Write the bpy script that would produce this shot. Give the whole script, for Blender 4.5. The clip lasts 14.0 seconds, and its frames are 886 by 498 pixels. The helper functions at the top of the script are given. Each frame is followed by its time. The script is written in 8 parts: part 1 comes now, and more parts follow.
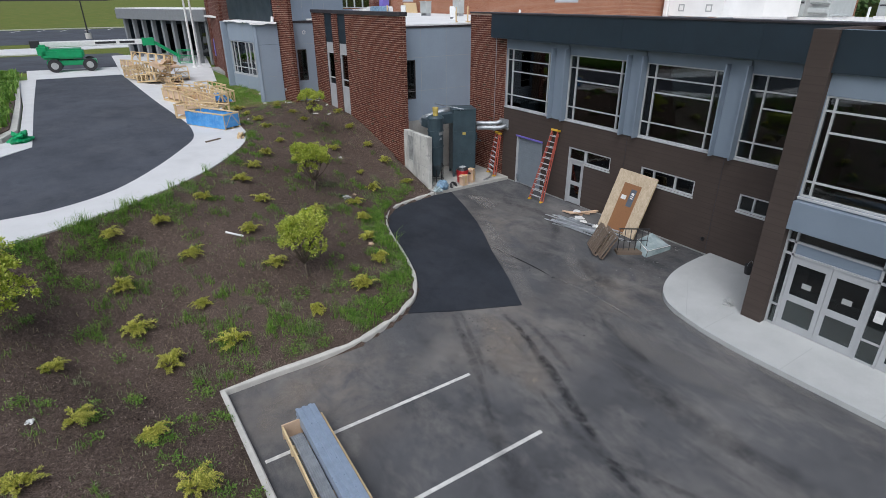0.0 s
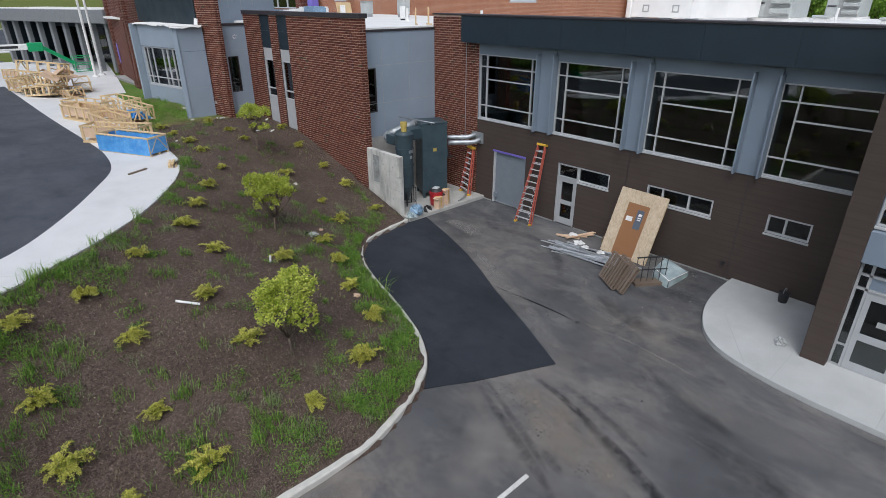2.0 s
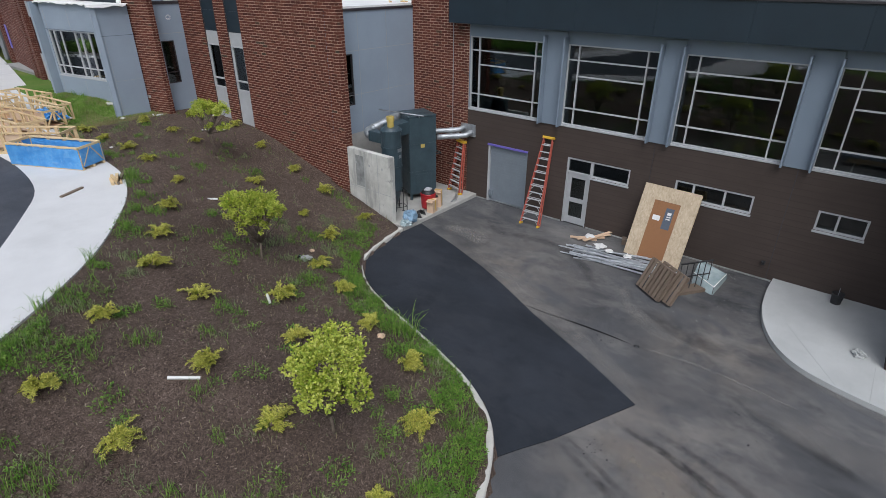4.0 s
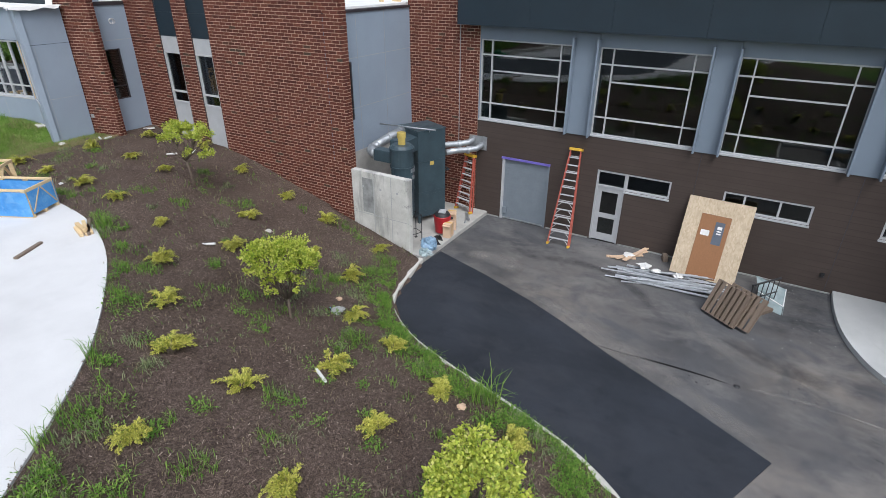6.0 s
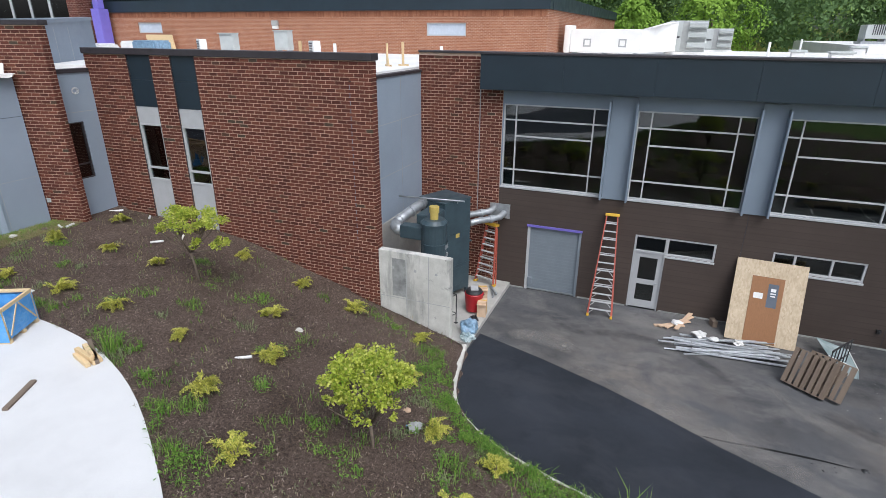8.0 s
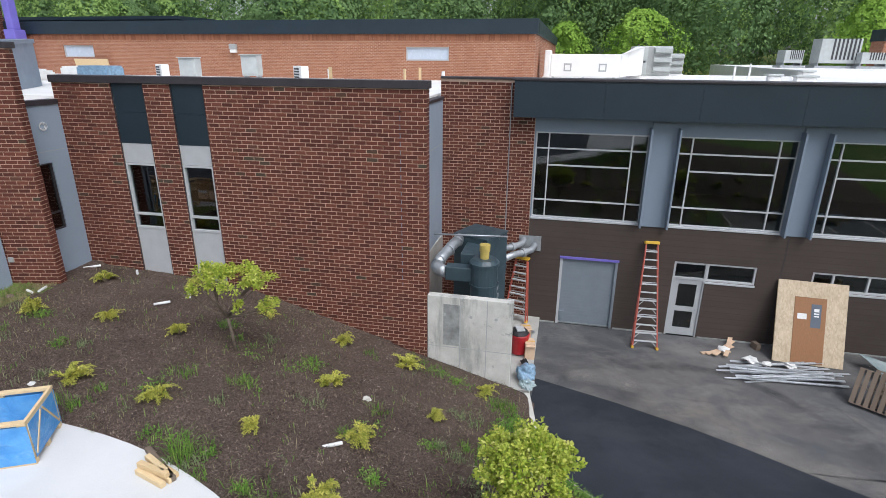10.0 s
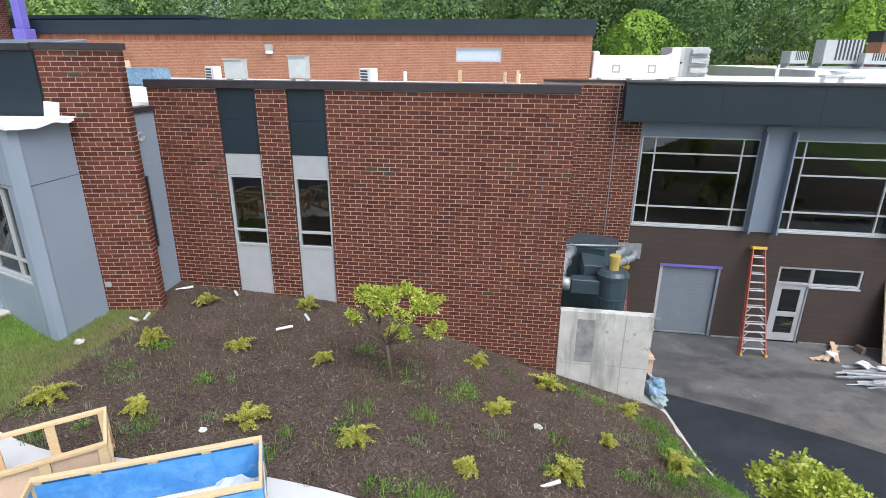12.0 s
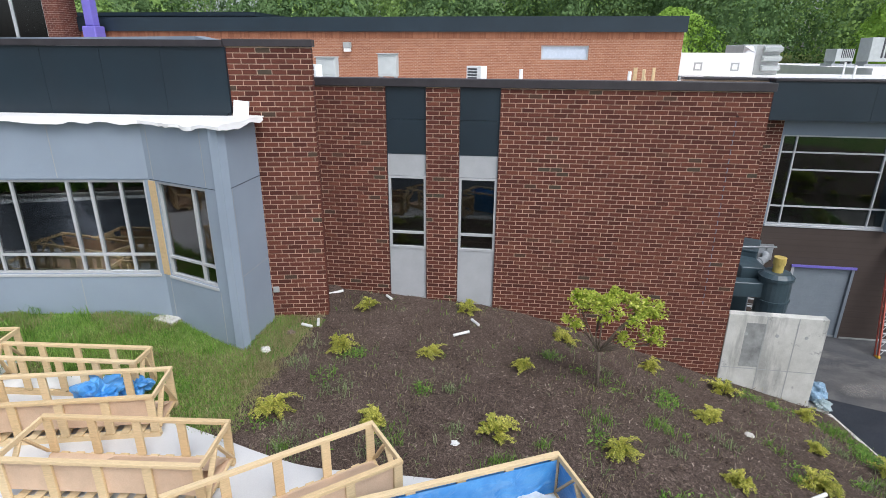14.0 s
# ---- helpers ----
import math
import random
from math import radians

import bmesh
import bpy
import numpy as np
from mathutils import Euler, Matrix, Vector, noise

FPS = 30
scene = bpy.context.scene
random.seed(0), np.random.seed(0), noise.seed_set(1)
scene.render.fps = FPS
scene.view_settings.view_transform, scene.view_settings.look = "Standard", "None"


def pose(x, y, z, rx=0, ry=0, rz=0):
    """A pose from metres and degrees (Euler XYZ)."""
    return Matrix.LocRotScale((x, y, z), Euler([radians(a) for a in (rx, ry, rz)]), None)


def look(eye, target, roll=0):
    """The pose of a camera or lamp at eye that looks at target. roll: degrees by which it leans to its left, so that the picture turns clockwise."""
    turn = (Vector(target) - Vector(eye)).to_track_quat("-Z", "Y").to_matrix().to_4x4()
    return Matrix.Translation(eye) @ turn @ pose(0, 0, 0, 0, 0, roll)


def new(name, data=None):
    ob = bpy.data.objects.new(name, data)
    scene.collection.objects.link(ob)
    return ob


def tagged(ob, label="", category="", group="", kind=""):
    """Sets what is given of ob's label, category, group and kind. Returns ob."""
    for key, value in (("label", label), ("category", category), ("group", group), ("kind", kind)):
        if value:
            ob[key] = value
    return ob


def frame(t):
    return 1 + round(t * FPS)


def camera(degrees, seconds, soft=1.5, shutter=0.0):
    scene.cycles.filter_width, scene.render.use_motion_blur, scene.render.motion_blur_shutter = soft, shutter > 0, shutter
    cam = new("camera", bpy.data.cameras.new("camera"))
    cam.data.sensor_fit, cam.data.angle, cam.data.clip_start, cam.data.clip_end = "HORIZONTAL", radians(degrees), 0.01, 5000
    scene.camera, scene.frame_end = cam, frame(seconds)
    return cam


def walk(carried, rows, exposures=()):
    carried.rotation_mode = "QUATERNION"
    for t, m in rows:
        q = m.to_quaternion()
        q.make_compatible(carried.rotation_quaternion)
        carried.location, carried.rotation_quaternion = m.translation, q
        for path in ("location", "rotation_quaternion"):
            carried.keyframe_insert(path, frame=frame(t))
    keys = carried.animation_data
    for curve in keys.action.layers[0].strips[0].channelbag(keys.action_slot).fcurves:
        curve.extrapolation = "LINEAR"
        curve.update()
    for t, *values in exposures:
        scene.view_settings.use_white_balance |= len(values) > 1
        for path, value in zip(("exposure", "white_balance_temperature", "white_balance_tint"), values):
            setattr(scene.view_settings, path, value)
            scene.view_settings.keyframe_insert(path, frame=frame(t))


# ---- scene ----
cam = camera(78.0, 14.0, soft=0.78)
METRES, EYE, TILT, LEAN, TURN = 30.72, 9.11, 0.0, 0.0, -33.7
ROWS = [
    (0.0, 0.0, 0.0, 0.0, -0.09, -24.59, 0.19),
    (0.5, -0.0198, 0.0314, -0.0004, -2.19, -24.62, 0.14),
    (1.0, -0.0386, 0.0629, -0.0004, -4.44, -24.63, 0.09),
    (1.5, -0.0569, 0.0937, -0.0001, -6.54, -24.66, 0.07),
    (2.0, -0.0759, 0.1232, 0.0004, -8.69, -24.66, 0.03),
    (4.5, -0.1704, 0.271, -0.0017, -19.25, -27.14, -0.22),
    (5.0, -0.1891, 0.3015, -0.0028, -21.5, -27.09, -0.24),
    (5.5, -0.208, 0.3325, -0.0031, -23.42, -27.05, -0.26),
    (6.0, -0.2277, 0.363, -0.0029, -25.37, -27.05, -0.28),
    (6.5, -0.2464, 0.3936, -0.0025, -27.56, -26.7, -0.3),
    (7.0, -0.2652, 0.4234, -0.0021, -29.84, -25.56, -0.29),
    (7.5, -0.2827, 0.4537, -0.0006, -32.03, -23.73, -0.32),
    (8.0, -0.3014, 0.4847, 0.0, -34.22, -21.76, -0.33),
    (10.5, -0.3877, 0.6364, 0.0003, -45.21, -19.47, -0.42),
    (11.0, -0.4077, 0.6668, 0.0003, -46.37, -19.43, -0.43),
    (11.5, -0.4284, 0.6986, 0.0008, -46.98, -19.47, -0.44),
    (12.0, -0.4486, 0.7294, 0.0012, -47.21, -19.49, -0.44),
    (12.5, -0.4684, 0.7593, 0.0009, -47.37, -19.52, -0.44),
    (13.0, -0.4896, 0.7873, 0.0003, -47.49, -19.57, -0.46),
    (13.5, -0.512, 0.8147, -0.0003, -47.6, -19.6, -0.45),
    (14.0, -0.5354, 0.8433, -0.0008, -47.68, -19.64, -0.41),
]
walk(cam, [(t, pose(0, 0, EYE, TILT, LEAN, TURN) @ pose(METRES * x, METRES * y, METRES * z, 90 + pitch, roll, yaw)) for t, x, y, z, yaw, pitch, roll in ROWS],
     exposures=[(0.0, -0.16, 6020, 10), (2.0, -0.15, 6020, 10), (4.5, -0.12, 6020, 10), (5.0, -0.02, 6020, 10), (6.0, 0.22, 6020, 10), (7.0, 0.28, 6020, 10), (7.5, 0.28, 6020, 10), (8.0, 0.24, 6020, 10), (10.5, 0.22, 6020, 10), (11.5, 0.35, 6020, 10), (12.5, 0.56, 6020, 10), (13.0, 0.48, 6020, 10), (13.5, 0.36, 6020, 10), (14.0, 0.29, 6020, 10)])

# ---- light: bright overcast day ----
world = bpy.data.worlds.new("sky")
scene.world = world
world.use_nodes = True
wn, wl = world.node_tree.nodes, world.node_tree.links
sky = wn.new("ShaderNodeTexSky")
sky.sky_type = "NISHITA"
sky.sun_disc = False
sky.sun_elevation = radians(54)
sky.sun_rotation = radians(229)
sky.air_density, sky.dust_density, sky.ozone_density = 1.0, 4.0, 1.0
veil = wn.new("ShaderNodeHueSaturation")     # cloud cover takes most of the blue away
veil.inputs["Saturation"].default_value = 0.45
veil.inputs["Value"].default_value = 1.0
wl.new(sky.outputs["Color"], veil.inputs["Color"])
wl.new(veil.outputs["Color"], wn["Background"].inputs["Color"])
wn["Background"].inputs["Strength"].default_value = 0.15
sun_data = bpy.data.lights.new("sun", "SUN")
sun_data.energy, sun_data.angle, sun_data.color = 1.3, radians(40), (1.0, 0.98, 0.95)
sun_lamp = new("sun", sun_data)
sun_lamp.matrix_world = look((-34, -30, 62), (0, 0, 0))

# ---- materials ----
def ramp_set(node, stops):
    els = node.color_ramp.elements
    while len(els) > len(stops):
        els.remove(els[-1])
    while len(els) < len(stops):
        els.new(1.0)
    for e, (p, c) in zip(els, stops):
        e.position = p
        e.color = (*c, 1)


class Mat:
    """A small builder for node materials."""

    def __init__(self, name, rough=0.7, metal=0.0, spec=0.5):
        self.m = bpy.data.materials.new(name)
        self.m.use_nodes = True
        self.n, self.l = self.m.node_tree.nodes, self.m.node_tree.links
        self.b = self.n["Principled BSDF"]
        self.b.inputs["Roughness"].default_value = rough
        self.b.inputs["Metallic"].default_value = metal
        self.b.inputs["Specular IOR Level"].default_value = spec
        self.pos = self.n.new("ShaderNodeNewGeometry").outputs["Position"]

    def coords(self, kind="world", scale=(1, 1, 1), turn=0.0):
        mp = self.n.new("ShaderNodeMapping")
        mp.inputs["Scale"].default_value = scale
        mp.inputs["Rotation"].default_value = (0, 0, radians(turn))
        src = self.pos if kind == "world" else self.n.new("ShaderNodeTexCoord").outputs["Object"]
        self.l.new(src, mp.inputs["Vector"])
        return mp.outputs["Vector"]

    def noise(self, scale, detail=4, rough=0.55, vec=None, stops=None, dist=0.0):
        t = self.n.new("ShaderNodeTexNoise")
        t.inputs["Scale"].default_value, t.inputs["Detail"].default_value = scale, detail
        t.inputs["Roughness"].default_value, t.inputs["Distortion"].default_value = rough, dist
        self.l.new(vec if vec is not None else self.pos, t.inputs["Vector"])
        if stops is None:
            return t.outputs["Fac"]
        return self.ramp(t.outputs["Fac"], stops)

    def ramp(self, fac, stops):
        r = self.n.new("ShaderNodeValToRGB")
        ramp_set(r, [(p, c if isinstance(c, tuple) else (c, c, c)) for p, c in stops])
        self.l.new(fac, r.inputs["Fac"])
        return r.outputs["Color"]

    def mix(self, fac, a, b, mode="MIX"):
        x = self.n.new("ShaderNodeMix")
        x.data_type, x.blend_type = "RGBA", mode
        for s, v in ((x.inputs[0], fac), (x.inputs[6], a), (x.inputs[7], b)):
            if isinstance(v, (int, float)):
                s.default_value = v
            elif isinstance(v, tuple):
                s.default_value = (*v, 1)
            else:
                self.l.new(v, s)
        return x.outputs[2]

    def random(self, island=False):
        if island:
            return self.n.new("ShaderNodeNewGeometry").outputs["Random Per Island"]
        return self.n.new("ShaderNodeObjectInfo").outputs["Random"]

    def colour(self, v):
        if isinstance(v, tuple):
            self.b.inputs["Base Color"].default_value = (*v, 1)
        else:
            self.l.new(v, self.b.inputs["Base Color"])
        return self

    def roughness(self, v):
        self.l.new(v, self.b.inputs["Roughness"])
        return self

    def bump(self, fac, strength=0.3, dist=0.01):
        n = self.n.new("ShaderNodeBump")
        n.inputs["Strength"].default_value, n.inputs["Distance"].default_value = strength, dist
        self.l.new(fac, n.inputs["Height"])
        self.l.new(n.outputs["Normal"], self.b.inputs["Normal"])
        return self


def plain(name, c, rough=0.6, metal=0.0, vary=0.12, scale=3.0, fine=60.0, bump=0.08, spec=0.5):
    """A painted or moulded surface: two scales of slight variation and fine relief."""
    k = Mat(name, rough, metal, spec)
    lo, hi = tuple(v * (1 - vary) for v in c), tuple(min(1, v * (1 + vary)) for v in c)
    a = k.noise(scale, 5, 0.6, stops=[(0.3, lo), (0.7, hi)])
    f = k.noise(fine, 3)
    k.colour(k.mix(0.18, a, k.ramp(f, [(0.3, 0.25), (0.7, 0.85)]), "SOFT_LIGHT"))
    k.roughness(k.ramp(k.noise(scale * 2.3, 4), [(0.3, max(0, rough - 0.08)), (0.7, min(1, rough + 0.08))]))
    k.bump(f, bump, 0.004)
    return k.m


def asphalt(name, dark, light, dust, dust_at, drifts=()):
    k = Mat(name, 0.9, spec=0.3)
    grain = k.noise(55, 4, 0.7)
    base = k.mix(k.ramp(grain, [(0.32, 0.0), (0.72, 1.0)]), dark, light)
    drift = k.noise(0.28, 5, 0.62, k.coords(scale=(1, 0.55, 1), turn=28), dist=0.2)
    worn = k.mix(k.ramp(drift, [(dust_at, 0.0), (dust_at + 0.22, 0.75)]), base, dust)
    cloudy = k.noise(0.22, 6, 0.66, k.coords(turn=40), dist=0.2)
    worn = k.mix(0.75, worn, k.ramp(cloudy, [(0.32, 0.26), (0.68, 0.70)]), "SOFT_LIGHT")
    spots = k.noise(1.1, 6, 0.7)
    stained = k.mix(k.ramp(spots, [(0.56, 0.0), (0.72, 0.45)]), worn, tuple(v * 0.55 for v in dark))
    for x, y, r, amount in drifts:
        vd = k.n.new("ShaderNodeVectorMath")
        vd.operation = "DISTANCE"
        k.l.new(k.pos, vd.inputs[0])
        vd.inputs[1].default_value = (x, y, 0)
        near = k.ramp(vd.outputs["Value"], [(0.0, 1.0), (1.0, 0.0)])
        scale_node = near.node
        div = k.n.new("ShaderNodeMath")
        div.operation = "DIVIDE"
        div.inputs[1].default_value = r
        k.l.new(vd.outputs["Value"], div.inputs[0])
        k.l.new(div.outputs[0], scale_node.inputs["Fac"])
        broken = k.noise(0.9, 6, 0.68, k.coords(turn=15), stops=[(0.36, 0.0), (0.62, amount)], dist=0.5)
        stained = k.mix(k.mix(1.0, near, broken, "MULTIPLY"), stained, (0.262, 0.224, 0.188))
    streak = k.noise(1.0, 5, 0.65, k.coords(scale=(1.5, 0.35, 1), turn=-20), dist=0.15)
    streaked = k.mix(k.ramp(streak, [(0.54, 0.0), (0.72, 0.38)]), stained, tuple(v * 0.75 for v in dark))
    pale = k.noise(0.6, 8, 0.74, k.coords(scale=(1.2, 0.7, 1), turn=-35), dist=0.15)
    k.colour(k.mix(k.ramp(pale, [(0.50, 0.0), (0.66, 0.5)]), streaked, tuple(v * 1.0 for v in dust)))
    k.bump(grain, 0.35, 0.006)
    return k.m


def concrete(name, c, stain=0.5, scale=1.0):
    k = Mat(name, 0.85, spec=0.3)
    cloud = k.noise(0.9 * scale, 6, 0.65, stops=[(0.3, tuple(v * (1 - 0.22 * stain) for v in c)), (0.7, c)])
    blot = k.noise(0.35 * scale, 5, 0.7, stops=[(0.55, 0.0), (0.75, 0.45 * stain)])
    fine = k.noise(45, 4, 0.6)
    col = k.mix(blot, cloud, tuple(v * 0.62 for v in c))
    k.colour(k.mix(0.25, col, k.ramp(fine, [(0.3, 0.3), (0.7, 0.8)]), "SOFT_LIGHT"))
    k.bump(fine, 0.15, 0.004)
    return k.m


def brick_piece(name, tones, island):
    k = Mat(name, 0.85, spec=0.25)
    tone = k.ramp(k.random(island), tones)
    fine = k.noise(38, 5, 0.65)
    k.colour(k.mix(0.3, tone, k.ramp(fine, [(0.25, 0.2), (0.75, 0.8)]), "SOFT_LIGHT"))
    k.bump(fine, 0.4, 0.004)
    return k.m


def wood(name, c, along=(1, 1, 1), rough=0.75, knots=True):
    k = Mat(name, rough, spec=0.3)
    v = k.coords("object", (along[0] * 3, along[1] * 3, along[2] * 3))
    g = k.noise(6, 5, 0.6, v, dist=1.2)
    tone = k.mix(k.ramp(g, [(0.3, 0.0), (0.75, 1.0)]), tuple(x * 0.72 for x in c), c)
    r = k.ramp(k.random(), [(0.0, 0.30), (1.0, 0.70)])
    k.colour(k.mix(0.5, tone, r, "SOFT_LIGHT"))
    k.bump(g, 0.2, 0.003)
    return k.m


def leafy(name, tones, rough=0.55, shine=0.3, thin=0.3, patch_size=2.2, patchy=0.25):
    k = Mat(name, rough, spec=shine)
    patch = k.noise(patch_size, 3)
    t = k.mix(patchy, k.ramp(k.random(True), tones), k.ramp(patch, [(0.3, tones[0][1]), (0.7, tones[-1][1])]))
    k.colour(t)
    k.b.inputs["Subsurface Weight"].default_value = 0.0
    tr = k.n.new("ShaderNodeBsdfTranslucent")
    k.l.new(t, tr.inputs["Color"])
    ms = k.n.new("ShaderNodeMixShader")
    ms.inputs[0].default_value = thin
    k.l.new(k.b.outputs[0], ms.inputs[1])
    k.l.new(tr.outputs[0], ms.inputs[2])
    k.l.new(ms.outputs[0], k.n["Material Output"].inputs["Surface"])
    return k.m


def glazing(name, tint, gloss=1.0):
    """Clear tinted pane: it lets light pass straight, and mirrors by Fresnel."""
    m = bpy.data.materials.new(name)
    m.use_nodes = True
    n, l = m.node_tree.nodes, m.node_tree.links
    n.remove(n["Principled BSDF"])
    tr, gl, fr, mx = (n.new("ShaderNodeBsdfTransparent"), n.new("ShaderNodeBsdfGlossy"), n.new("ShaderNodeFresnel"), n.new("ShaderNodeMixShader"))
    tr.inputs["Color"].default_value = (*tint, 1)
    gl.inputs["Roughness"].default_value = 0.015
    gl.inputs["Color"].default_value = (gloss, gloss, gloss, 1)
    fr.inputs["IOR"].default_value = 1.75
    wob = n.new("ShaderNodeTexNoise")
    wob.inputs["Scale"].default_value = 1.3
    bp = n.new("ShaderNodeBump")
    bp.inputs["Strength"].default_value, bp.inputs["Distance"].default_value = 0.05, 0.02
    l.new(wob.outputs["Fac"], bp.inputs["Height"])
    l.new(bp.outputs["Normal"], gl.inputs["Normal"])
    l.new(fr.outputs[0], mx.inputs[0])
    l.new(tr.outputs[0], mx.inputs[1])
    l.new(gl.outputs[0], mx.inputs[2])
    l.new(mx.outputs[0], n["Material Output"].inputs["Surface"])
    return m


M_LOT = asphalt("worn_asphalt", (0.046, 0.047, 0.052), (0.146, 0.147, 0.151), (0.222, 0.209, 0.196), 0.50, ((3.6, 11.3, 3.2, 0.85), (9.3, 10.3, 3.0, 0.7), (14.2, 10.6, 2.6, 0.6), (13.6, 17.5, 4.0, 0.6)))
M_PATCH = asphalt("fresh_asphalt", (0.016, 0.0195, 0.026), (0.041, 0.046, 0.057), (0.046, 0.049, 0.057), 0.60)
M_ROAD = asphalt("upper_asphalt", (0.052, 0.058, 0.072), (0.082, 0.089, 0.105), (0.095, 0.100, 0.112), 0.58)
# entrance slab: darker and blotchier than the upper walk
M_PAVE_ENTRY = concrete("entrance_concrete", (0.49, 0.50, 0.49), 0.7)
M_PAVE = concrete("new_concrete", (0.66, 0.66, 0.655), 0.5)
def formed_concrete():
    """Site-cast concrete: form panels, dark runs and blotches."""
    k = Mat("formed_concrete", 0.88, spec=0.25)
    cloud = k.noise(1.3, 6, 0.7, stops=[(0.3, (0.44, 0.435, 0.395)), (0.6, (0.60, 0.59, 0.545)), (0.75, (0.68, 0.67, 0.625))])
    runs = k.noise(1.0, 5, 0.65, k.coords(scale=(1.7, 1.7, 0.28)), stops=[(0.53, 0.0), (0.62, 0.5)])
    blot = k.noise(2.2, 5, 0.75, stops=[(0.60, 0.0), (0.68, 0.6)])
    col = k.mix(blot, k.mix(runs, cloud, (0.20, 0.20, 0.19)), (0.15, 0.15, 0.15))
    fine = k.noise(60, 4)
    k.colour(k.mix(0.3, col, k.ramp(fine, [(0.3, 0.3), (0.7, 0.75)]), "SOFT_LIGHT"))
    k.bump(fine, 0.2, 0.004)
    return k.m


M_FORMED = formed_concrete()
M_DAMP = plain("damp_concrete", (0.27, 0.275, 0.265), 0.85, vary=0.35, scale=3)
M_SOLDIER = brick_piece("soldier_brick", [(0.0, (0.23, 0.092, 0.051)), (0.5, (0.28, 0.115, 0.064)), (1.0, (0.34, 0.145, 0.082))], True)
M_KERB = concrete("kerb_concrete", (0.62, 0.60, 0.55), 0.9, 3.0)
M_CONC = concrete("cast_concrete", (0.46, 0.45, 0.42), 1.0, 2.2)
BRICK_TONES = [(0.0, (0.078, 0.025, 0.018)), (0.3, (0.108, 0.035, 0.024)), (0.86, (0.142, 0.047, 0.031)), (0.95, (0.165, 0.058, 0.037)), (0.98, (0.084, 0.044, 0.030)), (1.0, (0.070, 0.054, 0.038))]
M_BRICK_ONE = brick_piece("brick_single", BRICK_TONES, False)
M_BRICK = brick_piece("brick_joined", BRICK_TONES, True)
M_MORTAR = plain("mortar", (0.56, 0.405, 0.308), 0.95, vary=0.2, scale=2, fine=90)
M_FASCIA = plain("charcoal_metal", (0.0130, 0.0245, 0.0352), 0.46, vary=0.15, scale=0.7, bump=0.02)
M_COPING = plain("dark_coping", (0.035, 0.030, 0.034), 0.5, vary=0.2)
M_GREY = plain("grey_metal_panel", (0.200, 0.245, 0.300), 0.5, 0.0, vary=0.07, scale=0.8, bump=0.02)
M_SIDING = plain("grey_panel_siding", (0.278, 0.332, 0.398), 0.6, vary=0.06, scale=0.6, bump=0.02)
M_LIGHTPANEL = plain("pale_grey_panel", (0.42, 0.43, 0.44), 0.6, vary=0.06, bump=0.02)
M_ALU = plain("white_aluminium", (0.46, 0.47, 0.48), 0.4, vary=0.05, bump=0.02)
M_PORCH = plain("porch_grey", (0.20, 0.21, 0.22), 0.6, vary=0.08)
M_DOORGREY = plain("grey_door_paint", (0.40, 0.41, 0.42), 0.45, vary=0.05, bump=0.02)
M_PURPLE = plain("purple_paint", (0.17, 0.14, 0.50), 0.45, vary=0.06)
M_ROLL = plain("roll_door_grey", (0.185, 0.215, 0.245), 0.5, vary=0.06)
M_GLASS = glazing("dark_glass", (0.40, 0.46, 0.46), 1.0)
M_CLEAR = glazing("clear_glass", (0.50, 0.62, 0.63), 0.8)
M_FROST = plain("frosted_glass", (0.52, 0.58, 0.66), 0.25, vary=0.04, bump=0.0)
M_INSIDE = plain("dim_interior", (0.30, 0.30, 0.29), 0.9)
M_MEMBRANE = plain("white_membrane", (0.78, 0.77, 0.75), 0.7, vary=0.08, scale=0.6)
M_GALV = plain("galvanised_steel", (0.40, 0.42, 0.44), 0.45, 0.6, vary=0.18, scale=6)
M_STUD = plain("bright_stud_steel", (0.52, 0.54, 0.56), 0.35, 0.45, vary=0.15, scale=6)
M_STEELGREY = plain("unit_grey", (0.36, 0.37, 0.36), 0.5, vary=0.1)
M_UNIT = plain("pale_unit_paint", (0.45, 0.475, 0.465), 0.45, vary=0.08)
M_DARKVENT = plain("dark_vent", (0.05, 0.05, 0.055), 0.6)
M_MACHINE = plain("blue_grey_machine_paint", (0.042, 0.067, 0.081), 0.40, vary=0.2, scale=2)
M_YELLOW = plain("yellow_cap", (0.50, 0.38, 0.10), 0.6, vary=0.2)
M_BLACK = plain("black_steel", (0.025, 0.025, 0.027), 0.5)
M_ORANGE = plain("orange_fibreglass", (0.44, 0.098, 0.066), 0.55, vary=0.15)
M_LADDERYEL = plain("yellow_plastic", (0.62, 0.38, 0.03), 0.5)
M_SLATE = plain("slate_panel", (0.085, 0.105, 0.135), 0.35)
M_RED = plain("red_plastic", (0.36, 0.014, 0.020), 0.4)
M_CARD = plain("cardboard", (0.60, 0.43, 0.295), 0.85, vary=0.16, scale=1.5)
M_DECK = plain("blue_grey_deck_steel", (0.33, 0.40, 0.50), 0.35, 0.35, vary=0.1, scale=4)
M_BLUEWRAP = plain("pale_blue_plastic", (0.20, 0.31, 0.42), 0.3, vary=0.35, scale=9)


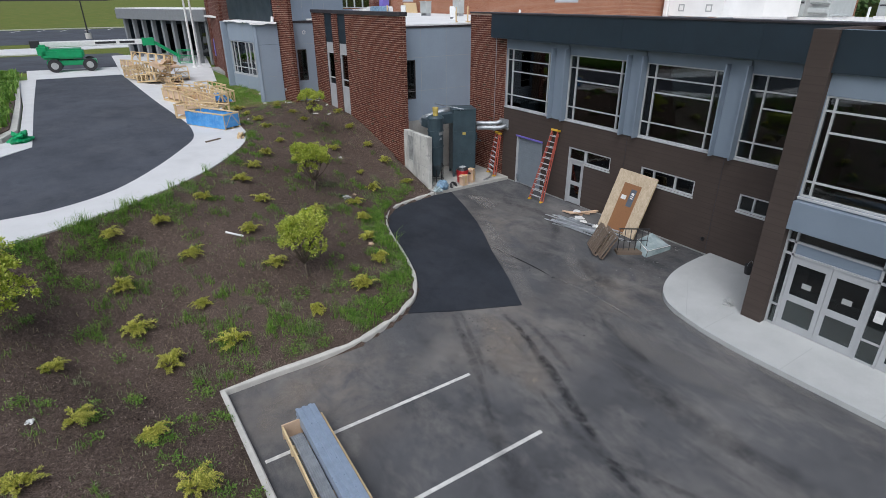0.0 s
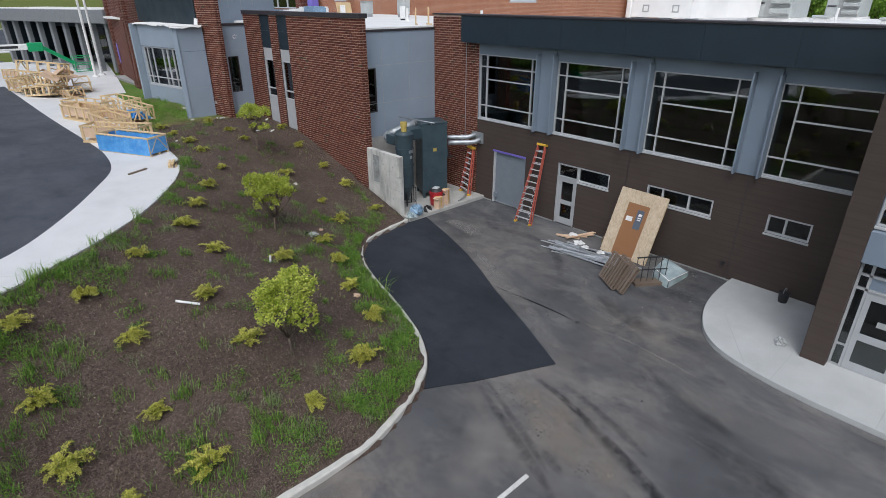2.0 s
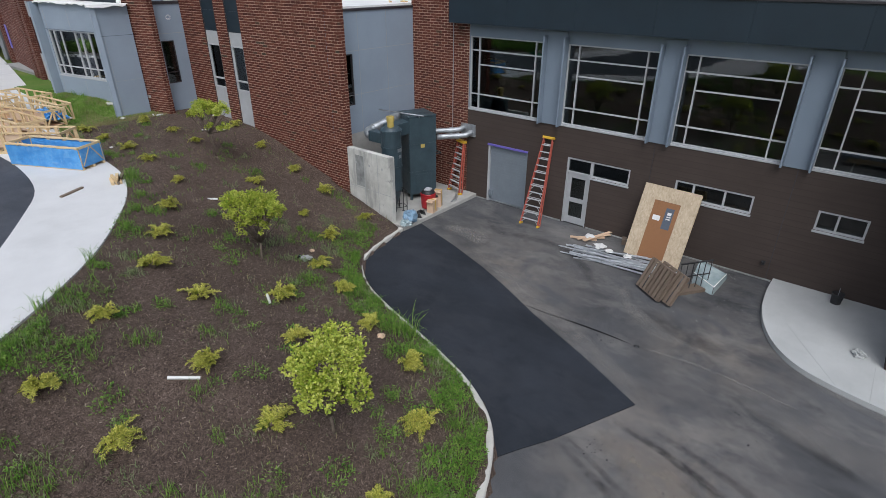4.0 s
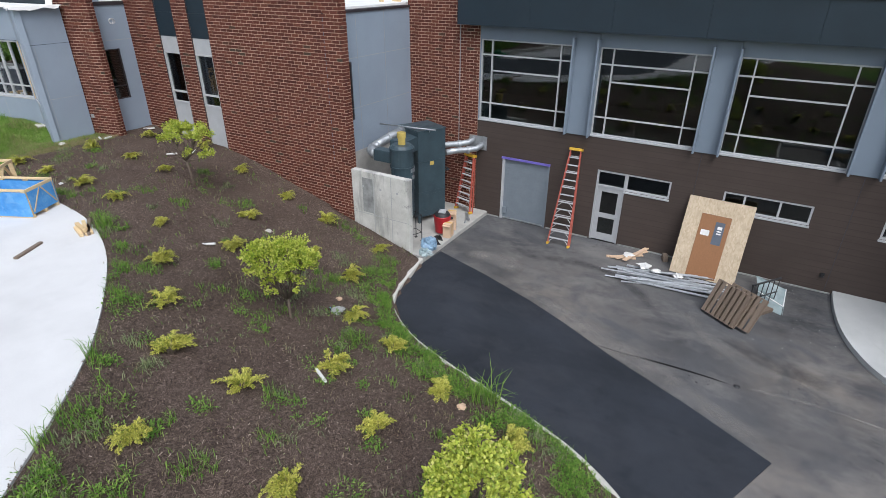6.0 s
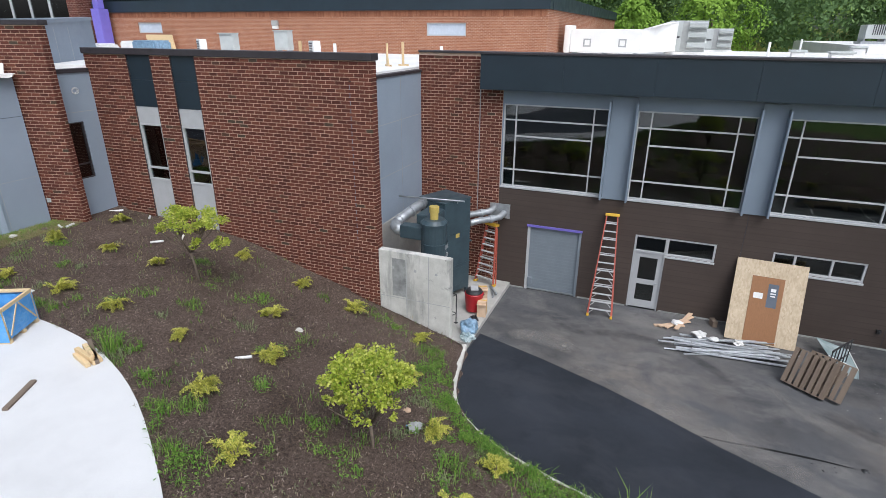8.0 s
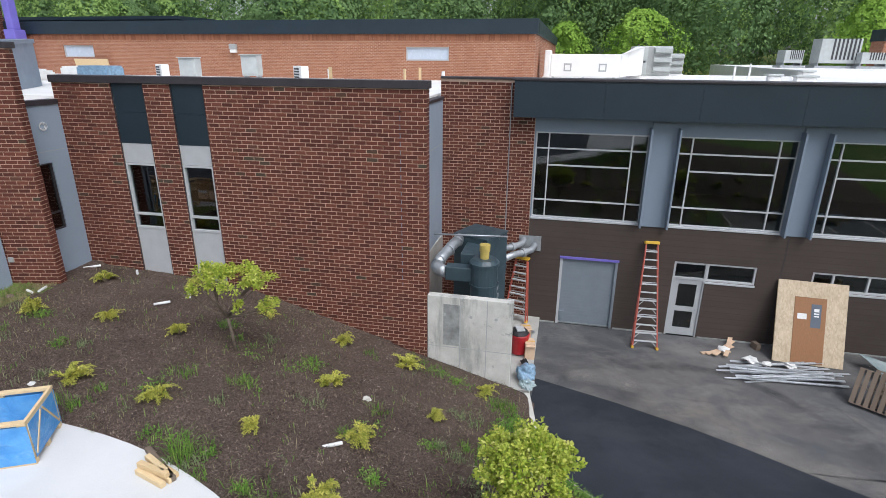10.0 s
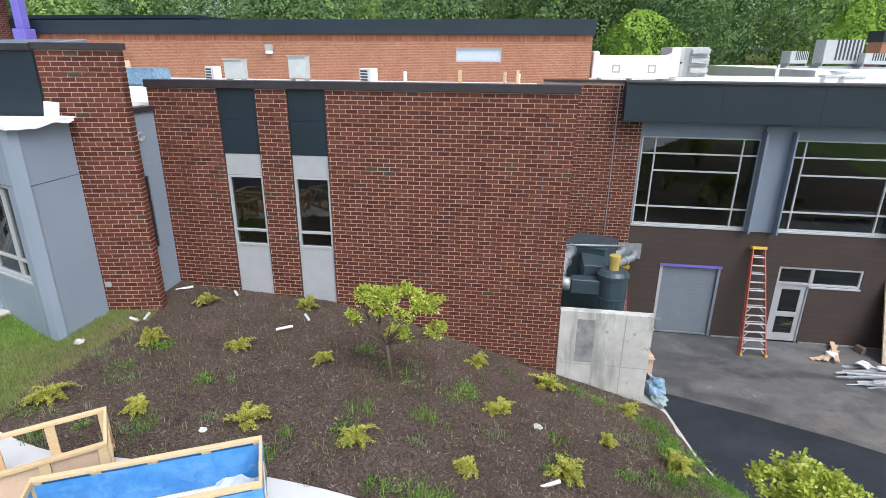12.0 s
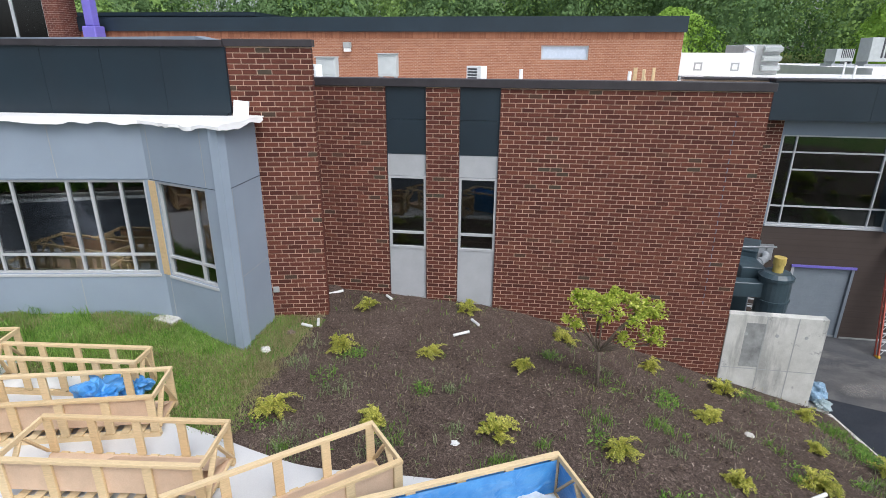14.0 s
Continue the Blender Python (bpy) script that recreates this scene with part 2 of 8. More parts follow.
def blue_film():
    """Thin blue plastic film, wrinkled, with whitish stretched streaks."""
    k = Mat("blue_film", 0.28)
    tone = k.noise(2.5, 5, 0.6, stops=[(0.3, (0.05, 0.27, 0.68)), (0.7, (0.16, 0.45, 0.84))])
    crease = k.noise(3.4, 4, 0.55, k.coords(scale=(1.0, 1.0, 1.4), turn=35), dist=1.0)
    k.colour(k.mix(k.ramp(crease, [(0.54, 0.0), (0.66, 0.22)]), tone, (0.40, 0.62, 0.84)))
    k.bump(crease, 0.7, 0.06)
    k.b.inputs["Alpha"].default_value = 0.86
    return k.m


M_TARP = blue_film()
M_WHITEPLASTIC = plain("white_plastic", (0.75, 0.75, 0.73), 0.4)
M_LUMBER = wood("pine_lumber", (0.78, 0.59, 0.34), (0.4, 4, 4))
M_PALLET = wood("weathered_pallet", (0.215, 0.165, 0.125), (0.4, 4, 4))
M_DOORWOOD = wood("oak_veneer", (0.37, 0.185, 0.085), (5, 5, 0.5), 0.5)
M_GREENPAINT = plain("green_lift_paint", (0.012, 0.30, 0.11), 0.4)
M_TYRE = plain("tyre_rubber", (0.03, 0.03, 0.032), 0.85)
M_WHITEPAINT = plain("white_paint", (0.72, 0.72, 0.70), 0.6, vary=0.12, scale=8)
M_LINE = plain("worn_line_paint", (0.60, 0.59, 0.56), 0.75, vary=0.25, scale=5)
M_BARK = plain("bark", (0.16, 0.125, 0.095), 0.9, vary=0.3, scale=12, bump=0.5)
M_TREELEAF = leafy("lime_leaves", [(0.0, (0.15, 0.25, 0.018)), (0.45, (0.39, 0.48, 0.045)), (0.85, (0.60, 0.63, 0.100)), (1.0, (0.80, 0.78, 0.27))], 0.6, 0.15, 0.30)
M_JUNIPER = leafy("golden_juniper", [(0.0, (0.10, 0.17, 0.020)), (0.4, (0.40, 0.41, 0.050)), (1.0, (0.82, 0.75, 0.20))])
M_GRASSBLADE = leafy("grass_blades", [(0.0, (0.065, 0.165, 0.018)), (0.6, (0.145, 0.300, 0.036)), (1.0, (0.32, 0.44, 0.10))])
M_LAWNBLADE = leafy("lawn_blades", [(0.0, (0.095, 0.235, 0.024)), (0.5, (0.195, 0.385, 0.045)), (0.85, (0.31, 0.46, 0.085)), (1.0, (0.48, 0.46, 0.22))])
M_GREYWEED = leafy("grey_green_weeds", [(0.0, (0.12, 0.18, 0.07)), (0.6, (0.23, 0.29, 0.13)), (1.0, (0.38, 0.41, 0.22))])
M_STRAW = leafy("dry_grass", [(0.0, (0.22, 0.19, 0.09)), (1.0, (0.42, 0.37, 0.20))])
# greens paled for haze; broad tone patches paint light and shade over the crowns
M_WOODS = leafy("hazed_far_foliage", [(0.0, (0.062, 0.118, 0.050)), (0.5, (0.122, 0.208, 0.084)), (1.0, (0.215, 0.325, 0.128))], 0.9, 0.05, 0.2, 0.13, 0.72)
# broad patches paint crown shading into this colour and the next too
M_WOODS_LIGHT = leafy("far_bright_foliage", [(0.0, (0.15, 0.28, 0.04)), (1.0, (0.32, 0.48, 0.09))], 0.9, 0.05, 0.2, 0.16, 0.6)
M_WOODS_MID = leafy("broadleaf_foliage", [(0.0, (0.120, 0.215, 0.058)), (0.5, (0.215, 0.345, 0.098)), (1.0, (0.345, 0.480, 0.150))], 0.9, 0.05, 0.2, 0.13, 0.65)
M_CHIP = leafy("mulch_chips", [(0.0, (0.014, 0.009, 0.007)), (0.45, (0.066, 0.043, 0.033)), (0.8, (0.158, 0.110, 0.084)), (0.95, (0.25, 0.185, 0.145)), (1.0, (0.46, 0.385, 0.315))], 0.9, 0.1, 0.05)


def brown_wall():
    """Brown painted masonry with faint level joints."""
    k = Mat("brown_masonry_paint", 0.75, spec=0.3)
    w = k.n.new("ShaderNodeTexWave")
    w.wave_type, w.bands_direction = "BANDS", "Z"
    w.inputs["Scale"].default_value = 1.55
    k.l.new(k.pos, w.inputs["Vector"])
    line = k.ramp(w.outputs["Fac"], [(0.0, 1.0), (0.06, 0.0)])
    cloud = k.noise(0.5, 5, 0.6, stops=[(0.3, (0.057, 0.043, 0.036)), (0.7, (0.072, 0.055, 0.047))])
    course = k.noise(1.0, 3, 0.5, k.coords(scale=(0.6, 0.6, 9.0)), stops=[(0.35, 0.40), (0.65, 0.60)])
    k.colour(k.mix(line, k.mix(0.25, cloud, course, "SOFT_LIGHT"), (0.057, 0.043, 0.036)))
    k.bump(k.noise(50, 4), 0.25, 0.004)
    return k.m


M_BROWN = brown_wall()


def far_brick(name, tone_a, tone_b, joint, width, row):
    """Brickwork seen far off."""
    k = Mat(name, 0.85, spec=0.2)
    mp = k.n.new("ShaderNodeMapping")
    mp.inputs["Rotation"].default_value = (radians(90), 0, radians(90))
    sep, com = k.n.new("ShaderNodeSeparateXYZ"), k.n.new("ShaderNodeCombineXYZ")
    k.l.new(k.pos, sep.inputs[0])
    add = k.n.new("ShaderNodeMath")
    k.l.new(sep.outputs[0], add.inputs[0])
    k.l.new(sep.outputs[1], add.inputs[1])
    k.l.new(add.outputs[0], com.inputs[0])
    k.l.new(sep.outputs[2], com.inputs[1])
    b = k.n.new("ShaderNodeTexBrick")
    b.inputs["Scale"].default_value = 1.0
    b.inputs["Brick Width"].default_value, b.inputs["Row Height"].default_value = width, row
    b.inputs["Mortar Size"].default_value = 0.006
    b.inputs["Color1"].default_value, b.inputs["Color2"].default_value = (*tone_a, 1), (*tone_b, 1)
    b.inputs["Mortar"].default_value = (*joint, 1)
    k.l.new(com.outputs[0], b.inputs["Vector"])
    k.colour(k.mix(0.4, b.outputs["Color"], k.noise(0.8, 5, stops=[(0.3, 0.35), (0.7, 0.65)]), "SOFT_LIGHT"))
    return k.m


M_FARBRICK = far_brick("orange_brick", (0.335, 0.148, 0.084), (0.27, 0.112, 0.064), (0.48, 0.32, 0.235), 0.22, 0.075)
M_DARKBRICK = far_brick("far_dark_brick", (0.135, 0.047, 0.033), (0.09, 0.032, 0.024), (0.34, 0.24, 0.20), 0.305, 0.108)


def mulch():
    k = Mat("bark_mulch", 0.95, spec=0.2)
    shred = k.noise(19, 8, 0.85, dist=1.5)
    base = k.ramp(shred, [(0.34, (0.020, 0.014, 0.012)), (0.5, (0.094, 0.067, 0.054)), (0.66, (0.34, 0.26, 0.21))])
    big = k.noise(0.7, 4, stops=[(0.3, 0.36), (0.7, 0.62)])
    k.colour(k.mix(0.8, base, big, "SOFT_LIGHT"))
    k.bump(shred, 0.9, 0.03)
    return k.m


def lawn(name, a, b, c):
    k = Mat(name, 0.95, spec=0.2)
    fine = k.noise(28, 4, 0.7)
    base = k.ramp(fine, [(0.3, a), (0.7, b)])
    k.colour(k.mix(k.noise(0.35, 5, 0.6, stops=[(0.45, 0.0), (0.7, 0.6)]), base, c))
    k.bump(fine, 0.6, 0.03)
    return k.m


def osb():
    k = Mat("strand_board", 0.8, spec=0.25)
    v = k.n.new("ShaderNodeTexVoronoi")
    v.inputs["Scale"].default_value = 26
    k.l.new(k.coords("object", (1, 1, 0.45)), v.inputs["Vector"])
    flake = k.n.new("ShaderNodeRGBToBW")
    k.l.new(v.outputs["Color"], flake.inputs[0])
    k.colour(k.mix(0.28, k.ramp(k.noise(3, 4), [(0.3, (0.47, 0.375, 0.26)), (0.7, (0.58, 0.475, 0.34))]), flake.outputs[0], "SOFT_LIGHT"))
    k.bump(v.outputs["Distance"], 0.2, 0.003)
    return k.m


def stained_mark(name, c, cover, lo=0.35, hi=0.72, size=2.2):
    """Rubber, damp or dust on asphalt: a broken, see-through cover that thins out to its rim."""
    k = Mat(name, 0.88, spec=0.25)
    k.colour(k.mix(k.noise(40, 3), c, tuple(v * 1.3 for v in c)))
    rim = k.n.new("ShaderNodeAttribute")
    rim.attribute_name = "rim"
    tr, ms = k.n.new("ShaderNodeBsdfTransparent"), k.n.new("ShaderNodeMixShader")
    f = k.noise(size, 7, 0.72, stops=[(lo, 0.0), (hi, cover)])
    k.l.new(k.mix(1.0, f, rim.outputs["Color"], "MULTIPLY"), ms.inputs[0])
    k.l.new(tr.outputs[0], ms.inputs[1])
    k.l.new(k.b.outputs[0], ms.inputs[2])
    k.l.new(ms.outputs[0], k.n["Material Output"].inputs["Surface"])
    return k.m


M_MULCH = mulch()
M_LAWN = lawn("lawn", (0.065, 0.135, 0.022), (0.120, 0.215, 0.036), (0.22, 0.20, 0.075))
M_FARLAWN = lawn("far_lawn", (0.090, 0.125, 0.020), (0.135, 0.165, 0.030), (0.20, 0.185, 0.05))
M_OSB = osb()


def film_sheet():
    """Thick clear sheet gone milky: half see-through, glossy."""
    k = Mat("milky_sheet", 0.12)
    k.colour(k.noise(3.0, 4, stops=[(0.35, (0.34, 0.45, 0.46)), (0.65, (0.60, 0.70, 0.71))]))
    k.b.inputs["Alpha"].default_value = 0.62
    return k.m


M_SHEET = film_sheet()
M_TYREMARK = stained_mark("tyre_mark", (0.026, 0.027, 0.031), 0.50, 0.33, 0.70, 3.0)
M_CRACK = stained_mark("open_crack", (0.012, 0.012, 0.013), 1.0, 0.30, 0.45, 1.3)
M_DAMPMARK = stained_mark("damp_asphalt", (0.034, 0.035, 0.039), 0.42, 0.32, 0.66, 1.6)
M_DUSTMARK = stained_mark("dust_on_asphalt", (0.235, 0.205, 0.175), 0.70, 0.32, 0.62, 1.4)
M_PALEMARK = stained_mark("grey_dust_on_asphalt", (0.250, 0.235, 0.220), 0.60, 0.34, 0.64, 1.3)

# ---- building helpers ----
def box(bm, x0, y0, z0, x1, y1, z1, m=None):
    """One box into bm; m: an extra pose."""
    vs = [bm.verts.new((m @ Vector(p)) if m else p) for p in ((x0, y0, z0), (x1, y0, z0), (x1, y1, z0), (x0, y1, z0), (x0, y0, z1), (x1, y0, z1), (x1, y1, z1), (x0, y1, z1))]
    for f in ((3, 2, 1, 0), (4, 5, 6, 7), (0, 1, 5, 4), (1, 2, 6, 5), (2, 3, 7, 6), (3, 0, 4, 7)):
        bm.faces.new([vs[i] for i in f])
    return bm


def boxes(*rows):
    bm = bmesh.new()
    for r in rows:
        box(bm, *r)
    return bm


def soft(bm, w=0.01, seg=1):
    bmesh.ops.bevel(bm, geom=bm.edges[:], offset=w, segments=seg, affect="EDGES", clamp_overlap=True)
    return bm


def rod(bm, a, b, r, sides=8, r2=None, caps=True):
    """A straight round bar from a to b."""
    a, b = Vector(a), Vector(b)
    m = Matrix.Translation((a + b) / 2) @ (b - a).to_track_quat("Z", "Y").to_matrix().to_4x4()
    bmesh.ops.create_cone(bm, cap_ends=caps, segments=sides, radius1=r, radius2=r if r2 is None else r2, depth=(b - a).length, matrix=m)
    return bm


def beam(bm, a, b, w, h, up=(0, 0, 1)):
    """A squared timber or bar from a to b, w across, h high."""
    a, b = Vector(a), Vector(b)
    d = (b - a).normalized()
    s = d.cross(Vector(up))
    if s.length < 1e-4:
        s = d.cross(Vector((1, 0, 0)))
    s.normalize()
    u = s.cross(d)
    vs = []
    for p in (a, b):
        for i, j in ((-1, -1), (1, -1), (1, 1), (-1, 1)):
            vs.append(bm.verts.new(p + s * (i * w / 2) + u * (j * h / 2)))
    for f in ((3, 2, 1, 0), (4, 5, 6, 7), (0, 1, 5, 4), (1, 2, 6, 5), (2, 3, 7, 6), (3, 0, 4, 7)):
        bm.faces.new([vs[i] for i in f])
    return bm


def tube(bm, pts, r, sides=10):
    """A bent round pipe through pts."""
    pts = [Vector(p) for p in pts]
    rings = []
    for i, p in enumerate(pts):
        d = (pts[min(i + 1, len(pts) - 1)] - pts[max(i - 1, 0)]).normalized()
        q = d.to_track_quat("Z", "Y")
        rr = r[i] if isinstance(r, (list, tuple)) else r
        rings.append([bm.verts.new(p + q @ Vector((rr * math.cos(2 * math.pi * k / sides), rr * math.sin(2 * math.pi * k / sides), 0))) for k in range(sides)])
    for a, b in zip(rings, rings[1:]):
        for k in range(sides):
            f = bm.faces.new((a[k], a[(k + 1) % sides], b[(k + 1) % sides], b[k]))
            f.smooth = True
    bm.faces.new(rings[0][::-1])
    bm.faces.new(rings[-1])
    return bm


def slab(poly, z0, z1):
    """A flat sheet with thickness over a plan outline (any winding)."""
    area = sum(a[0] * b[1] - b[0] * a[1] for a, b in zip(poly, poly[1:] + poly[:1]))
    if area < 0:
        poly = poly[::-1]
    bm = bmesh.new()
    lo = [bm.verts.new((x, y, z0)) for x, y in poly]
    hi = [bm.verts.new((x, y, z1)) for x, y in poly]
    bm.faces.new(hi)
    bm.faces.new(lo[::-1])
    n = len(poly)
    for i in range(n):
        bm.faces.new((lo[i], lo[(i + 1) % n], hi[(i + 1) % n], hi[i]))
    bmesh.ops.triangulate(bm, faces=[f for f in bm.faces if len(f.verts) > 4])
    return bm


def mesh_of(name, bm, material):
    me = bpy.data.meshes.new(name)
    bm.to_mesh(me)
    bm.free()
    if material:
        me.materials.append(material)
    return me


def part(name, bm, material, parent=None, label=""):
    """Links bm as one mesh object under a thing or a part."""
    ob = new(name, mesh_of(name, bm, material))
    ob.parent = parent
    if label:
        tagged(ob, label)
    return ob


def thing(name, label, category, m=None, group="", kind=""):
    """An Empty at a thing's base."""
    ob = new(name)
    ob.empty_display_size = 0.1
    if m is not None:
        ob.matrix_basis = m
    return tagged(ob, label, category, group, kind)


def solid(name, bm, material, label, category="", kind="", group="", m=None):
    """A thing or a piece of the setting that is one mesh."""
    ob = new(name, mesh_of(name, bm, material))
    if m is not None:
        ob.matrix_basis = m
    return tagged(ob, label, category, group, kind)


def raw(name, verts, faces, material, parent=None, smooth=False):
    me = bpy.data.meshes.new(name)
    me.from_pydata(verts, [], faces)
    if smooth:
        me.polygons.foreach_set("use_smooth", [True] * len(me.polygons))
    me.materials.append(material)
    ob = new(name, me)
    ob.parent = parent
    return ob


def holed(u0, u1, z0, z1, holes, d0, d1, bm=None):
    """A wall in its own frame (x along, y in depth, z up) with openings (u0, u1, z0, z1)."""
    bm = bm or bmesh.new()
    us = sorted({u0, u1, *[v for h in holes for v in h[:2] if u0 < v < u1]})
    zs = sorted({z0, z1, *[v for h in holes for v in h[2:4] if z0 < v < z1]})
    for ua, ub in zip(us, us[1:]):
        run = None
        for za, zb in zip(zs, zs[1:]):
            c = ((ua + ub) / 2, (za + zb) / 2)
            if any(h[0] < c[0] < h[1] and h[2] < c[1] < h[3] for h in holes):
                if run:
                    box(bm, ua, d0, run[0], ub, d1, run[1])
                run = None
            else:
                run = (run[0], zb) if run else (za, zb)
        if run:
            box(bm, ua, d0, run[0], ub, d1, run[1])
    return bm


def tilted(origin, ex, ey):
    """The pose with own x along ex and own y near ey."""
    ex = Vector(ex).normalized()
    ez = ex.cross(Vector(ey)).normalized()
    ey = ez.cross(ex)
    m = Matrix((ex, ey, ez)).transposed().to_4x4()
    m.translation = origin
    return m


WEST = -90          # turn of a wall that faces -x: its own x runs towards -y


def glazed(name, label, m, w, h, verts=(), hors=(), bar=0.05, depth=0.12, glass=None, frame_mat=None, sill=0.0, category="window"):
    """A framed window in its opening. verts: x of upright bars; hors: (z, x0, x1) of level bars. Own frame, lower left corner at 0."""
    glass, frame_mat = glass or M_GLASS, frame_mat or M_ALU
    win = thing(name, label, category, m, kind="structure")
    e = 0.003
    part("window_frame", boxes((e, 0, e, bar, depth, h - e), (w - bar, 0, e, w - e, depth, h - e), (bar, 0, e, w - bar, depth, bar), (bar, 0, h - bar, w - bar, depth, h - e)), frame_mat, win)
    for x in verts:
        part("mullion", boxes((x - bar / 2, 0.006, bar, x + bar / 2, depth - 0.006, h - bar)), frame_mat, win)
    for z, xa, xb in hors:
        part("glazing_bar", boxes((max(xa, bar), 0.012, z - bar / 2, min(xb, w - bar), depth - 0.012, z + bar / 2)), frame_mat, win)
    if sill:
        part("window_sill", soft(boxes((-0.02, -sill, -0.07, w + 0.02, depth * 0.8, -0.003)), 0.006), frame_mat, win)
    xs = [bar, *verts, w - bar]
    for xa, xb in zip(xs, xs[1:]):
        zs = sorted([bar, h - bar, *[z for z, a, b in hors if a <= xa + 0.03 and b >= xb - 0.03]])
        for za, zb in zip(zs, zs[1:]):
            p = part("pane", boxes((xa - 0.004, depth * 0.5, za - 0.004, xb + 0.004, depth * 0.5 + 0.008, zb + 0.004)), glass, win)
            p.visible_shadow = False
    return win

# ---- ground: the lower lot at 0, the upper plaza at 3 m, a planted slope between ----
KERB=[(1.58,-30),(1.58,12.22),(3.0,12.25),(4.1,12.25),(5.5,12.38),(7.0,12.97),(8.03,13.7),(8.75,14.8),(9.2,16.0),(9.6,17.35),(9.97,18.75),(10.5,20.2),(11.3,21.3),(12.2,21.8),(13.3,22.05),(14.3,22.25)]
PLAZA=[(-30,11.5),(-12,13.8),(-6,16.1),(-2.5,17.96),(-1.2,18.65),(0.35,19.5),(2.1,20.85),(3.75,22.4),(5.05,24.1),(6.2,26.0),(6.95,28.0),(7.25,30.1),(7.25,32.4),(7.2,33.6),(7.35,34.5),(7.8,36.1),(8.4,38.5),(9.6,44.5)]
SPOTS=[(14.2,25.3,.9),(14.2,28.2,1.81),(14.2,30.8,2.7),(14.2,33.0,2.8),(10.7,28.9,2.68),(8.55,25.7,2.2),(6.8,20.0,1.42),(7.86,22.2,1.65),(1.1,15.3,.9),(4.2,14.4,.85),(10.4,31.5,2.9),(12.9,26.2,1.35),(12.0,34.2,2.95)]
def dist(poly,x,y):
    best=1e9
    for (ax,ay),(bx,by) in zip(poly,poly[1:]):
        dx,dy=bx-ax,by-ay
        s=max(0,min(1,((x-ax)*dx+(y-ay)*dy)/(dx*dx+dy*dy)))
        best=min(best,math.hypot(x-ax-s*dx,y-ay-s*dy))
    return best
def slope_at(x,y):
    a,b=dist(KERB,x,y),dist(PLAZA,x,y)
    return .17+2.83*a/(a+b+1e-6)
CORRECTION = [(sx,sy,sz-slope_at(sx,sy)) for sx,sy,sz in SPOTS]
def hill(x,y):
    a,b=dist(KERB,x,y),dist(PLAZA,x,y)
    w=n=0
    for sx,sy,c in CORRECTION:
        g=math.exp(-((x-sx)**2+(y-sy)**2)/6.0); w+=g*c; n+=g
    return min(3.03, .17+2.83*a/(a+b+1e-6)+w/max(n,.25)*min(1,a/1.2)*min(1,b/1.2))


def inside(poly, x, y):
    hit = False
    for (ax, ay), (bx, by) in zip(poly, poly[1:] + poly[:1]):
        if (ay > y) != (by > y) and x < (bx - ax) * (y - ay) / (by - ay) + ax:
            hit = not hit
    return hit


def smooth_line(pts, n=4):
    """A Catmull-Rom curve through pts."""
    out = []
    for i in range(len(pts) - 1):
        p0, p1, p2, p3 = (Vector(pts[max(0, min(len(pts) - 1, i + k))]) for k in (-1, 0, 1, 2))
        for j in range(n):
            s = j / n
            v = 0.5 * (2 * p1 + (p2 - p0) * s + (2 * p0 - 5 * p1 + 4 * p2 - p3) * s * s + (3 * p1 - p0 - 3 * p2 + p3) * s ** 3)
            out.append((v.x, v.y))
    return out + [tuple(pts[-1])]


def offset(line, d):
    """The line moved d to its left."""
    out = []
    for i, p in enumerate(line):
        a, b = Vector(line[max(0, i - 1)]), Vector(line[min(len(line) - 1, i + 1)])
        t = (b - a).normalized()
        out.append((p[0] - t.y * d, p[1] + t.x * d))
    return out


KERB_LINE = [KERB[0]] + [KERB[1]] + smooth_line(KERB[2:], 4)
PLAZA_LINE = smooth_line(PLAZA, 4)
LOT = KERB_LINE + [(60, 22.25), (60, -60), (1.58, -60)]
PLAZA_AREA = PLAZA_LINE + [(12.5, 60), (16, 82), (-60, 82), (-60, 8)]


def far_rise(x, y):
    """The wooded hill east of the school."""
    return 3.0 + 7.0 * max(0.0, min(1.0, (x - 70) / 90)) + 5.0 * max(0.0, min(1.0, (y - 180) / 200))


def ground_z(x, y):
    if inside(LOT, x, y):
        return -0.45 if dist(KERB, x, y) > 0.3 else -0.06
    if inside(PLAZA_AREA, x, y):
        return 2.80 if dist(PLAZA, x, y) > 0.35 else 2.95
    if 14.38 < x < 30 and 21 < y < 26.25:
        return -0.45
    if x > 14.6 or y > 44:
        return far_rise(x, y) if x > 60 or y > 84 else 2.85
    if y > 35.4:
        # the lawn climbs a little towards the bay
        up = max(0.0, min(1.0, (y - 36.6) / 3.2)) * max(0.0, min(1.0, (x - 8.6) / 1.5))
        return 3.0 + 0.36 * up * up * (3 - 2 * up) + 0.04 * noise.noise(Vector((x * 1.3, y * 1.3, 9)))
    edge = min(1.0, max(0.0, (dist(KERB, x, y) - 0.1) / 0.4), max(0.0, (dist(PLAZA, x, y) - 0.02) / 0.3))
    return (hill(x, y) - 0.03 * (1 - edge)) + 0.03 * noise.noise(Vector((x * 1.7, y * 1.7, 0))) + 0.015 * noise.noise(Vector((x * 6, y * 6, 3)))


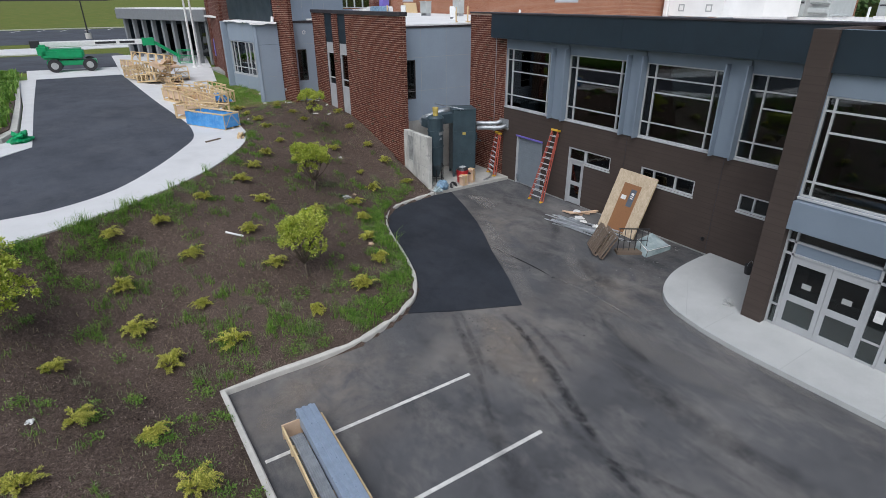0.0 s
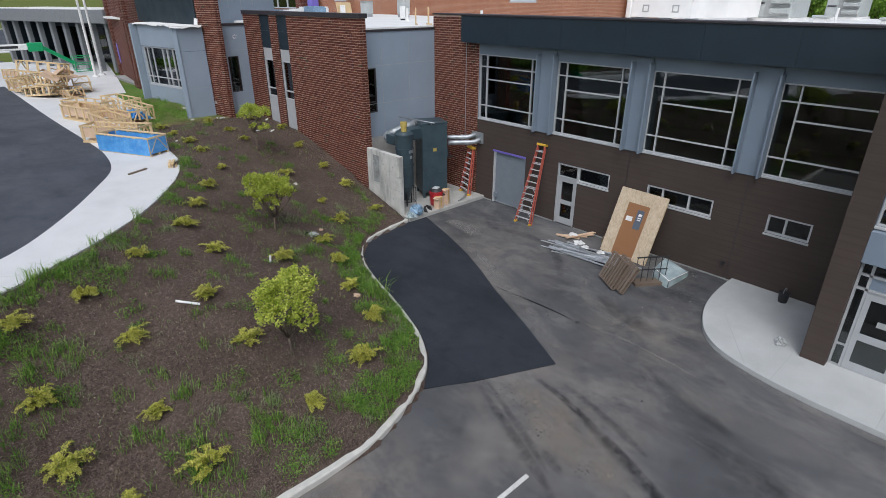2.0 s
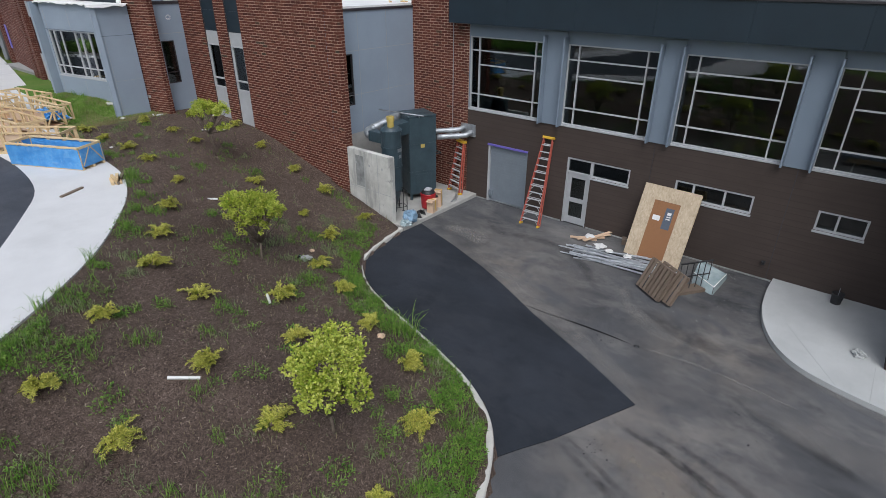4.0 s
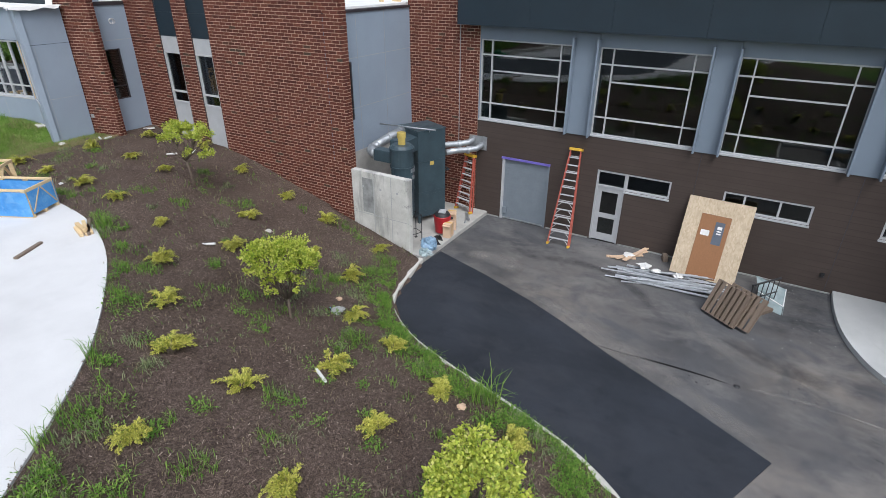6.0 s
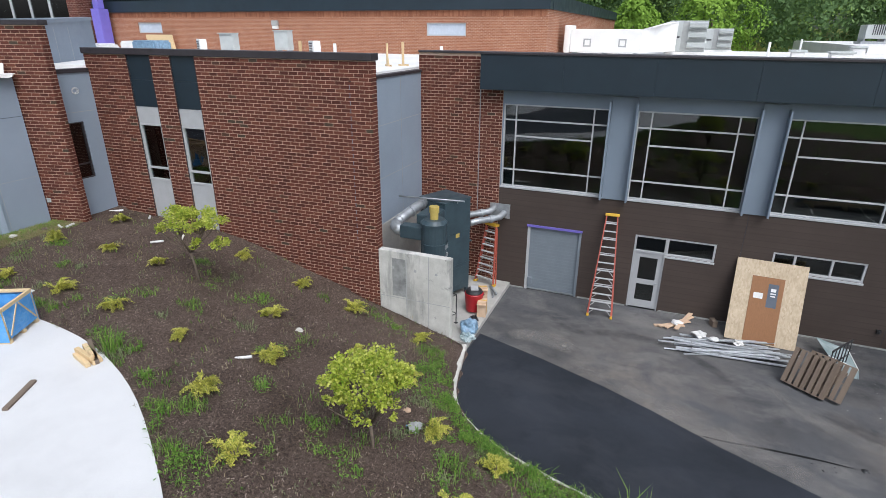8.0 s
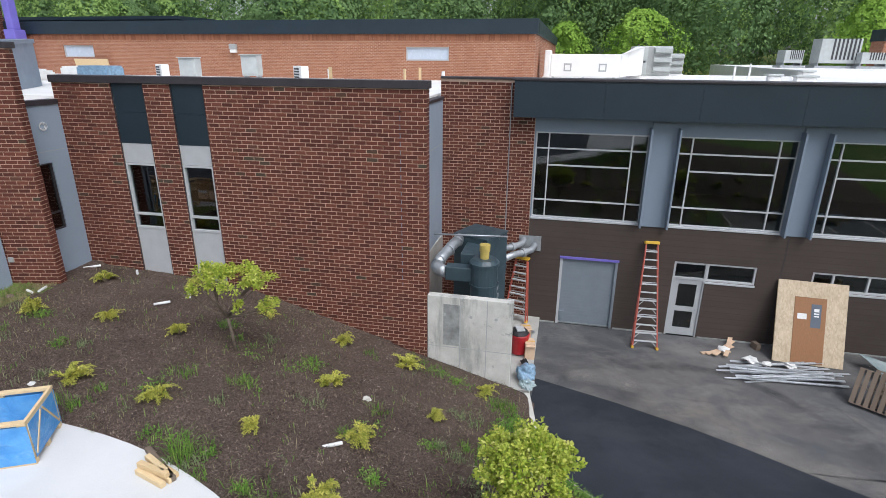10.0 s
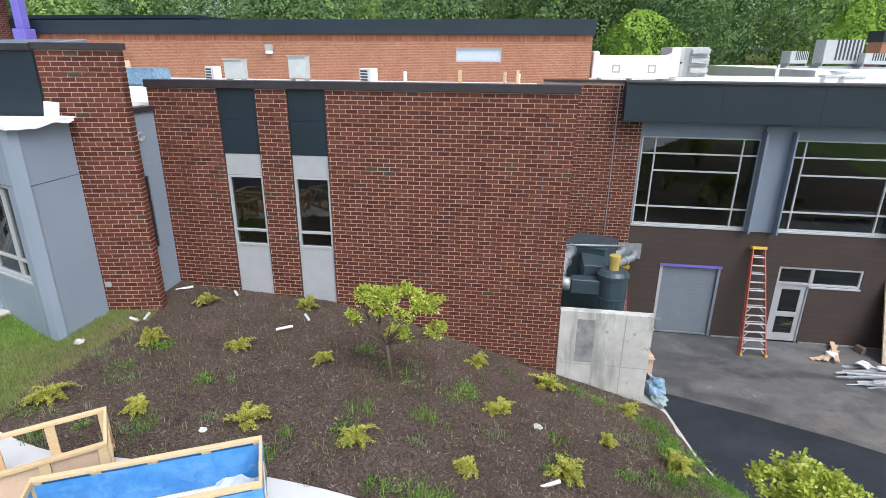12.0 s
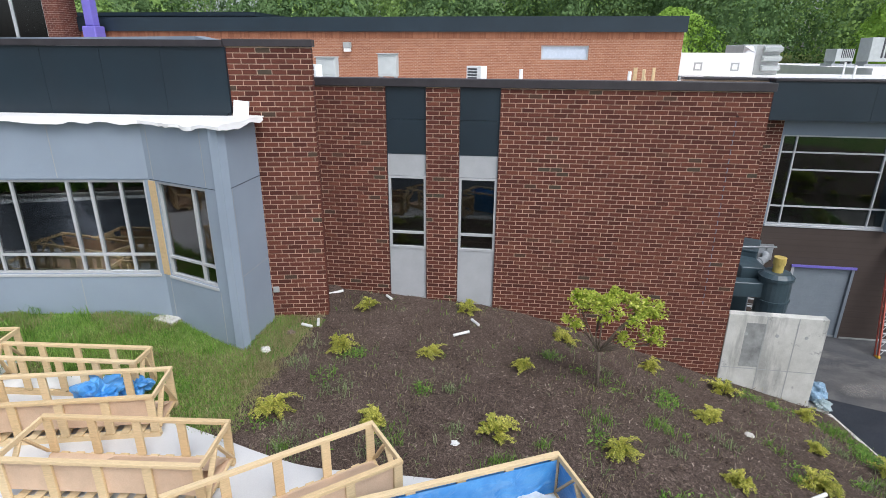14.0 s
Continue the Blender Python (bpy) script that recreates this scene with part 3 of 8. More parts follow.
def build_ground():
    xs = [-900, -400, -200, -110, -60, -36, -24, -18, -14] + [-12 + 0.2 * i for i in range(134)] + [15.5, 18, 22, 30, 45, 70, 85, 100, 120, 160, 230, 400, 900]
    ys = [-900, -300, -120, -60, -30, -12, -4, 0] + [2 + 0.2 * i for i in range(185)] + [40, 44, 52, 64, 84, 100, 130, 170, 230, 300, 420, 900]
    verts = [(x, y, ground_z(x, y)) for y in ys for x in xs]
    nx = len(xs)
    faces = [(j * nx + i, j * nx + i + 1, (j + 1) * nx + i + 1, (j + 1) * nx + i) for j in range(len(ys) - 1) for i in range(nx - 1)]
    ob = raw("ground", verts, faces, M_MULCH, smooth=True)
    ob.data.materials.append(M_LAWN)
    ob.data.materials.append(M_FARLAWN)
    mats = []
    for f in faces:
        x = sum(verts[i][0] for i in f) / 4
        y = sum(verts[i][1] for i in f) / 4
        if x > 11.9 and 35 < y < 36.2:
            mats.append(0)
        elif -12 < x < 15 and 1 < y < 35.2 + 0.14 * (12 - max(x, 6)) + 0.06 * math.sin(x * 5.1):
            mats.append(0)
        elif y < 60 and x < 20:
            mats.append(1)
        else:
            mats.append(2)
    ob.data.polygons.foreach_set("material_index", mats)
    return tagged(ob, "dark bark mulch slope running into mown lawn", "ground", kind="structure")


build_ground()

lot = solid("road", slab([(x, y) for x, y in KERB_LINE] + [(19.6, 22.3), (19.6, -40), (1.58, -40)], -0.25, 0.0), M_LOT, "worn grey asphalt lot with dusty tyre-marked patches", "road", "structure")


def build_kerb():
    line = KERB_LINE[1:]
    line = [(1.58, -12 + 3.0 * i) for i in range(8)] + line
    inner, outer = offset(line, 0.16), line
    for (z, a, b) in ((0.17, inner, outer),):
        seg = 0
        kerb = thing("kerb", "pale cast concrete kerb along the planted slope", "kerb", kind="structure")
        i = 0
        while i < len(line) - 1:
            j = i
            run = 0.0
            while j < len(line) - 1 and run < 2.4:
                run += math.dist(line[j], line[j + 1])
                j += 1
            bm = bmesh.new()
            rows = []
            for k in range(i, j + 1):
                ix, iy = a[k]
                ox, oy = b[k]
                if k == i:
                    t = (Vector(line[k + 1]) - Vector(line[k])).normalized() * 0.006
                    ix, iy, ox, oy = ix + t.x, iy + t.y, ox + t.x, oy + t.y
                mx, my = ox + (ix - ox) * 0.18, oy + (iy - oy) * 0.18
                rows.append([bm.verts.new(p) for p in ((ix, iy, -0.2), (ix, iy, z), (mx, my, z), (ox, oy, z - 0.03), (ox, oy, -0.2))])
            for r, s in zip(rows, rows[1:]):
                for c in range(4):
                    bm.faces.new((r[c], r[c + 1], s[c + 1], s[c]))
            bm.faces.new(rows[0])
            bm.faces.new(rows[-1][::-1])
            bmesh.ops.recalc_face_normals(bm, faces=bm.faces)
            part("kerb_length", bm, M_KERB, kerb)
            i = j


build_kerb()

PATCH = [(x, y) for x, y in offset(KERB_LINE, -0.02) if y > 13.0 and x < 14.5] + [(14.4, 22.2), (15.3, 22.15), (14.62, 20.0), (13.9, 18.1), (13.3, 16.8), (12.5, 15.25), (11.6, 13.2), (10.72, 11.45), (9.6, 11.95), (8.55, 12.42), (7.9, 12.8)]
solid("road", slab(PATCH, -0.1, 0.034), M_PATCH, "fresh black asphalt patch beside the kerb", "road", "structure")

for ya, xe in ((9.50, 7.18), (6.86, 7.30), (4.2, 7.35)):
    solid("parking_line", boxes((1.70, ya - 0.05, -0.01, xe, ya + 0.05, 0.003)), M_LINE, "worn white painted parking line on asphalt", "road marking", "structure")


def strip_mark(name, pts, w, material, z, label):
    """A long stain along pts, w wide, that thins out to its rim."""
    line = smooth_line(pts, 8)
    n = len(line)
    side = offset(line, 1.0)
    verts, rim = [], []
    for i, (p, q) in enumerate(zip(line, side)):
        end = min(1.0, 3.0 * i / n, 3.0 * (n - 1 - i) / n)
        half = w / 2 * (0.35 + 0.65 * end) * (1 + 0.35 * noise.noise(Vector((p[0] * 1.1, p[1] * 1.1, z * 300))))
        for across, fade in ((-1.0, 0.0), (-0.55, 0.75), (0.0, 1.0), (0.55, 0.75), (1.0, 0.0)):
            h = half * across
            verts.append((p[0] + (q[0] - p[0]) * h, p[1] + (q[1] - p[1]) * h, z))
            rim.append(fade * min(1.0, 2 * end))
    faces = [(5 * i + k, 5 * i + k + 1, 5 * i + k + 6, 5 * i + k + 5) for i in range(n - 1) for k in range(4)]
    ob = raw(name, verts, faces, material)
    ob.data.attributes.new("rim", "FLOAT", "POINT").data.foreach_set("value", rim)
    return tagged(ob, label, "road marking", kind="structure")


RUBBER, DUST, DAMP = "dark rubber tyre mark on grey asphalt", "pale dust drift on grey asphalt", "dark damp stain on grey asphalt"
for k, (pts, w, material, label) in enumerate((
        ([(8.6, 12.35), (8.2, 11.4), (7.6, 9.9), (7.1, 8.8), (6.5, 7.6)], 0.30, M_TYREMARK, RUBBER),
        ([(8.85, 12.3), (8.4, 11.2), (7.9, 10.0), (7.5, 9.2)], 0.22, M_TYREMARK, RUBBER),
        ([(6.75, 8.3), (6.3, 7.3), (6.0, 6.3), (5.75, 5.3), (5.5, 3.5), (5.4, 0)], 0.75, M_TYREMARK, RUBBER),
        ([(9.95, 11.7), (9.75, 10.5), (9.35, 9.3), (9.0, 8.3), (8.6, 7.3), (8.2, 6.2), (7.8, 5.0), (7.6, 3.5)], 0.42, M_TYREMARK, RUBBER),
        ([(9.9, 11.7), (9.6, 10.0), (8.9, 7.9), (8.35, 6.6), (8.2, 6.0)], 0.30, M_TYREMARK, RUBBER),
        ([(8.3, 8.0), (7.95, 6.7), (7.75, 5.2), (7.7, 4.4)], 0.22, M_TYREMARK, RUBBER),
        ([(7.85, 5.5), (8.1, 4.8), (8.6, 3.6), (9.0, 2.0)], 0.30, M_TYREMARK, RUBBER),
        ([(10.2, 10.9), (10.0, 9.8), (9.7, 8.7), (9.45, 8.0)], 0.26, M_TYREMARK, RUBBER),
        ([(7.95, 9.75), (7.85, 9.4), (7.7, 9.0)], 0.36, M_TYREMARK, RUBBER),
        ([(9.24, 10.25), (9.15, 9.9), (9.0, 9.4)], 0.22, M_TYREMARK, RUBBER),
        ([(12.2, 9.4), (11.9, 8.2), (11.4, 7.0)], 0.5, M_DAMPMARK, DAMP),
        ([(12.80, 15.8), (12.81, 15.1), (12.9, 14.1), (12.95, 13.1), (12.93, 12.4)], 0.10, M_CRACK, "open dark crack across the asphalt"),
        ([(12.97, 12.3), (13.15, 10.9), (13.1, 9.6), (12.9, 8.0)], 0.16, M_PALEMARK, DUST),
        ([(9.35, 11.8), (8.95, 10.4), (8.55, 9.1), (8.3, 7.6)], 1.5, M_DUSTMARK, DUST),
        ([(8.1, 11.7), (7.3, 10.9), (6.4, 10.4), (5.6, 10.2)], 1.3, M_PALEMARK, DUST),
        ([(2.0, 10.2), (2.5, 11.0), (3.3, 11.5), (4.6, 11.9)], 1.2, M_DUSTMARK, DUST),
        ([(14.9, 19.6), (14.1, 17.6), (13.3, 16.0), (12.5, 14.3), (11.6, 12.5), (11.0, 11.2)], 0.9, M_PALEMARK, DUST),
        ([(15.6, 21.4), (15.9, 20.2), (15.4, 19.0)], 1.2, M_PALEMARK, DUST),
        ([(17.6, 20.6), (16.7, 19.4), (16.95, 18.4), (17.05, 17.3), (16.7, 16.2), (15.9, 15.2), (14.9, 14.4)], 0.55, M_DAMPMARK, DAMP),
        ([(18.9, 12.6), (18.6, 11.3), (17.6, 10.9), (16.6, 11.3), (15.8, 12.2)], 1.9, M_DAMPMARK, DAMP),
        ([(15.0, 12.9), (14.4, 11.6), (14.0, 10.2)], 1.0, M_DAMPMARK, DAMP),
        ([(15.9, 13.9), (14.9, 13.3), (14.0, 12.2), (13.7, 10.6)], 0.7, M_PALEMARK, DUST),
        ([(12.9, 9.9), (12.3, 8.3), (12.1, 6.6), (12.3, 4.6)], 1.3, M_PALEMARK, DUST),
        ([(10.9, 7.8), (10.6, 6.2), (10.5, 4.4), (10.8, 2.2)], 0.9, M_DAMPMARK, DAMP),
        ([(14.6, 8.9), (14.0, 7.4), (13.8, 5.5), (13.7, 3.0)], 0.5, M_PALEMARK, DUST))):
    strip_mark("tyre_mark" if material is M_TYREMARK else "stain", pts, w, material, 0.0042 + 0.0009 * k, label)


def crumbs():
    """Grit, splashes and torn bits lying on the lot."""
    rng = random.Random(64)
    for label, material, spots, n, size in (
            ("white paint splashes and grit beside the entrance", M_LINE, ((17.3, 10.8, 0.9), (16.0, 11.0, 1.0), (17.9, 13.2, 0.7), (18.6, 11.2, 0.4)), 34, 0.013),
            ("dark crumbs of asphalt scattered on the lot", M_TYRE, ((8.97, 11.6, 0.3), (8.8, 10.9, 0.3), (8.5, 10.1, 0.35), (8.5, 9.4, 0.3), (8.1, 8.9, 0.3), (13.2, 11.0, 0.5), (12.6, 13.2, 0.6), (12.0, 9.0, 1.2)), 110, 0.022)):
        verts, faces = [], []
        for _ in range(n):
            cx, cy, r = spots[rng.randrange(len(spots))]
            x, y, s = cx + rng.gauss(0, r * 0.6), cy + rng.gauss(0, r * 0.6), size * rng.uniform(0.4, 1.5)
            i = len(verts)
            a = rng.uniform(0, 6.28)
            ring = [(x + s * rng.uniform(0.5, 1.2) * math.cos(a + k * 1.257) * (1.6 if k % 2 else 0.8), y + s * rng.uniform(0.5, 1.2) * math.sin(a + k * 1.257)) for k in range(5)]
            verts += [(p, q, 0.0) for p, q in ring] + [(x, y, 0.006 + s * 0.25)]
            faces += [(i + k, i + (k + 1) % 5, i + 5) for k in range(5)]
        tagged(raw("grit", verts, faces, material), label, "grit", kind="stuff")


crumbs()

# raised pavement at the entrance
PAD = smooth_line([(19.19, 10.2), (18.2, 10.2), (17.0, 10.08), (16.0, 9.8), (15.15, 9.35), (14.55, 8.7), (14.22, 7.8), (14.02, 6.7), (13.95, 5.3), (13.95, 2.0)], 4) + [(13.95, -30), (19.19, -30)]
pavement = solid("pavement", slab(PAD, -0.2, 0.15), M_PAVE_ENTRY, "curved pale concrete pavement by the entrance", "pavement", "structure")
for ya in (7.2, 4.9, 2.6, 0.3, -2.0):
    part("joint", boxes((13.99, ya - 0.008, 0.14, 15.75, ya + 0.008, 0.1525)), M_STEELGREY, pavement)
part("joint", boxes((0, -0.008, 0.14, 2.7, 0.008, 0.1525)), M_STEELGREY, pavement).matrix_basis = pose(14.3, 7.9, 0, 0, 0, 33)

# upper plaza and road
ROAD_EDGE = smooth_line([(-60, 17.0), (-20, 19.2), (-8, 20.1), (-2.6, 20.46), (-1.1, 20.7), (0.55, 21.75), (2.1, 23.85), (3.65, 26.6), (4.6, 28.7), (5.0, 31.5), (5.0, 34.5), (4.75, 42.5), (4.5, 58.8)], 4)
solid("pavement", slab(PLAZA_LINE + [(12.5, 60), (16, 80), (5.5, 80), (4.5, 58.8)] + ROAD_EDGE[::-1][1:] + [(-60, 11)], 2.7, 3.0), M_PAVE, "broad new white concrete walk above the slope", "pavement", "structure")
ROAD_AREA = ROAD_EDGE + [(-1.9, 59.0), (-1.95, 44), (-1.9, 31), (-3.2, 29.3), (-8, 27.5), (-60, 25)]
solid("road", slab(ROAD_AREA, 2.7, 2.985), M_ROAD, "smooth dark asphalt drive beside the walk", "road", "structure")
solid("pavement", slab([(-2.5, 59.05), (4.49, 58.85), (4.80, 66), (-2.7, 67)], 2.7, 3.0), M_PAVE, "white concrete crossing over the drive", "pavement", "structure")
solid("road", slab([(-4.0, 67.0), (5.5, 66.0), (8.0, 73), (6.5, 84), (-30, 88), (-60, 85), (-60, 70), (-12, 66.5)], 2.7, 2.98), M_ROAD, "dark asphalt drive curving behind the lift", "road", "structure")

# ---- school buildings ----
def along(p, q, z=0.0):
    """The frame of a wall that runs from p to q in plan, with its outside on the right hand."""
    return pose(p[0], p[1], z, 0, 0, math.degrees(math.atan2(q[1] - p[1], q[0] - p[0])))


FX = 19.2                                   # plane of the long facade, which faces west
facade = pose(FX, 26.0, 0, 0, 0, WEST)      # its own x is 26 - y


def fu(y):
    return 26.0 - y


# lower brown wall with its openings, upper band
LOW_OPENINGS = [(fu(21.70), fu(19.76), 0.0, 2.58), (fu(17.98), fu(16.95), 0.0, 2.72), (fu(16.95), fu(15.46), 2.09, 2.72), (fu(13.85), fu(11.36), 2.09, 2.72), (fu(9.60), fu(8.30), 2.09, 2.72)]
WINDOWS = [(22.80, 19.27), (18.42, 15.01), (14.29, 10.88), (10.12, 7.06)]
UP_OPENINGS = [(fu(a), fu(b), 3.93, 6.80) for a, b in WINDOWS]
wall_low = solid("wall_low", holed(fu(22.85), fu(-30), -0.3, 3.85, LOW_OPENINGS, 0.0, 0.3), M_BROWN, "brown painted masonry wall of the lower storey", "wall", "structure", m=facade)
for y in (14.75, 10.42):
    part("control_joint", boxes((fu(y) - 0.012, -0.004, 0.0, fu(y) + 0.012, 0.02, 3.84)), M_COPING, wall_low)
solid("trim", boxes((fu(22.25), -0.03, 0.0, fu(21.75), -0.002, 0.05), (fu(19.7), -0.03, 0.0, fu(18.02), -0.002, 0.05), (fu(16.9), -0.03, 0.0, fu(10.25), -0.002, 0.05)), M_DAMP, "grey flashing along the foot of the brown wall", "flashing", "structure", m=facade)
wall_up = solid("wall_up", holed(fu(22.85), fu(-30), 3.852, 7.35, UP_OPENINGS, 0.02, 0.3), M_GREY, "grey metal wall between the upper windows", "wall", "structure", m=facade)
for k, (a, b) in enumerate(WINDOWS):
    w, h = a - b, 2.87
    va, vb = (0.54 if k == 3 else 0.43), w - 0.50
    glazed("window_%d" % (k + 1), "wide upper window with white bars and dark glass", facade @ pose(fu(a), 0.03, 3.93), w, h, (va, vb), ((0.815 * h, 0, w), (0.624 * h, va, vb), (0.212 * h, 0, w)), 0.042, 0.14, sill=0.06)
for k, (a, b) in enumerate(((19.27, 18.44), (15.01, 14.29), (10.88, 10.12))):
    bay_panel = solid("trim", soft(boxes((fu(a) - 0.03, -0.33, 3.86, fu(a) + 0.03, 0.015, 7.05)), 0.008), M_GREY, "upright grey metal fin beside a window", "fin", "structure", m=facade)
    solid("trim", soft(boxes((fu(b) - 0.03, -0.33, 3.86, fu(b) + 0.03, 0.015, 7.05)), 0.008), M_GREY, "upright grey metal fin beside a window", "fin", "structure", m=facade)
    solid("trim", boxes((fu(a) + 0.034, -0.05, 3.86, fu(b) - 0.034, 0.015, 7.2)), M_GREY, "flat grey metal panel between two fins", "panel", "structure", m=facade)
# projecting charcoal fascia with its soffit
fascia = thing("trim", "deep charcoal metal fascia under the roof edge", "fascia", facade, kind="structure")
for ua in range(6):
    u0, u1 = fu(23.53) + ua * 2.75, fu(23.53) + (ua + 1) * 2.75 - 0.006
    part("fascia_sheet", boxes((u0, -0.51, 7.29, min(u1, fu(7.06)), -0.45, 8.40)), M_FASCIA, fascia)
part("soffit", boxes((fu(23.53) + 0.003, -0.449, 7.30, fu(7.06), 0.018, 7.347)), M_FASCIA, fascia)
part("fascia_end", boxes((fu(23.53) + 0.003, -0.449, 7.349, fu(23.53) + 0.05, -0.003, 8.398)), M_FASCIA, fascia)
part("coping", soft(boxes((fu(23.56), -0.55, 8.402, fu(-30), 0.35, 8.47)), 0.008), M_COPING, fascia)
part("coping", soft(boxes((fu(26.0), -0.06, 8.402, fu(23.562), 0.35, 8.47)), 0.008), M_COPING, fascia)
solid("wall_parapet", boxes((fu(23.47), 0.02, 7.352, fu(-30), 0.3, 8.40)), M_FASCIA, "charcoal parapet behind the fascia", "wall", "structure", m=facade)

# door, transom and ribbon windows of the lower wall
door = thing("door_1", "grey metal door with two dark glass lights", "door", facade @ pose(fu(17.98), 0.02, 0.0), kind="structure")
part("door_frame", boxes((0.003, 0, 0, 0.07, 0.14, 2.717), (0.98, 0, 0, 1.027, 0.14, 2.717), (0.07, 0, 2.10, 0.98, 0.14, 2.17), (0.07, 0, 2.65, 0.98, 0.14, 2.717)), M_DOORGREY, door)
leaf = part("door_leaf", holed(0.075, 0.975, 0.02, 2.095, [(0.24, 0.82, 0.30, 0.92), (0.24, 0.82, 1.10, 1.92)], 0.04, 0.085), M_DOORGREY, door)
for z0, z1 in ((0.30, 0.92), (1.10, 1.92)):
    part("pane", boxes((0.236, 0.055, z0 - 0.004, 0.824, 0.065, z1 + 0.004)), M_GLASS, leaf).visible_shadow = False
part("door_handle", rod(rod(bmesh.new(), (0.90, -0.02, 1.02), (0.90, 0.045, 1.02), 0.014), (0.90, -0.02, 1.02), (0.80, -0.02, 1.02), 0.012), M_GALV, leaf)
part("pane", boxes((0.066, 0.06, 2.166, 0.984, 0.07, 2.654)), M_GLASS, door).visible_shadow = False
glazed("window_5", "low ribbon window beside the door, white frame", facade @ pose(fu(16.95), 0.02, 2.09), 1.49, 0.63, (), (), 0.06, 0.14, sill=0.05)
glazed("window_6", "low ribbon window of three panes, white frame", facade @ pose(fu(13.85), 0.02, 2.09), 2.49, 0.63, (0.62, 1.62), (), 0.06, 0.14, sill=0.05)
glazed("window_7", "small low window of two panes, white frame", facade @ pose(fu(9.60), 0.02, 2.09), 1.30, 0.63, (0.55,), (), 0.06, 0.14, sill=0.05)

roll = thing("door_2", "closed grey roll-up door under a purple lintel", "roll-up door", facade @ pose(fu(21.70), 0.04, 0.0), kind="structure")
part("track", boxes((0.003, -0.05, 0, 0.09, 0.1, 2.577)), M_ALU, roll, "white side track")
part("track", boxes((1.85, -0.05, 0, 1.937, 0.1, 2.577)), M_ROLL, roll)
part("lintel", boxes((-0.02, -0.10, 2.515, 1.96, -0.052, 2.59)), M_PURPLE, roll, "purple painted lintel strip")
for i in range(20):
    part("slat", soft(boxes((0.092, 0.03, 0.06 + i * 0.1255, 1.848, 0.065, 0.06 + i * 0.1255 + 0.1245)), 0.0025), M_ROLL, roll)
part("bottom_bar", boxes((0.092, 0.0, 0.005, 1.848, 0.07, 0.057)), M_GALV, roll)
part("latch_box", boxes((0.10, -0.08, 0.25, 0.28, 0.028, 0.5)), M_ROLL, roll)

# projecting entrance bay
PX = 15.8
solid("pillar", soft(boxes((PX, 6.44, -0.1, PX + 0.62, 7.04, 8.40)), 0.01), M_BROWN, "tall brown masonry pillar at the entrance", "pillar", "structure")
solid("wall_entry_side", boxes((PX + 0.623, 6.74, -0.1, FX - 0.003, 7.035, 8.40)), M_BROWN, "brown masonry return wall of the entrance", "wall", "structure")
EX = 16.0
entry = pose(EX, 6.44, 0, 0, 0, WEST)
EL = 26.0
solid("wall_entry", holed(0.003, EL, 3.22, 8.40, [(0.02, 2.95, 4.16, 6.84), (3.05, 6.0, 4.16, 6.84)], 0.02, 0.3), M_GREY, "grey metal panels over the entrance doors", "wall", "structure", m=entry)
solid("trim", boxes((0.003, -0.10, 7.40, EL, 0.017, 8.399)), M_FASCIA, "charcoal metal fascia over the entrance", "fascia", "structure", m=entry)
solid("trim", soft(boxes((0.003, -0.2, 3.24, EL, 0.017, 4.06)), 0.01), M_GREY, "projecting grey metal band over the entrance doors", "panel", "structure", m=entry)
for i, u in enumerate((0.02, 3.05)):
    glazed("window_%d" % (8 + i), "tall upper window over the entrance, dark glass", entry @ pose(u, 0.04, 4.16), 2.93, 2.68, (0.24, 2.3), ((0.86 * 2.68, 0, 2.93), (0.66 * 2.68, 0.24, 2.3), (0.16 * 2.68, 0, 2.93)), 0.044, 0.14, sill=0.08)
store = thing("door_3", "grey double entrance doors with dark glass and a notice", "entrance", entry @ pose(0, 0.05, 0.15), kind="structure")
part("door_frame", boxes((0.003, 0, 0, 0.06, 0.13, 3.06), (0.003, 0, 3.0, EL, 0.13, 3.06), (0.06, 0, 2.30, 9.0, 0.13, 2.36), (0.06, 0, 2.68, 9.0, 0.13, 2.74), (0.24, 0, 0, 0.30, 0.13, 3.0), (2.36, 0, 0, 2.42, 0.13, 3.0), (2.86, 0, 0, 2.92, 0.13, 3.0), (5.0, 0, 0, 5.06, 0.13, 3.0), (5.5, 0, 0, 5.56, 0.13, 3.0)), M_DOORGREY, store)
for a, b in ((0.06, 0.24), (2.42, 2.86), (5.06, 5.5)):
    part("sidelight", boxes((a, 0.06, 0.05, b, 0.07, 2.30)), M_GLASS, store).visible_shadow = False
    part("rail", boxes((a, 0.04, 0.62, b, 0.1, 0.68), (a, 0.02, 0.0, b, 0.11, 0.05)), M_DOORGREY, store)
for a, b in ((0.06, 0.24), (0.30, 2.36), (2.42, 2.86), (2.92, 5.0), (5.06, 5.5)):
    part("transom_pane", boxes((a, 0.06, 2.74, b, 0.07, 3.0)), M_GLASS, store).visible_shadow = False
    part("transom_panel", boxes((a, 0.05, 2.36, b, 0.08, 2.68)), M_GREY if b - a > 1 else M_GLASS, store)
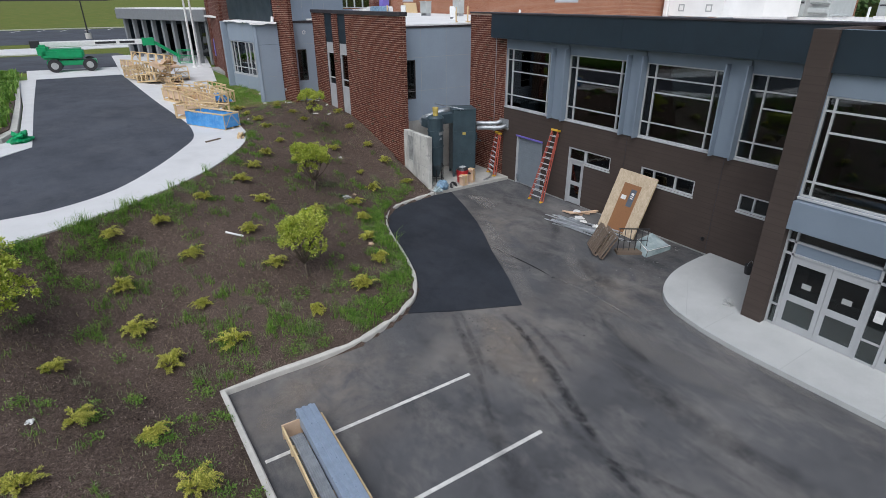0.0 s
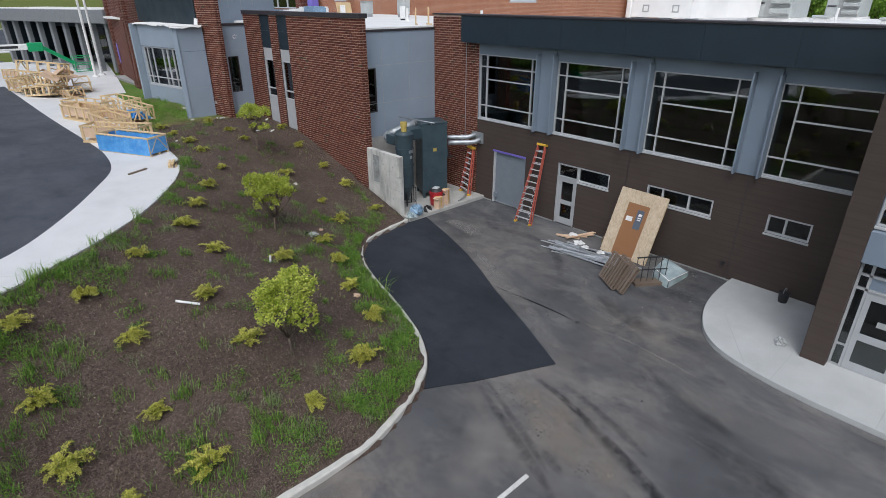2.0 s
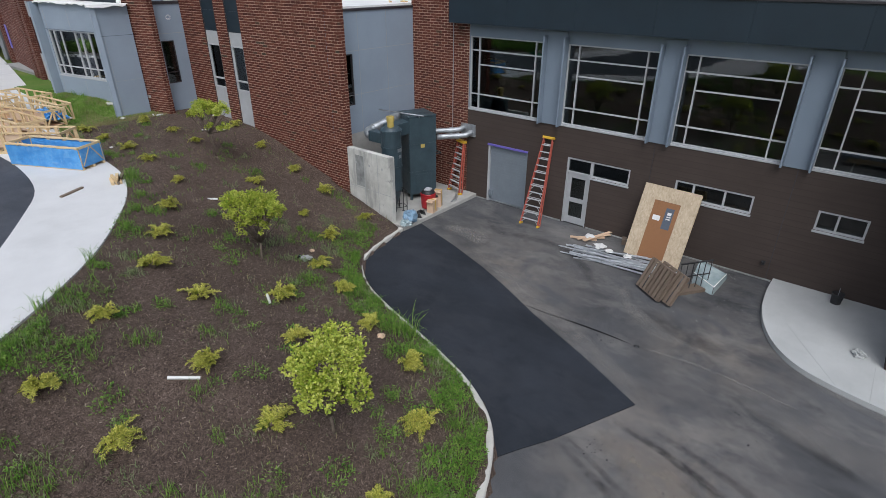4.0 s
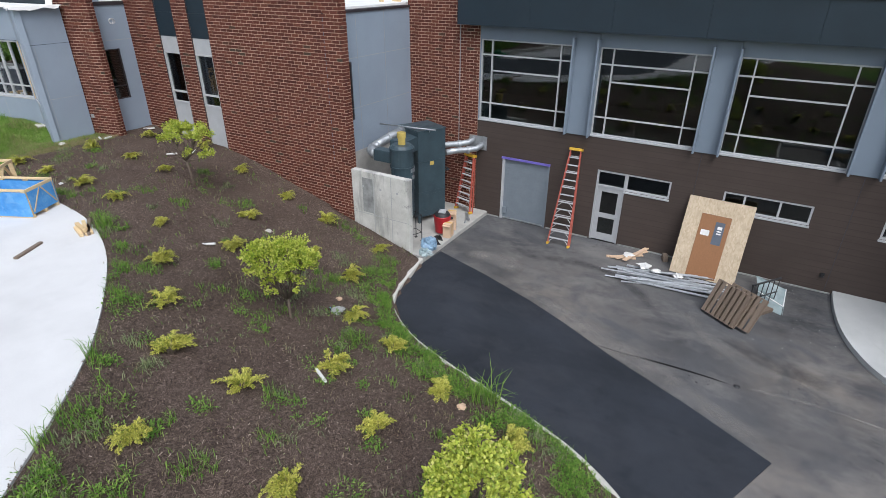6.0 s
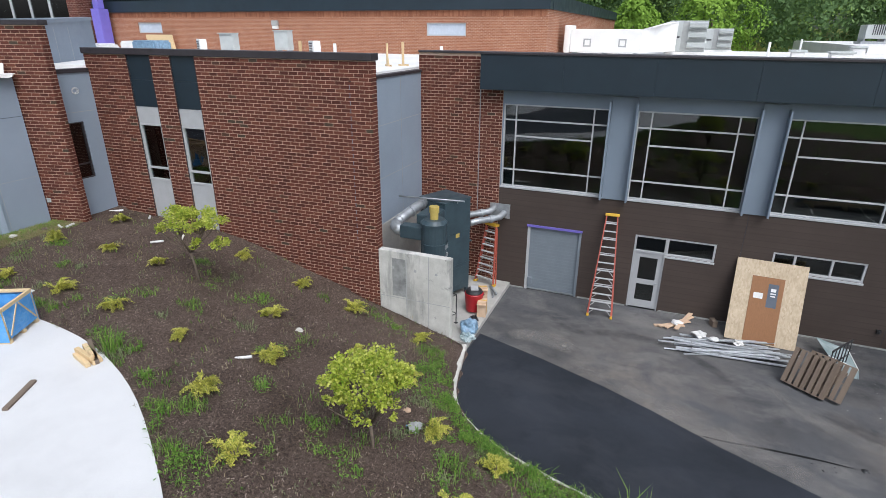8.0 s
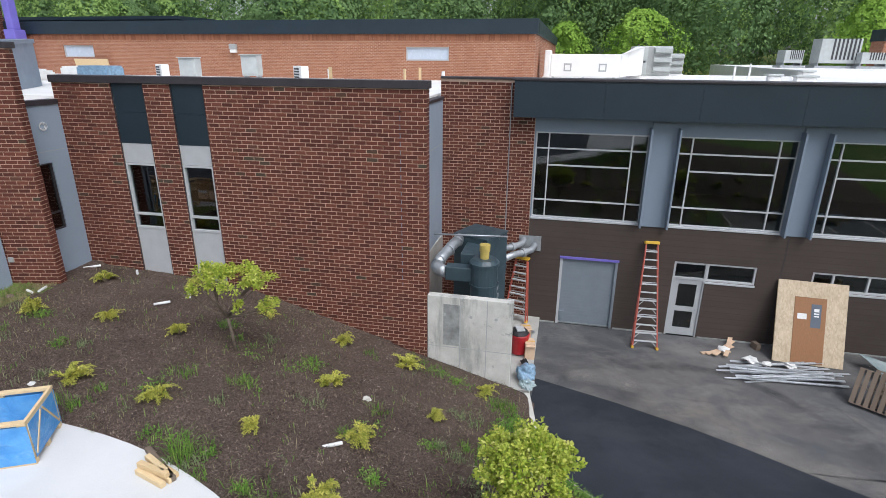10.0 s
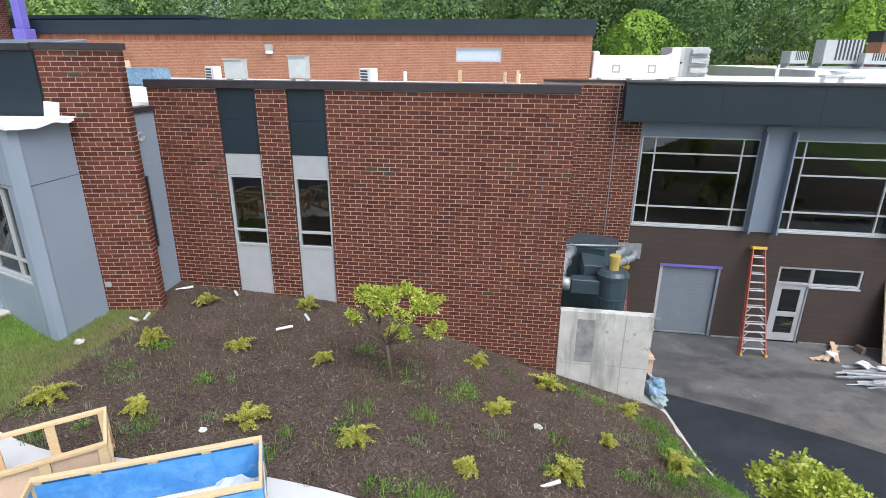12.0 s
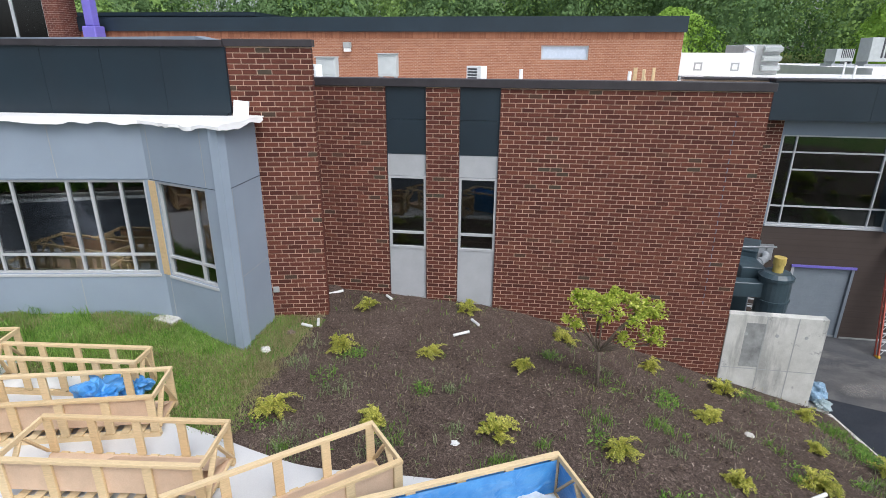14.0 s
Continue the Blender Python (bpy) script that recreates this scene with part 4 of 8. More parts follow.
for a in (0.305, 1.335, 2.925, 3.965):
    lf = part("door_leaf", holed(a, a + 1.02, 0.012, 2.295, [(a + 0.13, a + 0.89, 0.25, 0.92), (a + 0.13, a + 0.89, 1.12, 2.08)], 0.03, 0.075), M_DOORGREY, store)
    for z0, z1 in ((0.25, 0.92), (1.12, 2.08)):
        part("pane", boxes((a + 0.126, 0.045, z0 - 0.004, a + 0.894, 0.055, z1 + 0.004)), M_GLASS, lf).visible_shadow = False
    part("notice", boxes((a + 0.40, 0.040, 1.42, a + 0.64, 0.043, 1.58)), M_STEELGREY, lf, "small grey notice")
part("notice", boxes((2.52, 0.054, 1.25, 2.74, 0.057, 1.58)), M_WHITEPAINT, store, "white paper notice")
solid("wall_entry_far", boxes((9.0, 0.05, 0.0, EL, 0.3, 3.22)), M_BROWN, "brown masonry beyond the entrance doors", "wall", "structure", m=entry)

# brick section beside the facade, and the grey siding wall in the corner
COURSE, BRICK_L, JOINT = 0.108, 0.305, 0.0185


def brick_rows(u0, u1, z0, z1, holes=(), shift=0, floor_at=None):
    """Stretcher bond as (u0, u1, z), cut at the openings."""
    out = []
    n0, n1 = int(round(z0 / COURSE)), int(z1 / COURSE)
    for n in range(n0, n1):
        z = n * COURSE
        u = u0 - (BRICK_L / 2 if (n + shift) % 2 else 0)
        while u < u1 - 0.02:
            a, b = max(u, u0), min(u + BRICK_L, u1)
            u += BRICK_L
            spans = [(a, b)]
            for h in holes:
                if h[2] < z + COURSE * 0.5 < h[3]:
                    nxt = []
                    for s, e in spans:
                        if e <= h[0] or s >= h[1]:
                            nxt.append((s, e))
                        else:
                            if s < h[0]:
                                nxt.append((s, h[0]))
                            if e > h[1]:
                                nxt.append((h[1], e))
                    spans = nxt
            for s, e in spans:
                if e - s > 0.024 and (floor_at is None or z + COURSE > floor_at((s + e) / 2) - 0.15):
                    out.append((s, e, z))
    return out


def brick_block(verts, faces, s, e, z, rng, turned=None):
    j = JOINT / 2
    d = rng.uniform(-0.0022, 0.0022)
    a, b, c, t = s + j, e - j, z + j, z + COURSE - j
    k = 0.004
    i = len(verts)
    pts = [(a, 0.03, c), (b, 0.03, c), (b, 0.03, t), (a, 0.03, t), (a, d + k, c), (b, d + k, c), (b, d + k, t), (a, d + k, t), (a + k, d, c + k), (b - k, d, c + k), (b - k, d, t - k), (a + k, d, t - k)]
    verts.extend(pts if turned is None else [turned @ Vector(p) for p in pts])
    for f in ((8, 9, 10, 11), (4, 5, 9, 8), (5, 6, 10, 9), (6, 7, 11, 10), (7, 4, 8, 11), (0, 1, 5, 4), (1, 2, 6, 5), (2, 3, 7, 6), (3, 0, 4, 7)):
        faces.append(tuple(i + v for v in f))


def lay_bricks(wall, rows, single=None):
    """Bricks of a wall: those that `single` picks are pieces of their own, the rest one joined mesh."""
    rng = random.Random(7)
    verts, faces = [], []
    shared = {}
    for s, e, z in rows:
        if single and single(s, e, z):
            key = round((e - s) * 50) / 50
            if key not in shared:
                v, f = [], []
                brick_block(v, f, 0.0, e - s, 0.0, rng)
                me = bpy.data.meshes.new("brick")
                me.from_pydata(v, [], f)
                me.materials.append(M_BRICK_ONE)
                shared[key] = me
            ob = new("brick", shared[key])
            ob.parent = wall
            ob.matrix_basis = Matrix.Translation((s, rng.uniform(-0.002, 0.002), z))
        else:
            brick_block(verts, faces, s, e, z, rng)
    ob = raw("brickwork", verts, faces, M_BRICK, wall)
    return tagged(ob, kind="stuff")


corner = solid("wall_corner", boxes((0.0, 0.012, -0.2, fu(22.85) - 0.003, 0.3, 8.40)), M_MORTAR, "dark red brick wall beside the glazed facade", "wall", "structure", m=facade)
grey_corner = solid("wall_grey_corner", holed(0.0, FX - 14.35, 3.05, 7.74, [(0.52, 1.25, 4.2, 6.2)], 0.0, 0.25), M_SIDING, "grey panel siding in the inner corner", "wall", "structure", m=pose(14.35, 25.93, 0))
for z in (4.6, 6.3):
    part("panel_joint", boxes((0.3, -0.003, z - 0.008, FX - 14.36, 0.01, z + 0.008)), M_STEELGREY, grey_corner)
for u in (1.6, 3.2):
    part("panel_joint", boxes((u - 0.008, -0.0035, 3.06, u + 0.008, 0.01, 7.73)), M_STEELGREY, grey_corner)
part("coping", boxes((0.0, -0.04, 7.742, FX - 14.36, 0.28, 7.83)), M_COPING, grey_corner)
glazed("window_10", "narrow dark window in the grey siding", pose(14.35 + 0.52, 25.95, 4.2), 0.73, 2.0, (), ((0.48, 0, 0.73),), 0.045, 0.1, frame_mat=M_COPING)
solid("wall_foundation", boxes((14.36, 25.90, -0.2, FX - 0.003, 26.2, 3.046)), M_CONC, "bare concrete foundation wall in the corner", "wall", "structure")
wing = solid("wall_wing", soft(boxes((14.36, 22.85, -0.3, 14.60, 25.24, 2.84)), 0.012), M_FORMED, "stained cast concrete wing wall holding the slope", "wall", "structure")
for y in (23.55, 24.3):
    part("form_joint", boxes((14.355, y - 0.012, 0.0, 14.362, y + 0.012, 2.83)), M_STEELGREY, wing)
part("form_joint", boxes((14.3555, 22.86, 1.28, 14.362, 25.2, 1.30)), M_STEELGREY, wing)
part("stain_panel", boxes((14.357, 24.32, 1.35, 14.3605, 24.78, 2.62)), M_DAMP, wing, "darker damp form panel")
for y in (23.3, 24.75, 24.0):
    bm = bmesh.new()
    bmesh.ops.create_cone(bm, cap_ends=True, segments=12, radius1=0.045, radius2=0.045, depth=0.01, matrix=pose(14.356, y, 2.3, 0, 90, 0))
    part("tie_hole", bm, M_STEELGREY, wing)
solid("equipment_pad", soft(boxes((14.4, 22.26, -0.2, FX - 0.004, 25.89, 0.16)), 0.015), M_CONC, "raised concrete pad in the corner", "pavement", "structure")

# long brick wall with two window strips
BX = 14.34
LONG_A, LONG_B = (14.03, 36.0), (14.36, 25.25)
LONG_L = math.dist(LONG_A, LONG_B)
long_wall = along(LONG_A, LONG_B)
STRIPS = [(1.89, 2.87), (3.71, 4.67)]
WALL_HOLES = [(a, b, 2.2, 8.40) for a, b in STRIPS]


def bank(u):
    return hill(BX - 0.15, 36.0 - u)


wall_long = solid("wall_long", holed(0.0, LONG_L - 0.02, 0.2, 8.40, WALL_HOLES, 0.012, 0.33), M_MORTAR, "long dark red brick wall over the mulch bank", "wall", "structure", m=long_wall)
part("coping", soft(boxes((-0.03, -0.05, 8.335, LONG_L + 0.04, 0.4, 8.525)), 0.008), M_COPING, wall_long)
for a, b in STRIPS:
    strip = thing("trim", "grey and charcoal infill panels of a window strip", "panel", long_wall @ pose(a, 0.04, 0), kind="structure")
    part("jamb", boxes((-0.0072, -0.040, 2.2, 0.0025, -0.002, 8.398), (b - a - 0.0025, -0.040, 2.2, b - a + 0.0072, -0.002, 8.398)), M_COPING, strip, "thin dark metal jamb")
    w = b - a - 0.006
    part("upper_panel", boxes((0.003, 0, 6.71, w, 0.2, 7.56), (0.003, 0, 7.566, w, 0.2, 8.398)), M_FASCIA, strip, "charcoal metal panel")
    part("pale_panel", boxes((0.003, 0.01, 6.155, w, 0.2, 6.705)), M_LIGHTPANEL, strip)
    part("pale_panel", boxes((0.003, 0.01, 2.2, w, 0.2, 4.195)), M_LIGHTPANEL, strip)
for k, (a, b) in enumerate(STRIPS):
    glazed("window_%d" % (11 + k), "narrow upright window in a brick wall, dark glass", long_wall @ pose(a + 0.003, 0.03, 4.20), b - a - 0.006, 1.95, (), ((0.44, 0, 1.04),), 0.06, 0.14)

# grey recess wall beside the pier
recess = solid("wall_recess", holed(0.45, 14.02 - 12.0, 2.5, 7.75, [(0.83, 1.44, 4.28, 6.19)], 0.0, 0.25), M_SIDING, "grey panel siding between pier and brick wall", "wall", "structure", m=pose(12.0, 35.90, 0))
part("coping", boxes((0.5, -0.04, 7.752, 14.0 - 12.0, 0.3, 7.88)), M_COPING, recess)
part("panel_joint", boxes((0.5, -0.003, 6.5, 2.0, 0.01, 6.515)), M_STEELGREY, recess)
ring = part("pipe_collar", tube(bmesh.new(), [(0.8 + 0.1 * math.cos(k * 0.6283), -0.02, 7.1 + 0.1 * math.sin(k * 0.6283)) for k in range(11)], 0.012, 5), M_STEELGREY, recess)
glazed("window_13", "narrow dark window in grey siding", pose(12.0 + 0.83, 35.93, 4.28), 0.61, 1.91, (), ((0.5, 0, 0.64),), 0.04, 0.1, frame_mat=M_COPING)

# brick pier, turned a little from the long wall
PIER_A, PIER_B = (11.86, 36.92), (12.25, 35.22)
pier_m = along(PIER_A, PIER_B)
PIER_W = math.dist(PIER_A, PIER_B)
pier = solid("wall_pier", boxes((0.0, 0.012, 2.4, PIER_W - 0.02, 0.27, 9.21)), M_MORTAR, "dark red brick pier with a charcoal coping", "wall", "structure", m=pier_m)
part("coping", soft(boxes((-0.04, -0.04, 9.20, PIER_W + 0.04, 0.34, 9.345)), 0.008), M_COPING, pier)

# faceted grey bay with ribbon windows
V0, V1, V2, V3 = (10.25, 43.3), (11.10, 38.58), (10.35, 36.44), (11.90, 36.46)
HEAD, SILL, TOP = 6.50, 4.36, 7.76


def bay_face(name, p, q, openings, label, start=0.0):
    L = math.dist(p, q)
    ob = solid(name, holed(start, L, 2.5, TOP, openings, 0.0, 0.18), M_SIDING, label, "wall", "structure", m=along(p, q))
    return ob, L


LA = math.dist(V0, V1)
bay_a, _ = bay_face("wall_bay_a", V0, V1, [(0.83, LA - 0.10, SILL, HEAD)], "grey siding bay with a ribbon window", 0.66)
LB = math.dist(V1, V2)
bay_b, _ = bay_face("wall_bay_b", V1, V2, [(0.20, LB - 0.55, SILL, HEAD)], "grey siding bay facet with a corner window")
bay_c, LC = bay_face("wall_bay_c", V2, V3, [], "grey siding return of the bay")
for ob, L, us in ((bay_a, LA, (LA - 1.9, LA - 3.9)), (bay_b, LB, (0.16, LB - 0.50)), (bay_c, LC, ())):
    for u in us:
        part("panel_joint", boxes((u - 0.008, -0.003, HEAD + 0.05, u + 0.008, 0.01, TOP - 0.01), (u - 0.008, -0.003, 2.6, u + 0.008, 0.01, SILL - 0.09)), M_STEELGREY, ob)
    part("panel_joint", boxes((0.02 if ob is not bay_a else 0.68, -0.004, HEAD + 0.02, L - 0.02, 0.01, HEAD + 0.032)), M_FASCIA, ob)
part("panel_joint", boxes((0.30, -0.003, 2.6, 0.312, 0.01, 4.6), (0.30, -0.003, 4.6, 0.312, 0.01, HEAD)), M_STEELGREY, bay_c)
part("panel_joint", boxes((0.32, -0.0035, 4.595, LC - 0.02, 0.01, 4.605)), M_STEELGREY, bay_c)
WA = LA - 0.93
glazed("window_14", "ribbon window of the grey bay, white bars", along(V0, V1) @ pose(0.83, 0.03, SILL), WA, HEAD - SILL, [LA - 0.83 - d for d in (0.66, 1.29, 1.78, 2.95, 3.55)], ((0.44, 0, WA),), 0.05, 0.12, sill=0.05)
glazed("window_15", "corner window of the grey bay, white bars", along(V1, V2) @ pose(0.20, 0.03, SILL), LB - 0.75, HEAD - SILL, (1.08,), ((0.44, 0, LB),), 0.05, 0.12, sill=0.05)
solid("trim", boxes((-0.015, -0.02, SILL, 0.192, 0.04, HEAD)), M_LUMBER, "bare timber stud at the bay's corner window", "timber", "structure", m=along(V1, V2))

# charcoal fascia over the bay and the white membrane drooping over its edge
FA, FB = (11.12, 44.6), (11.80, 36.98)
LF = math.dist(FA, FB)
bay_fascia = thing("trim", "charcoal metal fascia above the grey bay", "fascia", along(FA, FB), kind="structure")
for i in range(6):
    part("fascia_sheet", boxes((LF - (i + 1) * 1.3 + 0.006, 0.0, 7.80, LF - i * 1.3, 0.05, 9.19)), M_FASCIA, bay_fascia)
part("coping", boxes((-6, -0.05, 9.192, LF + 0.06, 0.5, 9.32)), M_COPING, bay_fascia)


def drape():
    """Loose white roof membrane, hanging unevenly over the bay's edge."""
    rim = [(10.20, 42.75), (10.95, 38.52), (10.20, 36.30), (11.75, 36.20)]
    back = [(11.25, 42.75), (11.55, 38.2), (11.7, 36.95), (11.95, 36.6)]
    verts, faces = [], []
    n = 0
    for (a, b), (c, d) in zip(zip(rim, rim[1:]), zip(back, back[1:])):
        steps = max(6, int(math.dist(a, b) / 0.12))
        for i in range(steps + 1):
            s = i / steps
            x, y = a[0] + (b[0] - a[0]) * s, a[1] + (b[1] - a[1]) * s
            u, v = c[0] + (d[0] - c[0]) * s, c[1] + (d[1] - c[1]) * s
            w = 0.06 * noise.noise(Vector((x * 2.3, y * 2.3, 0.4))) + 0.03 * noise.noise(Vector((x * 7, y * 7, 2.4)))
            o = 0.05 * noise.noise(Vector((x * 4.1, y * 4.1, 5.4)))
            verts += [(u, v, TOP + 0.06), (x + 0.12, y, TOP + 0.05 + 0.4 * w), (x + o, y, TOP + 0.01 + w), (x + o - 0.02, y - 0.02, TOP - 0.05 + 1.5 * w)]
            if n:
                k = len(verts) - 8
                faces += [(k + j, k + j + 1, k + j + 5, k + j + 4) for j in range(3)]
            n += 1
    ob = raw("roof_membrane", verts, faces, M_MEMBRANE)
    md = ob.modifiers.new("thick", "SOLIDIFY")
    md.thickness = 0.008
    return tagged(ob, "loose white roof membrane drooping over the bay's edge", "membrane")


drape()
solid("roof_membrane", soft(boxes((-0.16, -0.02, 0, 0.16, 0.02, 0.34)), 0.008), M_MEMBRANE, "white membrane flap turned up against the brick pier", "membrane", m=pose(11.66, 36.62, 7.80, -8, 6, -80))
solid("hose_bib", soft(boxes((-0.07, -0.05, -0.07, 0.07, 0.0, 0.07)), 0.01), M_STEELGREY, "small grey outlet box on the brick pier", "outlet", m=pier_m @ pose(0.55, -0.004, 3.75))
solid("wall_bay_end", boxes((0.0, 0.0, -0.5, 2.6, 0.2, 4.75)), M_SIDING, "grey siding end of the bay", "wall", "structure", m=pose(10.0, 42.68, 3.0, 0, 0, 8))
for k, (p, q) in enumerate((((12.25, 37.1), (18.70, 41.45)), ((18.70, 41.45), (21.5, 52.0)))):
    UL = math.dist(p, q)
    side, cap = boxes((0.0, 0.0, 7.75, UL, 0.2, 9.44)), boxes((-0.02, -0.05, 9.442, UL + 0.03, 0.25, 9.57))
    for v in list(side.verts) + list(cap.verts):
        if v.co.z > 9 and k == 0:
            v.co.z -= 0.27 * (1 - v.co.x / UL)
    upper_side = solid("wall_upper_side", side, M_GREY, "slate grey metal side of the raised roof", "wall", "structure", m=along(p, q))
    part("coping", cap, M_GREY, upper_side)
    for u in range(1, int(UL / 1.3)):
        part("panel_joint", boxes((u * 1.3 - 0.008, -0.004, 7.9, u * 1.3 + 0.008, 0.01, 9.14)), M_STEELGREY, upper_side)
solid("trim", boxes((11.80, 36.9, 7.86, 12.0, 37.15, 9.18)), M_FASCIA, "charcoal metal closure beside the pier", "fascia", "structure")

# rooms behind the glass, roofs
solid("floor", boxes((FX + 0.31, -30, -0.2, 29.0, 25.8, 0.02)), M_INSIDE, "dim floor of the lower storey", "floor", "structure")
solid("floor", boxes((FX + 0.31, -30, 3.3, 29.0, 25.8, 3.6)), M_INSIDE, "dim floor of the upper storey", "floor", "structure")
solid("floor", boxes((16.31, -30, 3.3, FX, 6.7, 3.6)), M_INSIDE, "dim floor over the entrance", "floor", "structure")
solid("wall_inner", boxes((25.5, -30, 0.03, 25.7, 25.8, 3.29), (25.5, -30, 3.61, 25.7, 25.8, 7.9)), M_INSIDE, "dim inner wall behind the facade windows", "wall", "structure")
solid("floor", boxes((BX + 0.34, 26.3, 2.7, 29.0, 60, 3.0)), M_INSIDE, "dim floor of the upper wing", "floor", "structure")
solid("floor", boxes((11.25, 37.0, 2.7, BX + 0.3, 43.2, 3.02), (12.3, 43.2, 2.7, BX + 0.3, 60, 3.02)), M_INSIDE, "dim floor of the bay", "floor", "structure")
solid("wall_inner", boxes((10.95, 42.4, 3.03, 14.6, 42.55, 7.58), (13.5, 37.3, 3.03, 13.65, 42.39, 7.58)), M_INSIDE, "dim inner wall behind the bay windows", "wall", "structure")
solid("wall_inner", boxes((18.5, 26.3, 3.01, 18.7, 60, 7.6)), M_INSIDE, "dim inner wall of the upper wing", "wall", "structure")
solid("wall_end", boxes((14.2, 60, 2.5, 29, 60.3, 8.0)), M_SIDING, "plain grey end wall of the wing", "wall", "structure")
solid("wall_end", boxes((FX, -30.3, 0, 60, -30, 8.4)), M_BROWN, "plain brown end wall of the wing", "wall", "structure")
solid("ceiling", boxes((BX + 0.335, 26.15, 7.7, 29.43, 60, 7.9)), M_MEMBRANE, "flat white membrane roof behind the brick wall", "roof", "structure")
solid("ceiling", boxes((11.30, 36.75, 7.6, BX + 0.33, 42.7, 7.74), (12.6, 42.7, 7.6, BX + 0.33, 60, 7.74)), M_MEMBRANE, "flat white membrane roof over the bay", "roof", "structure")
solid("ceiling", boxes((FX + 0.302, -30, 7.65, 47.0, 26.14, 7.86)), M_MEMBRANE, "broad flat white membrane roof", "roof", "structure")
solid("ceiling", boxes((47.003, -30, 7.0, 75, 5.9, 8.3)), M_MEMBRANE, "raised flat white membrane roof", "roof", "structure")
solid("ceiling", boxes((16.31, -30, 8.0, FX + 0.301, 6.73, 8.2)), M_MEMBRANE, "flat white membrane roof over the entrance", "roof", "structure")

# taller orange brick hall behind
OX = 29.44
HALL_WIN = [(30.2, 27.95, 8.84, 9.5), (51.2, 49.1, 8.84, 9.5)]
hall_m = pose(OX, 90.0, 0, 0, 0, WEST)
hall = solid("wall_hall", holed(0.0, 90 - 23.68, 7.0, 10.16, [(90 - a, 90 - b, c, d) for a, b, c, d in HALL_WIN], 0.0, 0.3), M_FARBRICK, "orange brick wall of the taller hall", "wall", "structure", m=hall_m)
rng = random.Random(3)
sold = []
for i in range(int((90 - 23.75) / 0.11)):
    box_u = i * 0.11
    sold.append((box_u + 0.006, -0.012, 9.81, box_u + 0.104, 0.01, 10.10))
tagged(part("soldier_course", boxes(*sold), M_SOLDIER, hall), kind="stuff")
part("coping", boxes((-0.1, -0.14, 10.112, 90 - 23.58, 0.5, 10.80)), M_FASCIA, hall, "deep charcoal metal coping")
solid("wall_hall_end", boxes((OX + 0.302, 23.68, 7.0, 60, 23.98, 10.16)), M_FARBRICK, "orange brick end wall of the taller hall", "wall", "structure")
solid("trim", boxes((OX + 0.52, 23.56, 10.115, 60, 24.1, 10.795)), M_FASCIA, "charcoal coping of the hall's end", "coping", "structure")
solid("ceiling", boxes((OX + 0.51, 24.12, 10.2, 60, 90, 10.5)), M_FASCIA, "dark flat roof of the hall", "roof", "structure")
for k, (a, b, c, d) in enumerate(HALL_WIN):
    glazed("window_%d" % (16 + k), "pale frosted window high in orange brick", hall_m @ pose(90 - a, 0.05, c), a - b, d - c, (), (), 0.07, 0.14, glass=M_FROST)
# lower pitched roof further back, and the small brick block to the east
solid("roof_far", boxes((36, 48.2, 10.5, 58, 88, 11.25), (35.7, 47.9, 11.25, 58.3, 88, 11.47)), M_FASCIA, "dark metal upper roof behind the hall", "roof", "structure")
solid("trim", boxes((35.9, 48.1, 10.85, 35.98, 88, 11.05)), M_FARBRICK, "orange brick band under the upper roof", "band", "structure")
solid("wall_east_block", boxes((60, -22, 8.3, 62.4, -4.9, 10.6)), M_FARBRICK, "small orange brick block on the roof", "wall", "structure")
solid("trim", boxes((59.85, -22.1, 10.602, 62.5, -4.8, 11.6)), M_FASCIA, "charcoal coping of the small brick block", "coping", "structure")

# ---- equipment corner ----
def step_ladder(m, height, label, w0=0.78, w1=0.36, steps=10):
    """A closed step ladder on its feet, leaning; own z runs up along it."""
    lad = thing("step_ladder", label, "ladder", m)
    for s in (-1, 1):
        part("rail", beam(bmesh.new(), (s * w0 / 2, 0, 0.03), (s * w1 / 2, 0, height), 0.035, 0.075, (0, 1, 0)), M_ORANGE, lad)
        part("rear_rail", beam(bmesh.new(), (s * (w0 / 2 + 0.03), 0.13, 0.03), (s * (w1 / 2), 0.10, height - 0.1), 0.028, 0.05, (0, 1, 0)), M_ORANGE, lad)
        part("foot", soft(boxes((s * w0 / 2 - 0.04, -0.06, 0.0, s * w0 / 2 + 0.04, 0.16, 0.09)), 0.01), M_LADDERYEL, lad, "yellow ladder foot")
    for i in range(1, steps + 1):
        z = i * height / (steps + 1)
        w = w0 + (w1 - w0) * z / height
        part("step", soft(boxes((-w / 2 + 0.018, -0.06, z - 0.02, w / 2 - 0.018, 0.04, z + 0.02)), 0.005), M_ALU, lad)
        if i <= steps // 2:
            for s in (-1, 1):
                part("brace", beam(bmesh.new(), (s * (w / 2 - 0.02), 0, z - 0.16), (s * (w / 2 - 0.16), 0, z - 0.015), 0.012, 0.02), M_ALU, lad)
        if i % 2 == 0:
            part("rear_bar", beam(bmesh.new(), (-w / 2, 0.115, z + 0.05), (w / 2, 0.115, z + 0.05), 0.015, 0.03), M_ALU, lad)
    part("top_cap", soft(boxes((-w1 / 2 - 0.05, -0.07, height - 0.02, w1 / 2 + 0.05, 0.15, height + 0.08)), 0.015), M_LADDERYEL, lad, "yellow plastic top cap")
    return lad


